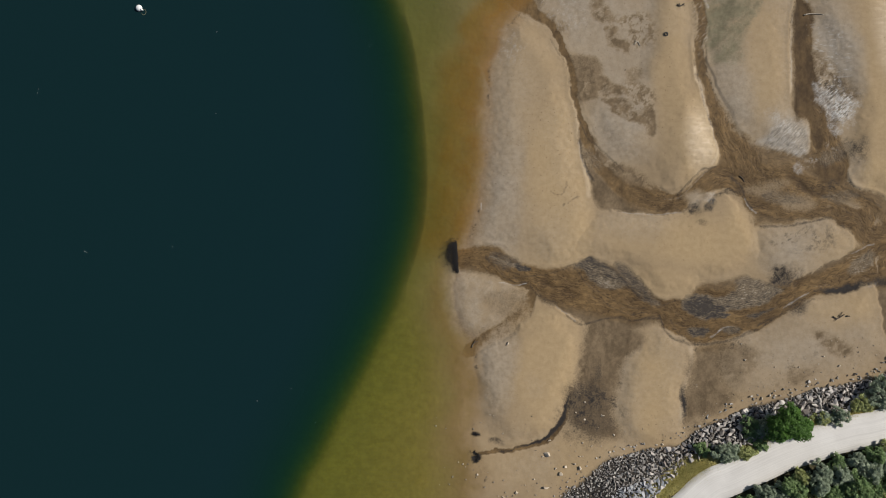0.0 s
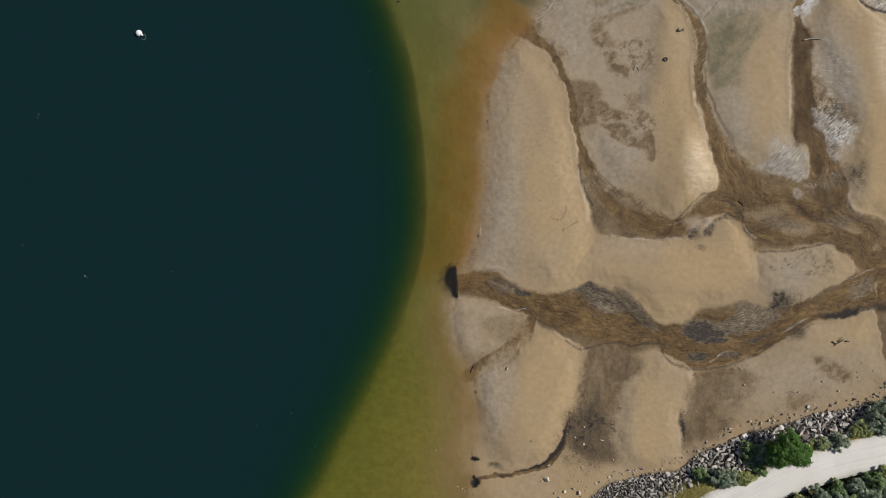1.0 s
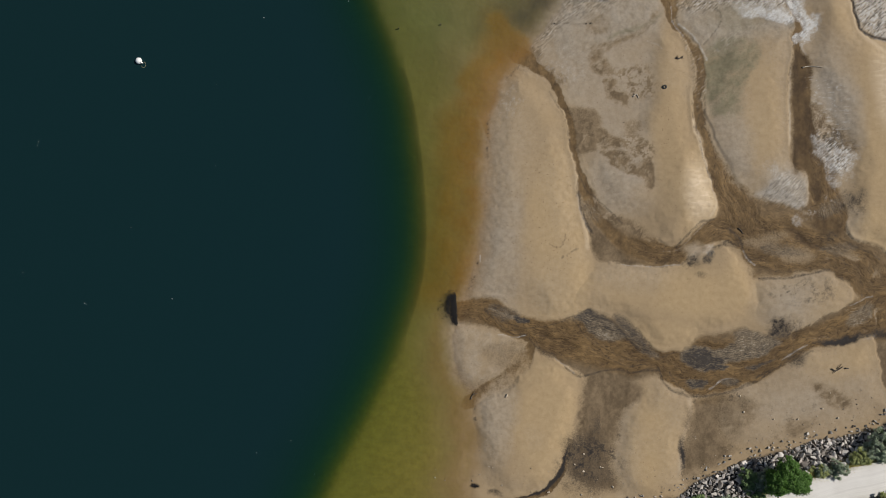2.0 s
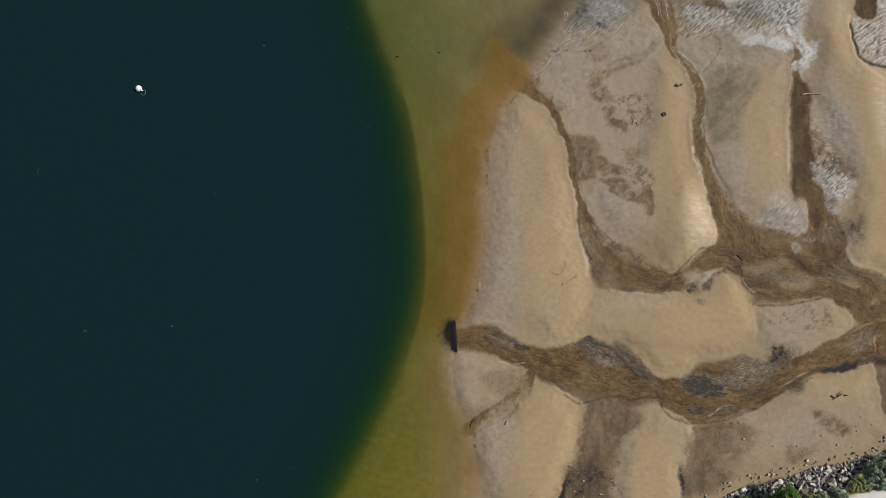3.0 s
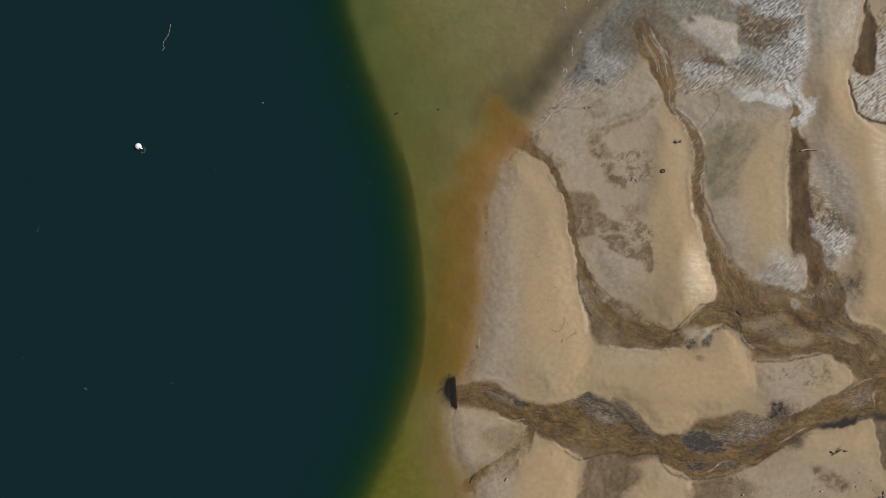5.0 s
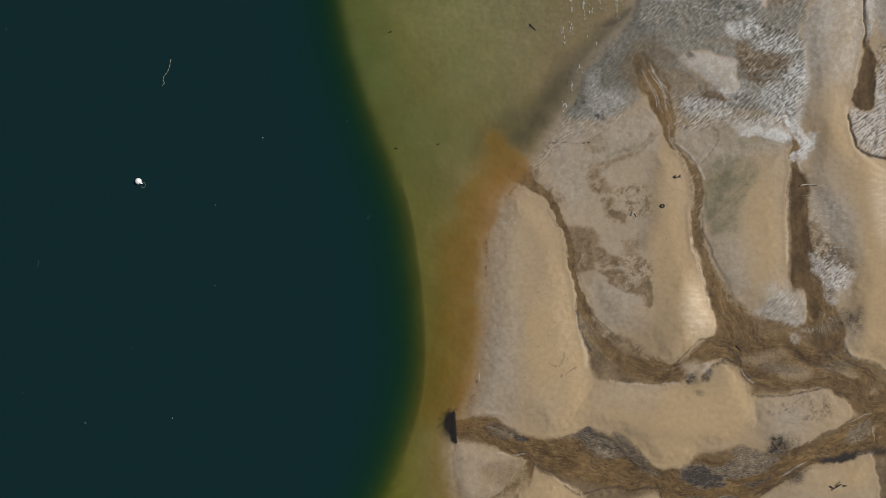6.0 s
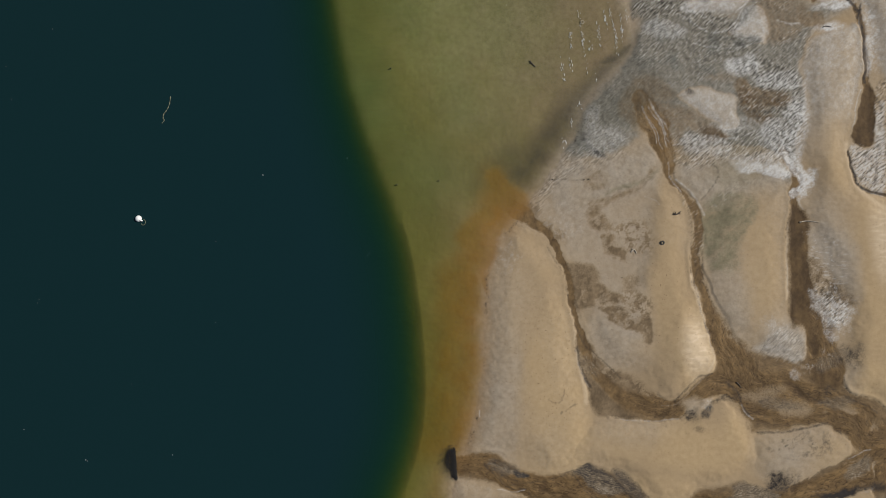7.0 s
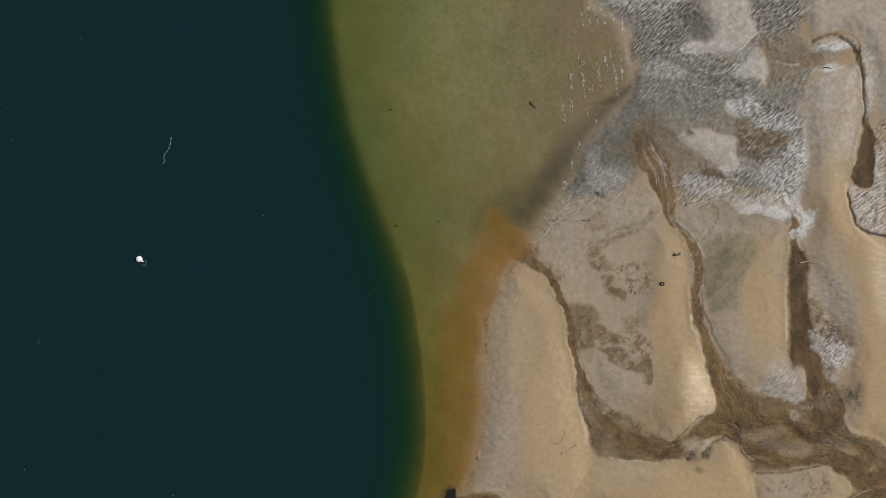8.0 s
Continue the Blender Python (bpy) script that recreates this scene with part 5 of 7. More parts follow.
def shingle_bar(points, much, black, soft):
    p = patch(points, soft)
    np.maximum(bar, much * p, out=bar)
    coal[:] = coal + (black - coal) * p


shingle_bar([(34.54, -7.44), (36.2, -6.62), (38.69, -6.8), (41.18, -6.65), (44.09, -5.83), (47.82, -5.27), (49.07, -6.11), (46.99, -7.51), (44.08, -8.49), (41.17, -9.14), (38.26, -9.79), (35.78, -9.11), (34.54, -8.44)], 1, 0.38, 0.35)
shingle_bar([(34.79, -8.27), (35.79, -7.12), (38.28, -7.05), (39.43, -7.97), (41.34, -8.47), (39.26, -9.21), (36.19, -9.36)], 1, 1, 0.3)
shingle_bar([(37.85, -9.78), (39.51, -9.3), (41.58, -9.64), (40.75, -10.13), (38.68, -10.2)], 1, 1, 0.2)
shingle_bar([(35.35, -11.6), (36.6, -11.02), (38.67, -11.62), (38.25, -12.44), (36.59, -12.6)], 0.9, 0.85, 0.3)
shingle_bar([(40.33, -12.12), (41.58, -11.47), (43.24, -11.64), (42.82, -12.47), (41.16, -12.63)], 0.8, 0.6, 0.3)
shingle_bar([(18.55, -2.04), (19.63, -1.13), (21.29, -0.98), (22.95, -1.65), (24.6, -3.07), (25.84, -4.07), (26.67, -5.16), (25, -5.73), (22.93, -5.55), (21.28, -4.71), (20.04, -3.21)], 0.9, 0.55, 0.4)
shingle_bar([(21.53, -4.05), (23.35, -4.06), (25.17, -5.15), (22.93, -5.63)], 0.9, 0.05, 0.4)
shingle_bar([(19.72, -1.22), (20.88, -0.81), (22.12, -1.23), (21.54, -1.64)], 0.95, 1, 0.3)
shingle_bar([(24.61, -1.91), (26.26, -2.25), (27.5, -3.5), (29.15, -5.58), (30.39, -7.09), (31.22, -8.09), (29.97, -8.25), (28.32, -7.08), (26.66, -5.57), (25.43, -3.9)], 0.75, 0.8, 0.5)
shingle_bar([(6.11, -0.98), (8.02, -0.32), (10.26, -0.67), (11.08, -1.83), (9.25, -2.49), (7.18, -2.31)], 0.65, 0.75, 0.5)
shingle_bar([(9.68, -1.33), (10.75, -1.83), (12.49, -2.59), (12.24, -3), (10.91, -2.83), (10.25, -2.16)], 1, 1, 0.12)
shingle_bar([(42.43, -4.83), (44.92, -4.18), (47.41, -4.52), (48.4, -5.52), (45.75, -6.5), (42.42, -7.48), (41.18, -6.65), (42.43, -5.66)], 0.85, 0.3, 0.4)
shingle_bar([(47.58, -4.85), (48.66, -3.03), (50.07, -3.37), (50.81, -4.87), (49.23, -5.53)], 0.55, 0.8, 0.35)
shingle_bar([(44.07, -9.82), (46.15, -9), (48.23, -8.35), (47.4, -9.01), (45.32, -9.91)], 0.8, 0.9, 0.2)
shingle_bar([(58.62, -3.09), (61.53, -0.36), (62.94, -0.79), (61.11, -3.43), (59.44, -4.09)], 0.7, 0.3, 0.4)
shingle_bar([(45.98, 8.47), (48.05, 8.62), (50.96, 8.01), (52.62, 7.16), (49.29, 6.61), (46.8, 7.21)], 0.6, 0.5, 0.5)
shingle_bar([(54.32, 13.8), (56.82, 15.03), (59.32, 16.26), (60.31, 15), (57.64, 13.36), (55.14, 12.38)], 0.6, 0.4, 0.6)
shingle_bar([(56.98, 14.86), (58.48, 14.6), (60.98, 16.82), (61.47, 15.41), (58.64, 13.6)], 0.5, 0.7, 0.6)
shingle_bar([(54.7, 7.73), (59.27, 8.36), (60.1, 7.52), (57.6, 6.46)], 0.6, 0.55, 0.5)
shingle_bar([(37.65, 6.21), (38.49, 7.7), (39.48, 7.27), (38.89, 5.86)], 0.7, 0.85, 0.3)
shingle_bar([(55.63, 23.76), (57.71, 24.99), (58.69, 22.91), (57.03, 22.34)], 0.6, 0.75, 0.4)
shingle_bar([(20.68, 15.32), (21.92, 14.32), (23.15, 12.81), (21.9, 11.99), (20.25, 13.67)], 0.55, 0.3, 0.6)

# black silt off the flats, and the beds of the shallows
murk = np.maximum.reduce([0.82 * patch([(8.82, 41.38), (13.03, 46.75), (16.82, 52.12), (21.43, 57.06), (25.19, 59.94), (28.95, 62.23), (28.52, 59.91), (25.16, 56.2), (22.39, 52.48), (20.95, 49.17), (18.43, 45.87), (15.49, 42.74), (12.55, 39.68)], 2.6), 0.6 * patch([(16.83, 53.36), (20.59, 55.66), (23.93, 58.29), (27.28, 60.75), (28.78, 61.31), (26.43, 58.26), (22.66, 55.47), (19.31, 52.51)], 1.6), 0.9 * patch([(23.1, 58.13), (25.61, 60.35), (28.28, 61.4), (27.27, 59.5), (24.43, 57.45)], 0.9), 0.55 * patch([(4.65, 40.17), (7.6, 44.3), (11.36, 46.35), (15.1, 46.31), (12.57, 42.18), (10.06, 40.12), (8.41, 41.8), (6.76, 42.81)], 2.4)]) * (0.85 + 0.15 * mottle) * (1 - smooth(shore_d, 0.8, 2.8))
murk = np.maximum(murk, patch([(20.97, 51.5), (25.17, 56.61), (28.1, 58.91), (30.57, 56.81), (33.05, 54.46), (34.45, 52.37), (30.53, 51.41), (28.84, 48.27), (25.52, 48.96), (22.86, 48.99)], 1.6) * (0.34 + 0.1 * mottle))
murk = np.maximum(murk, 0.45 * patch([(-0.52, 0.8), (0.81, 1.38), (1.22, -0.45), (0.95, -3.11), (0.13, -2.77), (-0.86, -1.27)], 0.7))
murk = np.maximum(murk, 0.24 * smooth(-shore_d, -0.5, 1.5) * (1 - smooth(-shore_d, 5, 16)) * smooth(GY, 42, 58) * smooth(GX, 4, 18))
lush = smooth(GY, 22, 50) * (1 - smooth(GX, 8, 24)) * np.clip(0.75 + 0.25 * broad - 0.55 * patch([(-7.62, 62.72), (-4.33, 58.54), (1.41, 49.35), (6.37, 46.81), (4.69, 44.33), (-1.95, 46.05), (-6.07, 50.25), (-8.5, 56.92)], 5.0), 0, 1)
weedy = (1 - smooth(GY, -14, 2)) * smooth(-shore_d, 2.5, 9) * (0.85 + 0.15 * mottle)
plume = patch([(6.17, 41.99), (7.17, 43.06), (8.83, 42.46), (10.07, 40.95), (11.72, 39.69), (12.7, 37.6), (11.69, 35.78), (10.01, 34.96), (8.75, 33.06), (7.21, 28.5), (6.5, 23.51), (5.35, 25.18), (3.72, 29.36), (1.67, 32.71), (3.77, 35.02), (5.45, 36.84), (6.8, 38.49), (6.49, 40.57)], 0.9)

ochre = np.clip(np.maximum.reduce([
    patch([(6.6, 42.67), (8.59, 42.5), (10.23, 38.37), (10.38, 35.06), (7.88, 32.18), (6.37, 26.81), (5.85, 20.2), (5.65, 11.92), (4.54, 4.47), (2.45, 0.34), (-0.87, -0.48), (-4.6, -0.13), (-3.75, 5.34), (-2.31, 11.96), (-1.19, 20.23), (0.08, 27.67), (4.08, 32.61), (5.76, 39.21)], 2.6) * (0.85 + 0.2 * mottle),
    0.8 * plume,
    patch([(30.58, 51.19), (32.39, 48.26), (33.53, 44.91), (33.17, 41.17), (31.86, 44.93), (30.56, 48.27), (29.57, 50.11)], 0.6) * 0.08,
    smooth(np.abs(shore_d + 1.6), 3.2, 0.6) * smooth(WY, -45, -8) * (1 - smooth(WY, 38, 44)) * 0.3,
]), 0, 1)
mud = np.maximum(mud, 0.45 * smooth(-shore_d, 0, 2) * smooth(GY, 38, 66) * smooth(GX, -2, 12))
wet = np.clip(mud + 0.6 * smooth(0.6 - shore_d, 0, 0.6) + 0.5 * spot(*(37.74, 15.92), 2.5, 4, 0, 0.7) + 0.45 * flats + 0.4 * spot(*(64.19, 31.3), 3, 6, 0, 0.7), 0, 1)

channel = np.clip(0.46 + 0.16 * lump + 0.08 * thread - 0.10 * thread2 - 0.10 * smooth(dash, 0.25, 0.8) + 0.08 * smooth(-dash, 0.35, 0.9) + 0.05 * speck, 0, 1)
braid = np.clip(bed_of * channel + (1 - bed_of) * (0.40 + 0.32 * damp + 0.16 * speck) + 0.08 * mottle, 0, 1)
rim = smooth(np.abs(bank - 0.35), 0.35, 0.0) * np.clip(blurred(mud, 4) * 2, 0, 1) * (1 - smooth(fade, 0.1, 0.5))
braid = braid * (1 - 0.5 * rim * smooth(broad_0, -0.2, 0.3))
braid = braid * (1 - pool) + pool * np.clip(0.10 + 0.10 * mottle + 0.16 * damp + 0.06 * speck, 0, 1)
# painted highlights: wet sheen on two banks, bright rims on sunward edges
sun_sheen = np.clip(np.maximum.reduce([
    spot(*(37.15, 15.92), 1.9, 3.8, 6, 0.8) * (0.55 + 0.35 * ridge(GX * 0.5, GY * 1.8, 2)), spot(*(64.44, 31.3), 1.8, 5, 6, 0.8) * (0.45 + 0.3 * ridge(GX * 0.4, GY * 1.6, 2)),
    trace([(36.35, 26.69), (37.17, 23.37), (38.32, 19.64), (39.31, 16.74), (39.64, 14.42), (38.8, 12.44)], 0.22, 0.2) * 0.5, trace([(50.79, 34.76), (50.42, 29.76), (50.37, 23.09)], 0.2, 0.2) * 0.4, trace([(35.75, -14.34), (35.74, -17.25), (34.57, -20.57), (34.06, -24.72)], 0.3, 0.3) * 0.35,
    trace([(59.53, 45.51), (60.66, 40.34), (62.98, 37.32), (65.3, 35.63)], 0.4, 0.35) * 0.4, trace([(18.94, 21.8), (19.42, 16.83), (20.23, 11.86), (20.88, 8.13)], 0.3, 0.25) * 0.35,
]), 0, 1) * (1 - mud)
pepper = np.clip(0.85 * spot(*(16.6, 15.6), 4, 8, 5, 0.8) + 0.7 * spot(*(13.27, 11.06), 5, 6, 0, 0.8) + 0.5 * spot(*(32.37, 24.22), 3, 12, 0, 0.8) + 0.6 * spot(*(25.77, 31.69), 6, 7, 0, 0.8) + 0.35 * bank + 0.5 * beach, 0, 1)
flat = np.clip(np.maximum.reduce([0.75 * flats * (1 - bank), fresh, 0.12 * low_flats]), 0, 1) * land_side * (1 - 0.6 * hollow)
turf = np.maximum.reduce([patch([(25.06, -37.28), (30.38, -33.87), (34.06, -31.44), (38.3, -29.82), (38.95, -30.64), (35.28, -32.83), (31.6, -35.67), (29.14, -37.71)], 0.7), patch([(40.58, -30.41), (42.22, -28.78), (45.08, -27.98), (46.71, -27.74), (43.85, -29.03), (41.4, -30.98)], 0.5), patch([(51.2, -25.31), (55.28, -23.7), (60.18, -22.09), (65.07, -20.73), (65.07, -22.11), (60.58, -23.32), (56.09, -25.01)], 0.6) * 0.6])
# soil with the bushes' shade, rubble with the shade of the stone gaps
soil_shade = smooth(toe_d, 3.0, 5.5) * smooth(np.abs(road_d), 2.2, 2.5)
rubble_shade = smooth(toe_d + 0.4 * mottle, -0.4, 0.6) * (1 - smooth(toe_d, 4.0, 6.0))
ease = smooth(-GY, 10, 18)
sunk = smooth(-shore_d - (0.5 + 0.5 * mottle) * 2.0 * ease + 1.0 * ease, -0.2 - 2.2 * ease, 3.0) * (1 - 0.3 * mud) * (1 - 0.45 * smooth(GY, 42, 62) * smooth(GX, -12, 0))

# ---- heights ----
land = 0.13 * (1 - np.exp(-np.maximum(shore_d, 0) / 1.2)) + 0.0028 * np.clip(shore_d, 0, 120)
land += lift * (1 - 0.75 * stream) - 0.05 * stream * smooth(shore_d, 0.5, 2.5)
land += 0.5 * spot(*(35.83, 16.34), 3.2, 6, 6, 0.9) + 0.15 * spot(*(13.99, -16.31), 5, 9, 0, 0.9) + 0.12 * spot(*(15.34, 11.88), 5, 14, 0, 0.9) + 0.2 * spot(*(62.94, 31.31), 4, 9, 0, 0.9)
land += mud * bed_of * (0.03 * thread - 0.04 * thread2 - 0.03 * dash + 0.05 * lump) * smooth(shore_d, 0.2, 1.5)
land += ruff * (0.05 * rib + 0.04 * speck) + np.maximum(flats, 0.6 * low_flats) * (0.03 * rib + 0.05 * mottle + 0.02 * speck) + 0.012 * speck * (1 - bank) + 0.012 * mottle
ripples = np.sin((GY + 0.6 * wrig) * 7.0) * smooth(fbm(GX * 0.2 + 5, GY * 0.2, 2), 0.1, 0.6)
land += 0.006 * ripples * bank
land += 0.02 * spot(*(37.32, 15.92), 2.2, 3.5, 0, 0.7) * ridge(GX * 0.5, GY * 1.6, 2)
land += 1.75 * smooth(toe_d, -0.3, 6.0) + 0.25 * beach * smooth(toe_d, -9, 0) + 0.002 * np.clip(toe_d, 0, 4000)
level = smooth(np.abs(road_d), 4.5, 2.6)
land = land * (1 - level) + 2.12 * level
land = np.where(shore_d > 0.3, np.maximum(land, 0.015), land)
gap = np.maximum(-shore_d, 0)
share = gap / np.maximum(gap + np.maximum(shelf_d, 0), 0.01)
over = np.maximum(-shelf_d, 0)
bed = -(0.01 + 0.42 * share) - (0.36 + 0.06 * smooth(GY, 25, 55)) * np.clip(0.9 - shelf_d - 0.5 * smooth(GY, 25, 55), 0, 20) ** 1.25
bed = np.maximum(bed, -9.0) + 9.0 * smooth(-GX, 260, 420) * 1.5
bed = bed + 0.03 * mottle * np.clip(gap, 0, 1) + 0.015 * speck * np.clip(gap, 0, 1)
height = np.where(shore_d > 0, land, np.minimum(bed, np.where(GX > -200, -0.004, 99)))
height = height + 0.04 * np.clip(np.hypot(GX, GY) - 250, 0, 2500) * smooth(GX, 60, 400) + 0.03 * np.clip(-GX - 420, 0, 2500)


def sheet(name, xs, ys, z, fields, material):
    """A grid of faces over the plan with named fields on its points."""
    gx, gy = np.meshgrid(xs, ys)
    nx, ny = len(xs), len(ys)
    me = bpy.data.meshes.new(name)
    me.vertices.add(nx * ny)
    me.vertices.foreach_set("co", np.stack([gx, gy, z], -1).astype(np.float32).ravel())
    i = (np.arange(ny - 1)[:, None] * nx + np.arange(nx - 1)[None, :]).ravel()
    quads = np.stack([i, i + 1, i + nx + 1, i + nx], -1).astype(np.int32)
    me.loops.add(quads.size)
    me.loops.foreach_set("vertex_index", quads.ravel())
    me.polygons.add(len(quads))
    me.polygons.foreach_set("loop_start", np.arange(0, quads.size, 4, dtype=np.int32))
    me.polygons.foreach_set("use_smooth", np.ones(len(quads), bool))
    for key, f in fields.items():
        a = me.attributes.new(key, "FLOAT", "POINT")
        a.data.foreach_set("value", f.astype(np.float32).ravel())
    me.update(calc_edges=True)
    me.materials.append(material)
    return new(name, me)


ground = sheet("ground", XS, YS, height, {"gold": gold, "silt": silt, "algae": algae, "mud": mud, "ochre": ochre, "salt": salt, "stain": stain, "wet": wet, "braid": braid, "sunk": sunk, "flat": flat, "ruff": ruff, "ash": np.clip(ash, 0, 1), "bar": bar, "coal": coal, "murk": murk * (1 - plume), "lush": lush, "weedy": weedy, "soil_shade": soil_shade, "rubble_shade": rubble_shade * (1 - turf), "turf": turf, "flow_s": flow_s, "flow_d": flow_d, "bedded": bed_of * mud, "pepper": pepper, "sun_sheen": sun_sheen, "damp": np.maximum(0.45 * smooth(GY, 0, 4) * (1 - smooth(GY, 26, 30)), 1 - bed_of) * (1 - pool) * (1 - 0.85 * stream)}, SEDIMENT)
tagged(ground, "sand banks, muddy stream beds and silt flats of a lake shore", "ground", kind="structure")


def sample(field, x, y):
    """A field of the plan at a place, between its grid points."""
    i = int(np.clip(np.searchsorted(XS, x) - 1, 0, len(XS) - 2))
    j = int(np.clip(np.searchsorted(YS, y) - 1, 0, len(YS) - 2))
    u, v = (x - XS[i]) / (XS[i + 1] - XS[i]), (y - YS[j]) / (YS[j + 1] - YS[j])
    return float((field[j, i] * (1 - u) + field[j, i + 1] * u) * (1 - v) + (field[j + 1, i] * (1 - u) + field[j + 1, i + 1] * u) * v)


wi = np.flatnonzero((XS >= -420) & (XS <= 45))
wj = np.flatnonzero((YS >= -400) & (YS <= 400))
wi, wj = np.concatenate([wi[XS[wi] < -6], wi[XS[wi] >= -6][::3]]), wj[::3]
depth = np.maximum(-height[np.ix_(wj, wi)], 0)
lake = sheet("water", XS[wi], YS[wj], np.zeros((len(wj), len(wi))), {"depth": depth}, WATER)
tagged(lake, "still dark teal lake, amber and clear over the shallows", "lake", kind="structure")


# ---- meshes ----
def mesh_from(bm, name, material, shade=False):
    me = bpy.data.meshes.new(name)
    bm.to_mesh(me)
    bm.free()
    me.materials.append(material)
    for f in me.polygons:
        f.use_smooth = shade
    return me


def part(name, bm, material, parent, label="", shade=False):
    ob = new(name, mesh_from(bm, name, material, shade))
    ob.parent = parent
    return tagged(ob, label)


def strip(name, line, half, z, thick, material):
    """A slab that follows a line, with the way along it and across it as its UV."""
    line = np.array(line)
    d = np.gradient(line, axis=0)
    d /= np.linalg.norm(d, axis=1)[:, None]
    n = np.stack([d[:, 1], -d[:, 0]], 1)
    bm = bmesh.new()
    uv = bm.loops.layers.uv.new("UVMap")
    rows, s = [], 0.0
    across = [-1.0, -0.98, -0.55, -0.25, 0.0, 0.25, 0.55, 0.98, 1.0]
    crown = [-thick, 0.0, 0.05, 0.02, 0.06, 0.02, 0.05, 0.0, -thick]
    for k, (p, q) in enumerate(zip(line, n)):
        s += np.linalg.norm(line[k] - line[k - 1]) if k else 0
        wob = 0.25 * noise.noise((s * 0.25, 1.0, 0.0)), 0.25 * noise.noise((s * 0.25, 9.0, 0.0))
        rows.append([(bm.verts.new((*(p + q * (a * half + (wob[0] if a < 0 else wob[1]) * abs(a))), z + c)), s, a * half) for a, c in zip(across, crown)])
    for r0, r1 in zip(rows, rows[1:]):
        for a, b, c, d4 in zip(r0, r0[1:], r1[1:], r1):
            f = bm.faces.new([v[0] for v in (a, b, c, d4)])
            for loop, v in zip(f.loops, (a, b, c, d4)):
                loop[uv].uv = v[1:]
    bmesh.ops.recalc_face_normals(bm, faces=bm.faces)
    return new(name, mesh_from(bm, name, material, True))


road_z = 2.2
road = strip("road", ROAD_LINE[(ROAD_LINE[:, 0] > -15) & (ROAD_LINE[:, 0] < 250)], 2.6, road_z, 0.5, ROAD)
tagged(road, "pale gravel track with faint wheel lines", "road", kind="structure")


def tube(bm, points, radii, sides=6):
    """A tapering tube along points."""
    rings = []
    for k, (p, r) in enumerate(zip(points, radii)):
        p = Vector(p)
        d = Vector(points[min(k + 1, len(points) - 1)]) - Vector(points[max(k - 1, 0)])
        q = d.to_track_quat("Z", "Y")
        rings.append([bm.verts.new(p + q @ Vector((r * math.cos(a), r * math.sin(a), 0))) for a in [2 * math.pi * i / sides for i in range(sides)]])
    for r0, r1 in zip(rings, rings[1:]):
        for i in range(sides):
            bm.faces.new((r0[i], r0[(i + 1) % sides], r1[(i + 1) % sides], r1[i]))
    bm.faces.new(rings[0][::-1])
    bm.faces.new(rings[-1])


def stone_mesh(name, seed, material, points=9):
    """An angular broken stone about 1 across, standing on its base."""
    rng = random.Random(seed)
    bm = bmesh.new()
    for _ in range(points):
        v = Vector((rng.gauss(0, 1), rng.gauss(0, 1), rng.gauss(0, 1))).normalized()
        v = Vector((v.x * rng.uniform(0.42, 0.62), v.y * rng.uniform(0.32, 0.52), v.z * rng.uniform(0.3, 0.46)))
        bm.verts.new(v)
    res = bmesh.ops.convex_hull(bm, input=bm.verts)
    bmesh.ops.delete(bm, geom=list({v for v in res["geom_interior"] if isinstance(v, bmesh.types.BMVert)}), context="VERTS")
    bmesh.ops.recalc_face_normals(bm, faces=bm.faces)
    return mesh_from(bm, name, material)


STONES = [stone_mesh("stone", 20 + i, STONE) for i in range(12)]
PALE_STONES = [stone_mesh("stone", 20 + i, PALE_STONE) for i in range(12)]
BEACH_STONES = [stone_mesh("beach_stone", 60 + i, BEACH_STONE, 13) for i in range(6)]


# ---- riprap on the road bank ----
riprap = new("riprap")
tagged(riprap, "bank of broken grey riprap stones below the road", "stone bank", kind="structure")
rng = random.Random(5)
placed, cells = [], {}


def room(x, y, r):
    ci, cj = int(x // 1.5), int(y // 1.5)
    for i in range(ci - 1, ci + 2):
        for j in range(cj - 1, cj + 2):
            for px, py, pr in cells.get((i, j), ()):
                if (px - x) ** 2 + (py - y) ** 2 < ((pr + r) * 0.66) ** 2:
                    return False
    cells.setdefault((ci, cj), []).append((x, y, r))
    return True


toe = TOE[(TOE[:, 0] > 8) & (TOE[:, 0] < 75)]
for size in (1.12, 0.88, 0.74, 0.62, 0.5, 0.4, 0.32, 0.25):
    for _ in range(2600):
        k = rng.uniform(0, len(toe) - 1.001)
        i = int(k)
        p = toe[i] + (toe[i + 1] - toe[i]) * (k - i)
        d = toe[i + 1] - toe[i]
        d = d / np.linalg.norm(d)
        n = np.array([d[1], -d[0]])
        east = (p[0] - 28) / 14
        wide = 6.6 - 2.6 * min(max(east, 0), 1)
        q = rng.uniform(-0.5, 1.0) * (1 if rng.random() < 0.93 else 1.4)
        if q < 0 and (size > 0.5 or rng.random() < 0.96):
            continue
        off = 0.25 * size + q * wide if q > 0 else q * 2.5 - 0.4 * rng.random()
        biggest = 0.40 + 0.62 * min(max(east + 0.5, 0), 1) + 0.35 * max(q, 0)
        if size > biggest:
            continue
        x, y = p + n * off
        s = size * rng.uniform(0.85, 1.15)
        if abs(sample(road_d, x, y)) > (4.4 if x < 41 else 3.4) and room(x, y, s * 0.45):
            placed.append((x, y, s))
cells = {}
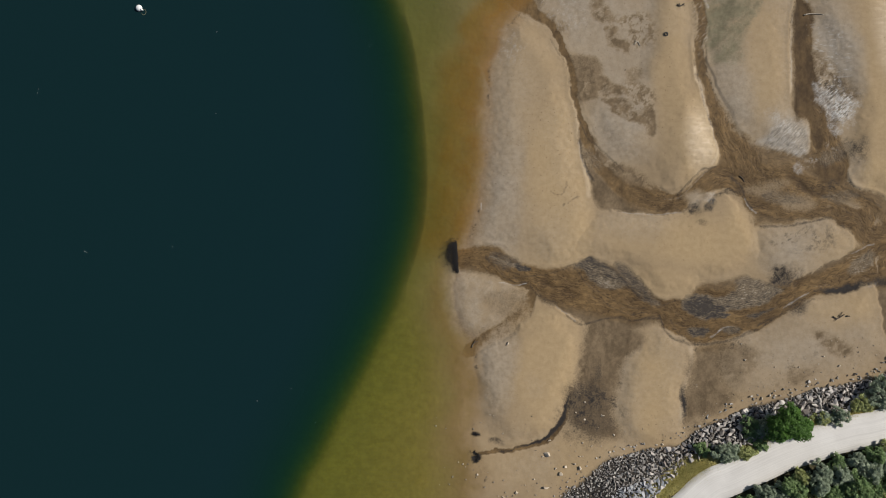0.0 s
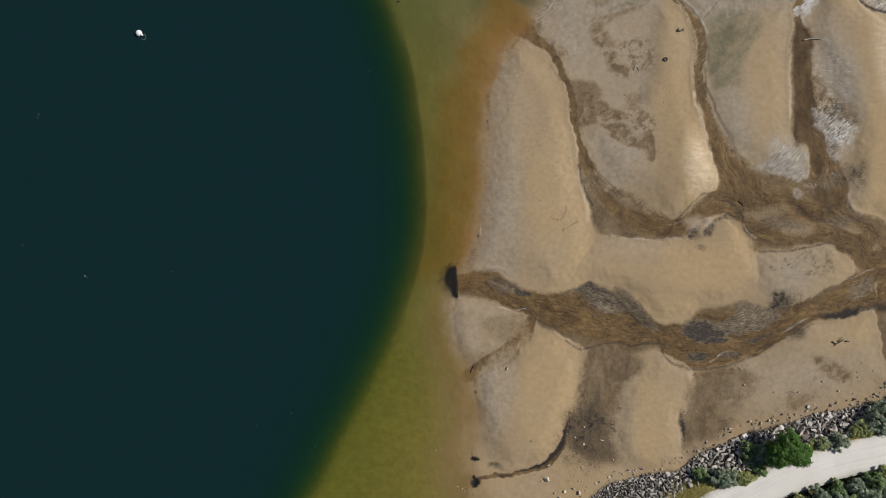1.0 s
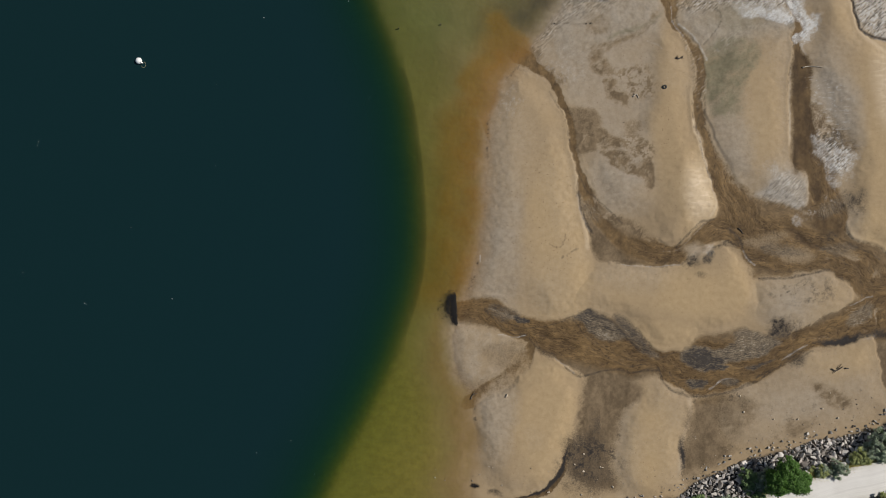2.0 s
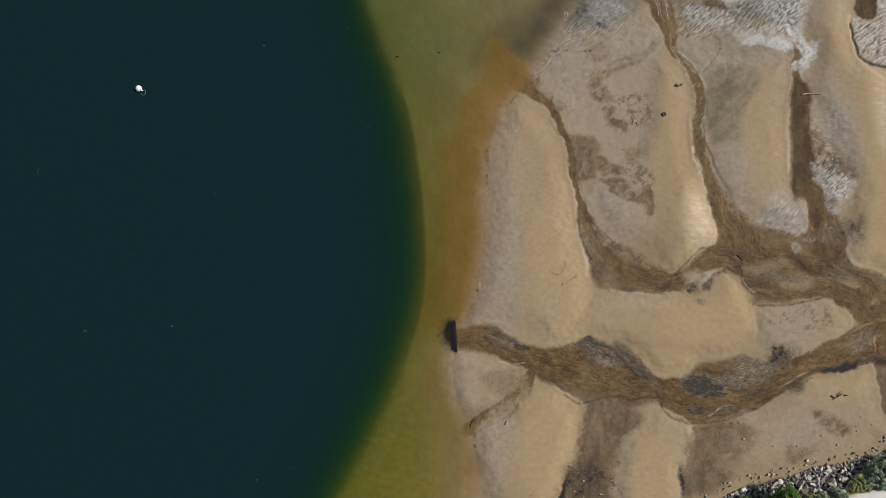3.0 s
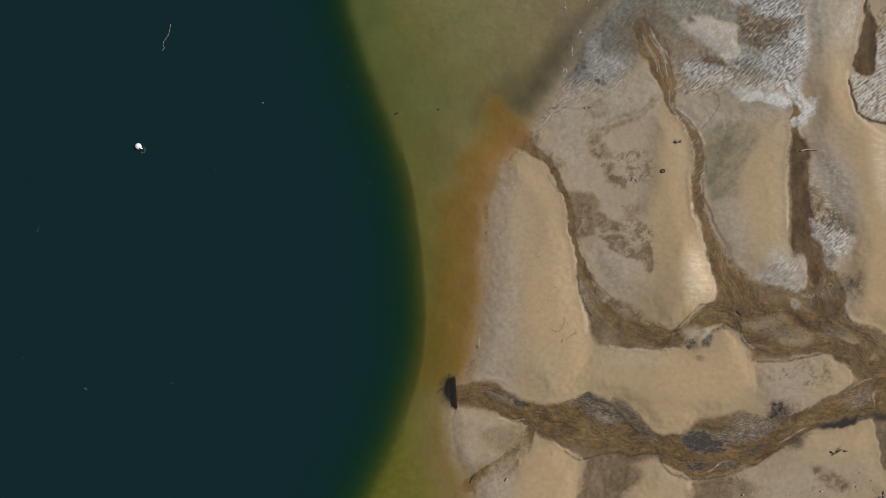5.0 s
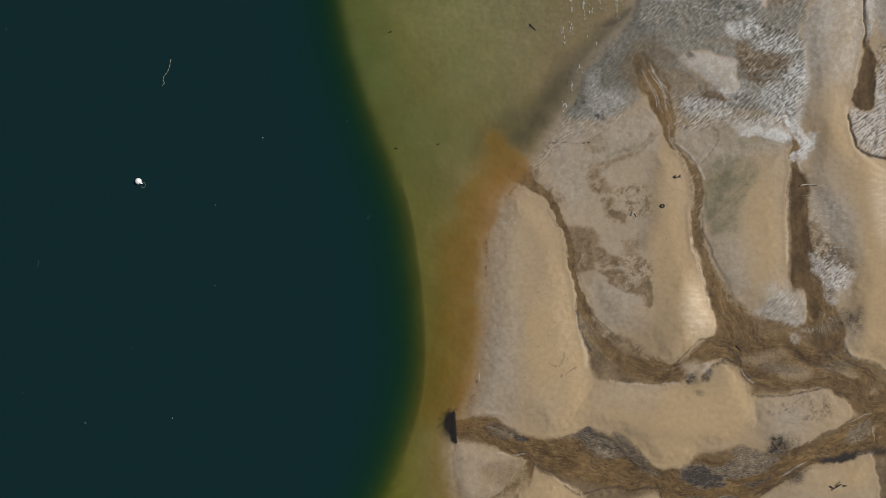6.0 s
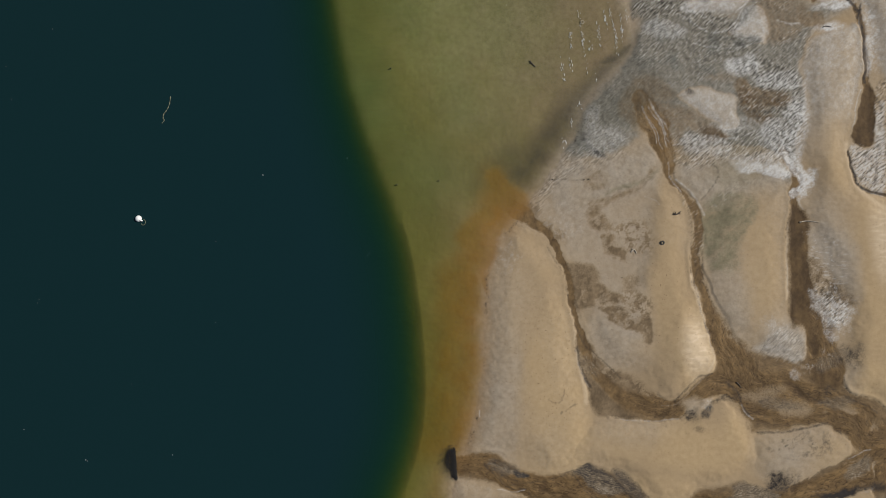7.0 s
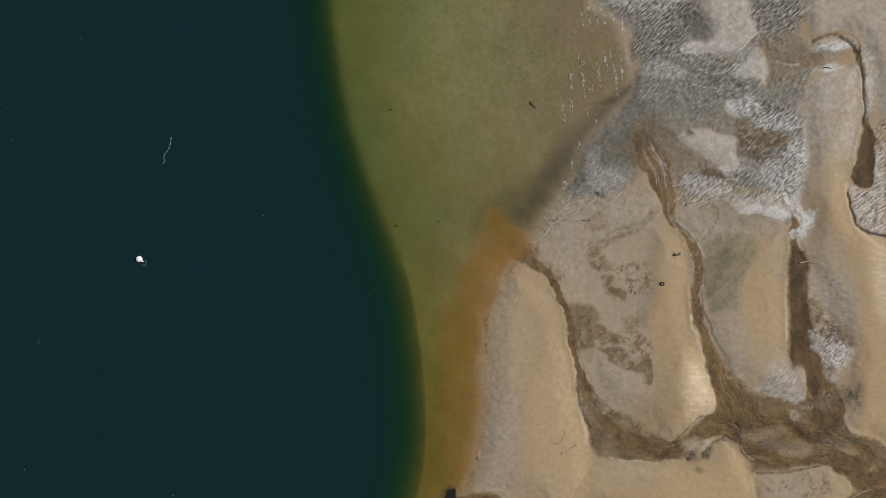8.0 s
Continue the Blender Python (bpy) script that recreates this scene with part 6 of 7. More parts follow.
for _ in range(5200):
    k = rng.uniform(0, len(toe) - 1.001)
    i = int(k)
    p = toe[i] + (toe[i + 1] - toe[i]) * (k - i)
    d = (toe[i + 1] - toe[i]) / np.linalg.norm(toe[i + 1] - toe[i])
    wide = 6.8 - 2.6 * min(max((p[0] - 28) / 14, 0), 1)
    x, y = p + np.array([d[1], -d[0]]) * wide * rng.uniform(0.0, 1.0)
    s = rng.uniform(0.22, 0.5)
    if abs(sample(road_d, x, y)) > (4.3 if x < 41 else 3.3) and room(x, y, s * 0.5):
        placed.append((x, y, s))
placed.sort(key=lambda a: -a[2])
scree, pale_scree = bmesh.new(), bmesh.new()
for k, (x, y, s) in enumerate(placed):
    m = pose(x, y, sample(height, x, y) + (0.12 + 0.2 * rng.random()) * s, rng.uniform(-40, 40), rng.uniform(-40, 40), rng.uniform(0, 360)) @ Matrix.Diagonal((s, s * rng.uniform(0.7, 1.1), s * rng.uniform(0.8, 1.25), 1))
    crest = sample(toe_d, x, y) > 4.0 and 12 < x < 40
    me = (PALE_STONES if crest and k % 5 else STONES)[k % 12]
    if k < 300:
        ob = new("stone", me)
        ob.parent, ob.matrix_basis = riprap, m
    else:
        heap = pale_scree if me in PALE_STONES else scree
        base = len(heap.verts)
        heap.from_mesh(me)
        heap.verts.ensure_lookup_table()
        for v in heap.verts[base:]:
            v.co = m @ v.co
ob = part("small_stones", pale_scree, PALE_SCREE, riprap, "small pale blue-grey stones")
tagged(ob, kind="stuff")
ob = part("small_stones", scree, SCREE, riprap, "small broken grey stones")
tagged(ob, kind="stuff")


# ---- bushes and trees ----
def bush(name, x, y, across, high, leaves, label, category="bush", count=5200, leaf=0.2, deep=1.0, seed=1, group="", stem=0.0):
    """A crown of many small leaves in clumps, on a short branching stem."""
    rng = np.random.default_rng(seed)
    z0 = sample(height, x, y) - 0.1
    thing = new(name)
    thing.location = (x, y, z0)
    tagged(thing, label, category, group)
    r = across / 2
    bm = bmesh.new()
    tube(bm, [(0, 0, 0), (0.05, 0.03, high * 0.25), (0.02, 0.08, high * 0.55)], [0.05 * high * 0.6 + 0.03, 0.04 * high * 0.6 + 0.02, 0.03])
    clumps = []
    n_clump = max(10, int(count / 42))
    for i in range(n_clump):
        a = rng.uniform(0, 2 * math.pi)
        u = math.sqrt(rng.uniform(0.0, 1.0))
        lobe = 1 + 0.22 * math.sin(3 * a + seed) + 0.14 * math.sin(5 * a + 2.1 * seed)
        px, py = r * u * lobe * math.cos(a) * 0.92, r * u * lobe * math.sin(a) * 0.92 * deep
        dome = math.sqrt(max(0.04, 1 - 0.93 * u * u)) * (0.86 + 0.2 * rng.uniform())
        top = high * (stem + (1 - stem) * dome)
        pz = top if rng.uniform() < 0.72 else (top * rng.uniform(0.25, 0.9) if not stem else high * (stem - (1 - stem) * 0.55 * dome * rng.uniform()))
        clumps.append((px, py, max(pz, 0.2), rng.uniform(0.22, 0.42) * (0.55 + 0.13 * across)))
    for px, py, pz, _ in clumps[::max(1, n_clump // 14)]:
        tube(bm, [(0.02, 0.05, high * 0.3), (px * 0.5, py * 0.5, pz * 0.55 + high * 0.12), (px * 0.95, py * 0.95, pz * 0.95)], [0.05, 0.035, 0.012], 5)
    part("trunk", bm, BARK, thing, "brown branching stem")
    c = np.array(clumps)
    per = max(8, count // n_clump)
    ctr = np.repeat(c[:, :3], per, 0)
    rad = np.repeat(c[:, 3], per)[:, None]
    d = rng.normal(size=ctr.shape)
    d /= np.linalg.norm(d, axis=1)[:, None]
    pos = ctr + d * rad * rng.uniform(0.35, 1.0, (len(ctr), 1)) * np.array([1, 1, 0.75])
    pos[:, 2] = np.maximum(pos[:, 2], 0.05)
    nrm = d * 0.8 + rng.normal(size=d.shape) * 0.45 + np.array([0, 0, 0.55])
    nrm /= np.linalg.norm(nrm, axis=1)[:, None]
    t1 = np.cross(nrm, rng.normal(size=d.shape))
    t1 /= np.linalg.norm(t1, axis=1)[:, None]
    t2 = np.cross(nrm, t1)
    size = leaf * rng.uniform(0.6, 1.3, (len(pos), 1))
    quad = np.stack([pos - t1 * size * 0.75, pos + t2 * size * 0.4, pos + t1 * size * 0.75 + nrm * size * 0.15, pos - t2 * size * 0.4], 1)
    me = bpy.data.meshes.new("crown")
    me.from_pydata(quad.reshape(-1, 3).tolist(), [], np.arange(len(pos) * 4).reshape(-1, 4).tolist())
    me.materials.append(leaves)
    crown = new("crown", me)
    crown.parent = thing
    return thing


bush("tree", *(48.4, -24.86), 6.4, 4.7, LEAF_BRIGHT, "round bright green leafy tree beside the gravel road", "tree", 15000, 0.2, 0.74, 3, stem=0.5)
bush("bush", *(46.13, -25.73), 3.4, 2.4, LEAF_GREY, "grey-green bush at the foot of a tree", count=3600, seed=4)
bush("bush", *(44.06, -25.97), 3.6, 1.5, LEAF_DARK, "dark green bush in the shade of a tree", count=3000, seed=14)
bush("bush", *(54.38, -24.32), 2.6, 0.9, LEAF_GREY, "low grey-green bush on the road verge", count=1600, deep=0.6, seed=15)
bush("bush", *(39.93, -29.18), 4.2, 2.0, LEAF_GREY, "grey-green bush between riprap and road", count=3800, deep=0.6, seed=5)
bush("bush", *(36.92, -29), 2.2, 1.4, LEAF_DARK, "small dark green bush among riprap stones", count=1600, seed=6)
bush("bush", *(42.87, -29.19), 3.0, 1.0, LEAF_OLIVE, "low yellowish green bush on the road verge", count=2200, deep=0.6, seed=7)
bush("bush", *(45.08, -27.98), 2.0, 1.1, LEAF_DARK, "low dark green bush on the road verge", count=1400, seed=17)
bush("bush", *(56.42, -24.03), 2.6, 1.6, LEAF_GREY, "grey-green bush at the top of the riprap", count=2000, seed=8)
bush("bush", *(59.77, -22.42), 3.8, 1.5, LEAF_OLIVE, "olive bush between riprap and road", count=3000, deep=0.6, seed=9)
bush("bush", *(62.46, -21.12), 5.0, 2.6, LEAF_GREY, "dense grey-green bush above the riprap", count=5000, seed=10)
bush("bush", *(54.06, -24.35), 2.8, 0.9, LEAF_OLIVE, "low olive bush on the road verge", count=1600, deep=0.6, seed=12)
bush("bush", *(65.89, -19.91), 5.0, 2.6, LEAF_DARK, "dense dark green bush above the riprap", count=4000, seed=18)
wood = [(42.86, -36.38, 3), (45.47, -34.84, 3), (48.17, -33.63, 2.6), (50.53, -32.66, 2.6), (53.23, -31.61, 2.6), (55.92, -30.81, 2.6), (58.37, -30.17, 2.6), (60.82, -29.44, 2.6), (63.02, -28.72, 2.8), (65.88, -27.83, 3), (45.06, -37.78, 4.5), (47.51, -35.59, 4.2), (49.55, -34.29, 3.6), (51.59, -36.59, 5), (52.82, -33.33, 3.8), (55.1, -34.81, 4.6), (56.08, -32.12, 3.6), (58.12, -33.76, 4.4), (57.71, -37.03, 5), (60.17, -31.32, 4), (61.39, -34.02, 4.8), (62.78, -30.11, 3.8), (64.24, -32.56, 5), (62.2, -37.05, 5.2), (65.88, -29.3, 4.4), (67.51, -34.21, 5), (43.83, -39.41, 4.5), (49.54, -39.85, 5.5)]
shades = (LEAF_DARK, LEAF_GREY, LEAF_DARK, LEAF_OLIVE, LEAF_GREY)
words = ("dark green bush in the thicket below the road", "grey-green bush in the thicket below the road", "dark green bush in the thicket below the road", "olive green bush in the thicket below the road", "grey-green bush in the thicket below the road")
for k, (x, y, a) in enumerate(wood):
    bush("bush", x, y, a, 1.7 + 0.35 * (k * 7 % 5), shades[k % 5], words[k % 5], count=int(1050 * a), leaf=0.2, seed=30 + k, group="thicket beside the road")


def grass(name, line, wide, count, seed, label):
    """Tufts of thin blades along a line."""
    rng = np.random.default_rng(seed)
    verts, faces = [], []
    line = curve(line)
    for _ in range(count):
        k = rng.uniform(0, len(line) - 1.001)
        i = int(k)
        p = line[i] + (line[i + 1] - line[i]) * (k - i) + rng.normal(size=2) * wide * 0.42
        z = sample(height, p[0], p[1])
        h, lean = rng.uniform(0.05, 0.2), rng.normal(size=2) * 0.2
        a = rng.uniform(0, math.pi)
        w = 0.06
        b = len(verts)
        verts += [(p[0] - w * math.cos(a), p[1] - w * math.sin(a), z - 0.03), (p[0] + w * math.cos(a), p[1] + w * math.sin(a), z - 0.03), (p[0] + lean[0], p[1] + lean[1], z + h)]
        faces.append((b, b + 1, b + 2))
    me = bpy.data.meshes.new(name)
    me.from_pydata(verts, [], faces)
    me.materials.append(GRASS)
    return tagged(new(name, me), label, "grass", kind="stuff")


grass("verge_grass", [(26.7, -37.69), (31.6, -34.2), (34.46, -32.42), (37.73, -30.8)], 2.1, 11000, 1, "dry yellow-green grass on the road verge")
grass("verge_grass", [(41.4, -30.17), (43.85, -28.79), (46.3, -27.98)], 0.9, 3000, 2, "dry yellow-green grass on the road verge")
grass("verge_grass", [(52.02, -24.99), (56.09, -24.77), (60.18, -22.91), (65.07, -21.54)], 0.9, 4500, 3, "dry yellow-green grass on the road verge")


# ---- loose stones on the beach ----
LOOSE = [(14.52, -29.95, 1.05), (14.95, -27.95, 0.55), (16.59, -32.79, 0.75), (18.59, -31.13, 0.6), (19.25, -31.88, 0.75), (17.26, -31.71, 0.5), (15.84, -32.03, 0.45), (14.42, -34.61, 0.9), (10.1, -35.5, 0.55), (12.68, -33.6, 0.35), (19.42, -30.14, 0.35), (23.74, -29.58, 0.4), (24.33, -27.08, 0.4), (8.78, -13.55, 0.6), (43.55, -16.12, 0.4), (54.93, -15.59, 0.4), (57.25, -17.1, 0.45), (41.62, -22.59, 0.45), (47.86, -21.46, 0.5), (45.86, -21.78, 0.6), (50.35, -21.47, 0.4), (34.55, -26.63, 0.5), (31.39, -28.45, 0.45), (30.56, -28.53, 0.4), (13.94, -30.28, 0.35), (8.1, -36.24, 0.5), (4.38, -32.89, 0.4), (20.2, -22.33, 0.4), (18.78, -23.82, 0.35), (20.11, -24.82, 0.35), (22.6, -24.25, 0.35), (22.93, -24.25, 0.3), (43.06, -13.79, 0.3), (47.87, -17.14, 0.3), (51.35, -17.15, 0.35), (49.67, -26.87, 0.4)]
rng = random.Random(11)
for k, (x, y, s) in enumerate(LOOSE):
    ob = new("beach_stone", BEACH_STONES[k % 6])
    ob.matrix_basis = pose(x, y, sample(height, x, y) + 0.22 * s, rng.uniform(-12, 12), rng.uniform(-12, 12), rng.uniform(0, 360)) @ Matrix.Scale(s, 4)
    tagged(ob, "buff angular stone lying on the sandy beach" if s > 0.5 else "small buff stone lying on the sand", "stone", "loose stones on the beach")


def pebbles(name, count, place, size, label, material, seed):
    """Small stones strewn where place() says."""
    rng = random.Random(seed)
    bm = bmesh.new()
    while count:
        spot_at = place(rng)
        if spot_at is None:
            continue
        x, y = spot_at
        s = size * rng.uniform(0.5, 1.4)
        base = len(bm.verts)
        bm.from_mesh(BEACH_STONES[count % 6])
        bm.verts.ensure_lookup_table()
        m = pose(x, y, sample(height, x, y) + 0.1 * s, 0, 0, rng.uniform(0, 360)) @ Matrix.Scale(s, 4)
        for v in bm.verts[base:]:
            v.co = m @ v.co
        count -= 1
    return tagged(new(name, mesh_from(bm, name, material)), label, "pebbles", kind="stuff")


def by_toe(rng):
    k = rng.randrange(len(toe) - 1)
    d = toe[k + 1] - toe[k]
    d = d / np.linalg.norm(d)
    off = -abs(rng.gauss(0, 3.2)) - 0.1
    return toe[k] + np.array([d[1], -d[0]]) * off + d * rng.uniform(0, 2)


def by_shore(rng):
    x, y = rng.uniform(-2, 22), rng.uniform(-38, -24)
    return (x, y) if rng.random() < 0.25 + 0.5 * (y < -31) else None


PEBBLE = plain("brown_and_buff_pebbles", (0.10, 0.08, 0.06), (0.48, 0.40, 0.30), 2.0, 0.85, 0.3, 0.02, per_island=0.8)
pebbles("pebbles", 95, by_toe, 0.2, "scattered brown and buff pebbles below the riprap", PEBBLE, 3)
pebbles("pebbles", 90, by_shore, 0.26, "scattered pebbles at the water's edge", PEBBLE, 4)


# ---- tyres ----
def tyre(x, y, z, tilt, material, label):
    thing = new("tyre")
    thing.matrix_basis = pose(x, y, z, tilt, 4, 30)
    tagged(thing, label, "tyre")
    for name, big, wide, mid, hi in (("tread", 0.235, 0.08, 0.085, 0.085), ("sidewall", 0.185, 0.045, 0.095, 0.06)):
        bm = bmesh.new()
        n, m = 40, 10
        ring = []
        for i in range(n):
            a = 2 * math.pi * i / n
            bump = 0.012 if name == "tread" and i % 2 else 0.0
            ring.append([])
            for j in range(m):
                b = 2 * math.pi * j / m
                rr = big + (wide + (bump if math.cos(b) > 0.5 else 0)) * math.cos(b)
                ring[-1].append(bm.verts.new((rr * math.cos(a), rr * math.sin(a), mid + hi * math.sin(b))))
        for i in range(n):
            for j in range(m):
                bm.faces.new((ring[i][j], ring[(i + 1) % n][j], ring[(i + 1) % n][(j + 1) % m], ring[i][(j + 1) % m]))
        part(name, bm, material, thing, shade=True)
    return thing


x, y = (32.09, 31.43)
tyre(x, y, sample(height, x, y) - 0.02, 5, RUBBER, "old black tyre half sunk in the sand bank")
x, y = (20.77, 64.01)
tyre(x, y, -0.10, 3, SILTED_RUBBER, "silt-covered tyre standing just out of the shallow water")

# ---- buoy with its rope ----
x, y = (-44.81, 35.71)
buoy = new("buoy")
buoy.location = (x, y, 0)
tagged(buoy, "white round mooring buoy afloat on the lake", "buoy")
bm = bmesh.new()
bmesh.ops.create_uvsphere(bm, u_segments=24, v_segments=14, radius=0.47)
for v in bm.verts:
    v.co.z = v.co.z * 0.86 + 0.16
part("float", bm, BUOY_WHITE, buoy, shade=True)
bm = bmesh.new()
tube(bm, [(0.30, -0.22, 0.42), (0.46, -0.30, 0.34), (0.62, -0.34, 0.18)], [0.10, 0.13, 0.08], 8)
part("mooring_eye", bm, BUOY_WHITE, buoy, "white mooring eye", True)
bm = bmesh.new()
loop = [(0.6 + 0.35 * math.cos(a) * (1 + 0.3 * a / 5), -0.55 + 0.42 * math.sin(a), 0.01) for a in [1.4 - 0.35 * i for i in range(13)]]
tube(bm, loop, [0.035] * 13, 5)
part("rope", bm, ROPE, buoy, "loop of slack rope on the water", True)

# ---- line of weed afloat ----
pts = curve([(-39.95, 53.65), (-40.13, 52.57), (-40.47, 51.74), (-40.98, 51.08), (-41.07, 50.42), (-40.9, 50.17), (-41.24, 49.75)], False, 5)
bm = bmesh.new()
tube(bm, [(p[0], p[1], 0.005) for p in pts], [0.05 + 0.03 * math.sin(i * 1.7) for i in range(len(pts))], 5)
tagged(new("rope", mesh_from(bm, "rope", ROPE)), "long frayed rope trailing on the lake surface", "rope")


# ---- driftwood ----
def branch(points, radius, material, label, twigs=(), name="driftwood"):
    thing = new(name)
    x0, y0 = points[0][:2]
    z0 = sample(height, x0, y0)
    thing.location = (x0, y0, z0)
    tagged(thing, label, "driftwood")
    bm = bmesh.new()
    pts = [(x - x0, y - y0, sample(height, x, y) - z0 + radius * 0.8) for x, y in curve(points, False, 4)]
    tube(bm, pts, [radius * (1 - 0.6 * i / len(pts)) for i in range(len(pts))], 7)
    part("stem", bm, material, thing, shade=True)
    for a, b in twigs:
        bm = bmesh.new()
        za, zb = sample(height, *a) - z0, sample(height, *b) - z0
        tube(bm, [(a[0] - x0, a[1] - y0, za + radius), ((a[0] + b[0]) / 2 - x0, (a[1] + b[1]) / 2 - y0 + 0.05, (za + zb) / 2 + radius + 0.1), (b[0] - x0, b[1] - y0, zb + 0.05)], [radius * 0.6, radius * 0.45, radius * 0.2], 6)
        part("twig", bm, material, thing, shade=True)
    return thing


branch([(56.35, -9.87), (57.01, -10.12), (58.01, -9.54)], 0.11, DRIFTWOOD, "dark forked branch lying on a sand bank", [((57.01, -10.12), (56.51, -10.53)), ((57.18, -9.87), (57.85, -9.13))])
branch([(58.34, -9.79), (58.84, -9.8)], 0.12, DRIFTWOOD, "short dark stump of driftwood on the sand")
branch([(3.63, -14.19), (3.88, -13.61), (4.54, -13.28)], 0.1, BARK, "brown log stranded at the water's edge", [((3.88, -13.61), (4.3, -12.95))])
branch([(33.79, 35.66), (34.29, 35.57), (34.88, 35.99)], 0.13, DRIFTWOOD, "knot of dark driftwood on a sand bank", [((34.04, 35.66), (33.96, 35.99)), ((34.54, 35.74), (34.88, 35.57))])
branch([(52.37, 34.24), (53.12, 34.4), (53.95, 34.4), (55.12, 34.22)], 0.09, PALE_WOOD, "long bleached stick lying on wet sand", [((52.79, 34.41), (52.45, 34.08))])
branch([(27.58, 30.13), (28.08, 30.46), (28.41, 29.88)], 0.1, PALE_WOOD, "small pale twisted root on a silt bank", [((27.92, 30.38), (27.67, 30.72))])
branch([(12.98, 58.42), (13.39, 57.92), (13.81, 57.5)], 0.1, DRIFTWOOD, "dark waterlogged branch in the shallows", [((13.31, 58.08), (12.81, 57.92))])
branch([(42.95, 10.76), (43.36, 10.43), (43.61, 9.93)], 0.1, DRIFTWOOD, "dark stick lodged in the stream bed")
branch([(56.07, 62.86), (56.48, 63.02), (57.32, 62.84)], 0.08, DRIFTWOOD, "dark stick at the edge of a sand bank")


# ---- rotting weed heap at the stream's mouth ----
def weed_heap(points, count, seed, label, size=0.1):
    rng = random.Random(seed)
    bm = bmesh.new()
    line = curve(points)
    for _ in range(count):
        k = rng.uniform(0, len(line) - 1.001)
        p = line[int(k)]
        r = p[2] * (0.45 + 0.42 * math.sin(k * 2.1 + seed) * math.sin(k * 0.83 + 2 * seed) + 0.9 * rng.random() ** 4)
        x, y = p[0] - abs(rng.gauss(0, r * 0.85)) + 0.4 * rng.random() * r, p[1] + rng.gauss(0, r * 0.5)
        z = max(sample(height, x, y), -0.05) + rng.uniform(0.0, 0.12)
        a, ln = rng.gauss(0.2, 0.7) + (math.pi if rng.random() < 0.5 else 0), size * rng.uniform(0.8, 2.6)
        dx, dy = math.cos(a) * ln, math.sin(a) * ln
        tube(bm, [(x - dx, y - dy, z), (x, y, z + rng.uniform(0, 0.06)), (x + dx, y + dy, z - 0.02)], [0.012, size * 0.22, 0.012], 4)
    return tagged(new("weed_heap", mesh_from(bm, "weed_heap", WEED)), label, "debris", kind="stuff")


weed_heap([(1.3, 1.0, 0.75), (1.4, -0.49, 0.62), (1.45, -1.73, 0.7), (1.62, -3.2, 0.36)], 1700, 1, "heap of black rotting weed and sticks at the stream mouth")
weed_heap([(0.6, 0.7, 0.7), (0.4, -0.48, 0.7), (0.5, -1.9, 0.6)], 190, 2, "thin raft of dark weed in the shallows")
weed_heap([(3.98, -29.56, 0.4), (4.64, -30.23, 0.35), (4.22, -31.06, 0.3)], 120, 3, "clump of black weed at the water's edge")
weed_heap([(3.82, -26.82, 0.3), (4.82, -27.07, 0.2)], 45, 5, "small clump of black weed on wet sand")

# ---- old fence line under the shallows ----
for k, (x, y) in enumerate([(-6.76, 40.36), (-0.58, 40.89), (16.17, 40.91), (20.75, 40.78), (21.42, 40.86), (-7.51, 57.52)]):
    post = new("fence_post")
    z = sample(height, x, y)
    post.location = (x, y, z)
    tagged(post, "dark stump of an old fence post in the shallows" if z < 0 else "dark stump of an old fence post in the silt", "post", "old fence posts")
    bm = bmesh.new()
    tube(bm, [(0, 0, -0.3), (0.01, 0.0, 0.1), (0.04, 0.02, max(0.16, -z + 0.05))], [0.10, 0.09, 0.07], 8)
    part("stump", bm, DRIFTWOOD, post)

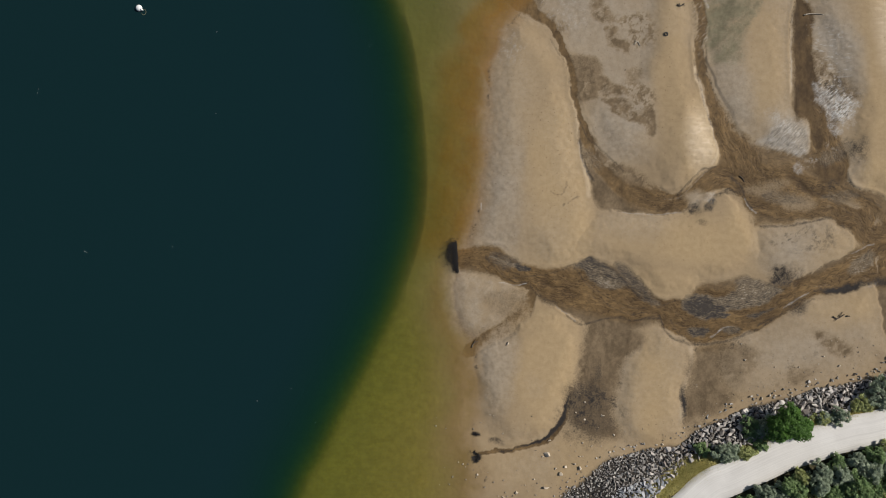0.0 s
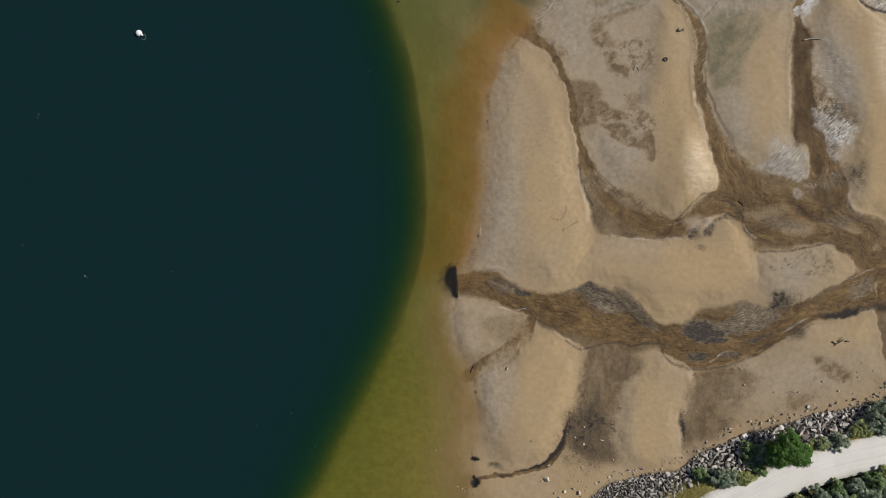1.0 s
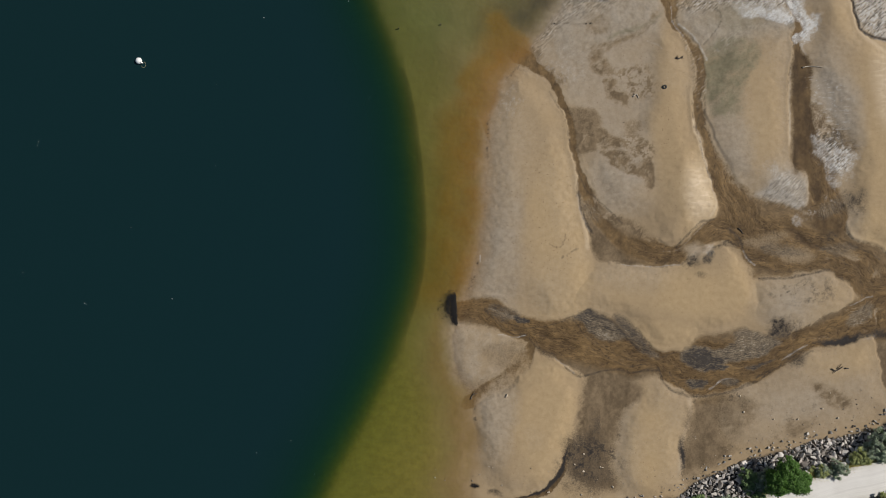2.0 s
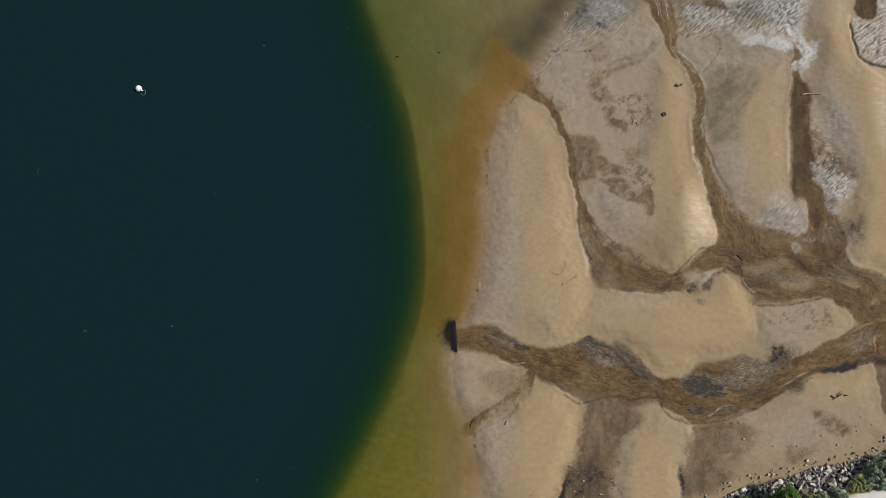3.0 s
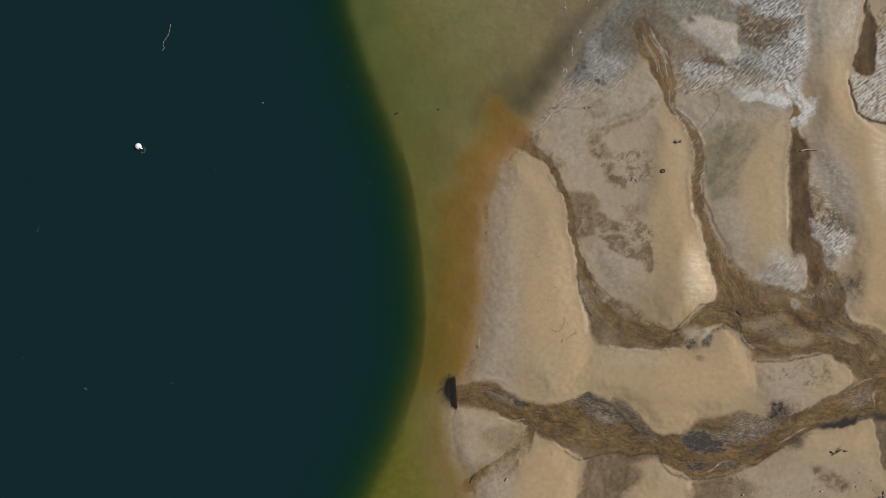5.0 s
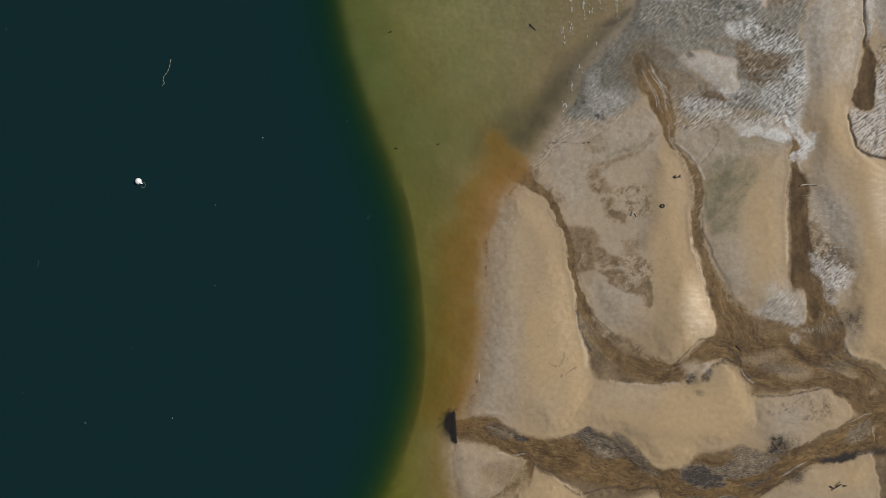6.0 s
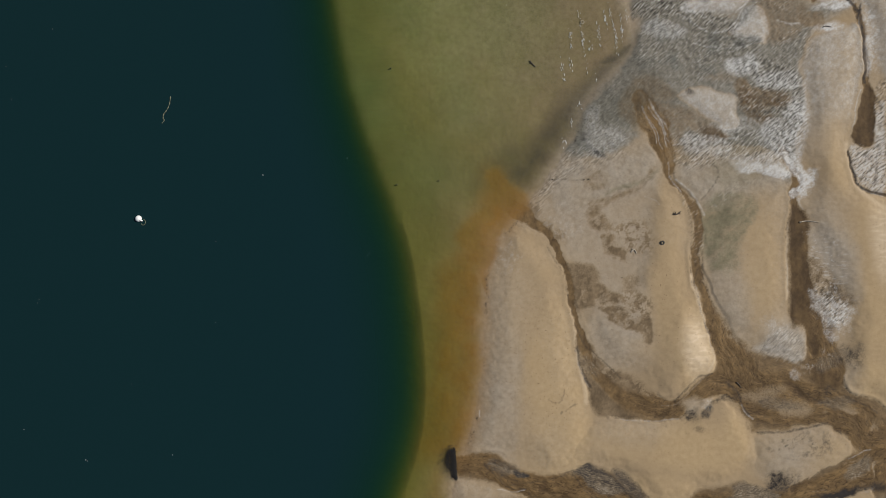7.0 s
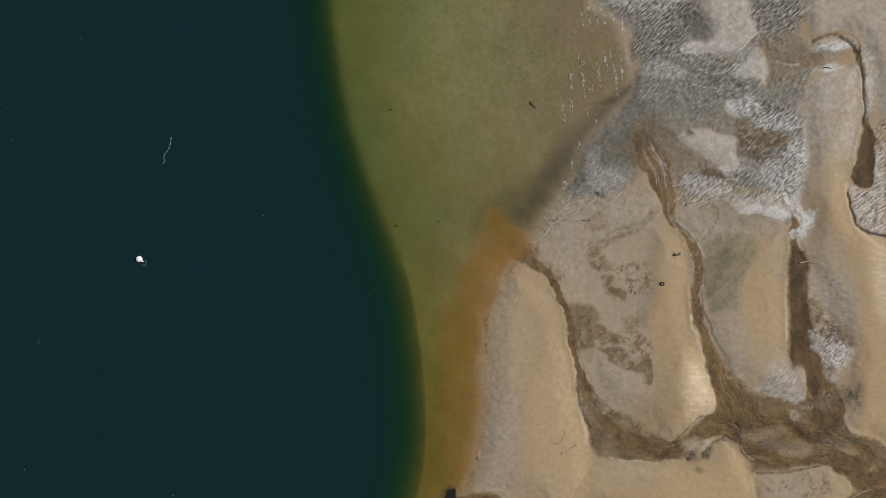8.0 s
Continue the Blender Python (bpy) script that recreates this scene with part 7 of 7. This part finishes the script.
# ---- flecks of foam on the lake ----
bm = bmesh.new()
rng = random.Random(2)
flecks = [(-53.08, 0.17, 0.14), (-52.83, 0.01, 0.1), (-40.23, 0.78, 0.12), (-27.94, -21.93, 0.11), (-62.15, 4.77, 0.1), (-33.73, 20.29, 0.1), (-11.16, 29.95, 0.1), (-22.87, -20.13, 0.1), (-19.41, -25.13, 0.1), (-59.69, 23.96, 0.1), (-46.21, 11.32, 0.07), (-26.49, 41.96, 0.16), (-17.35, 73.25, 0.1), (-53.03, 68.33, 0.11), (-56.03, 68.19, 0.08), (-57.16, 63.71, 0.09), (-63.36, 53.45, 0.08), (-33.51, 32.19, 0.08), (-59.86, 23.42, 0.08), (-14.05, 44.34, 0.1), (-10.85, 30.31, 0.07), (5.77, 71.54, 0.1), (9.56, 66.6, 0.12), (-64.13, 58.28, 0.07)]
for x, y, r in flecks:
    bmesh.ops.create_icosphere(bm, subdivisions=1, radius=r * 0.7, matrix=pose(x, y, 0.004, 0, 0, rng.uniform(0, 360)) @ Matrix.Diagonal((1.0, rng.uniform(0.5, 0.9), 0.25, 1)))
tagged(new("foam_flecks", mesh_from(bm, "foam_flecks", FOAM_GLINT, True)), "small white flecks of foam afloat on dark water", "foam", kind="stuff")

# ---- sun glints on the northern shallows, made as white flecks ----
bm = bmesh.new()
tracks = [(20.75, 70.82, 14), (20.75, 61.68, 60), (21.83, 70.81, 22), (22.83, 70.81, 24), (23.91, 70.8, 16), (19.01, 61.69, 26), (18.97, 57.95, 20), (23.18, 62.49, 30), (24.19, 64.14, 20), (25.32, 70.37, 14), (25.51, 62.47, 36), (25.82, 59.97, 12), (26.73, 69.52, 14), (26.51, 62.87, 30), (27.36, 64.53, 14), (27.55, 68.27, 26), (28.03, 66.19, 16), (17.72, 57.54, 14), (20.18, 52.11, 14), (19.07, 49.21, 12), (18.04, 46.3, 12), (21.91, 60.42, 12), (24.86, 65.38, 16), (22.79, 55.83, 10), (18.12, 55.71, 8)]
for x, y, tall in tracks:
    for _ in range(int(tall * 0.65)):
        yy = y + rng.gauss(0, tall / 26)
        xx = x + rng.gauss(0, 0.14) - 0.14 * (yy - y)
        if sample(height, xx, yy) < -0.003:
            r = rng.uniform(0.035, 0.085)
            bmesh.ops.create_icosphere(bm, subdivisions=1, radius=r, matrix=pose(xx, yy, 0.003, 0, 0, rng.uniform(-25, 25)) @ Matrix.Diagonal((0.75, rng.uniform(0.9, 4.6), 0.12, 1)))
tagged(new("glint_lines", mesh_from(bm, "glint_lines", FOAM_GLINT, True)), "white flecks standing for sun glints on shallow brown water", "foam", kind="stuff")
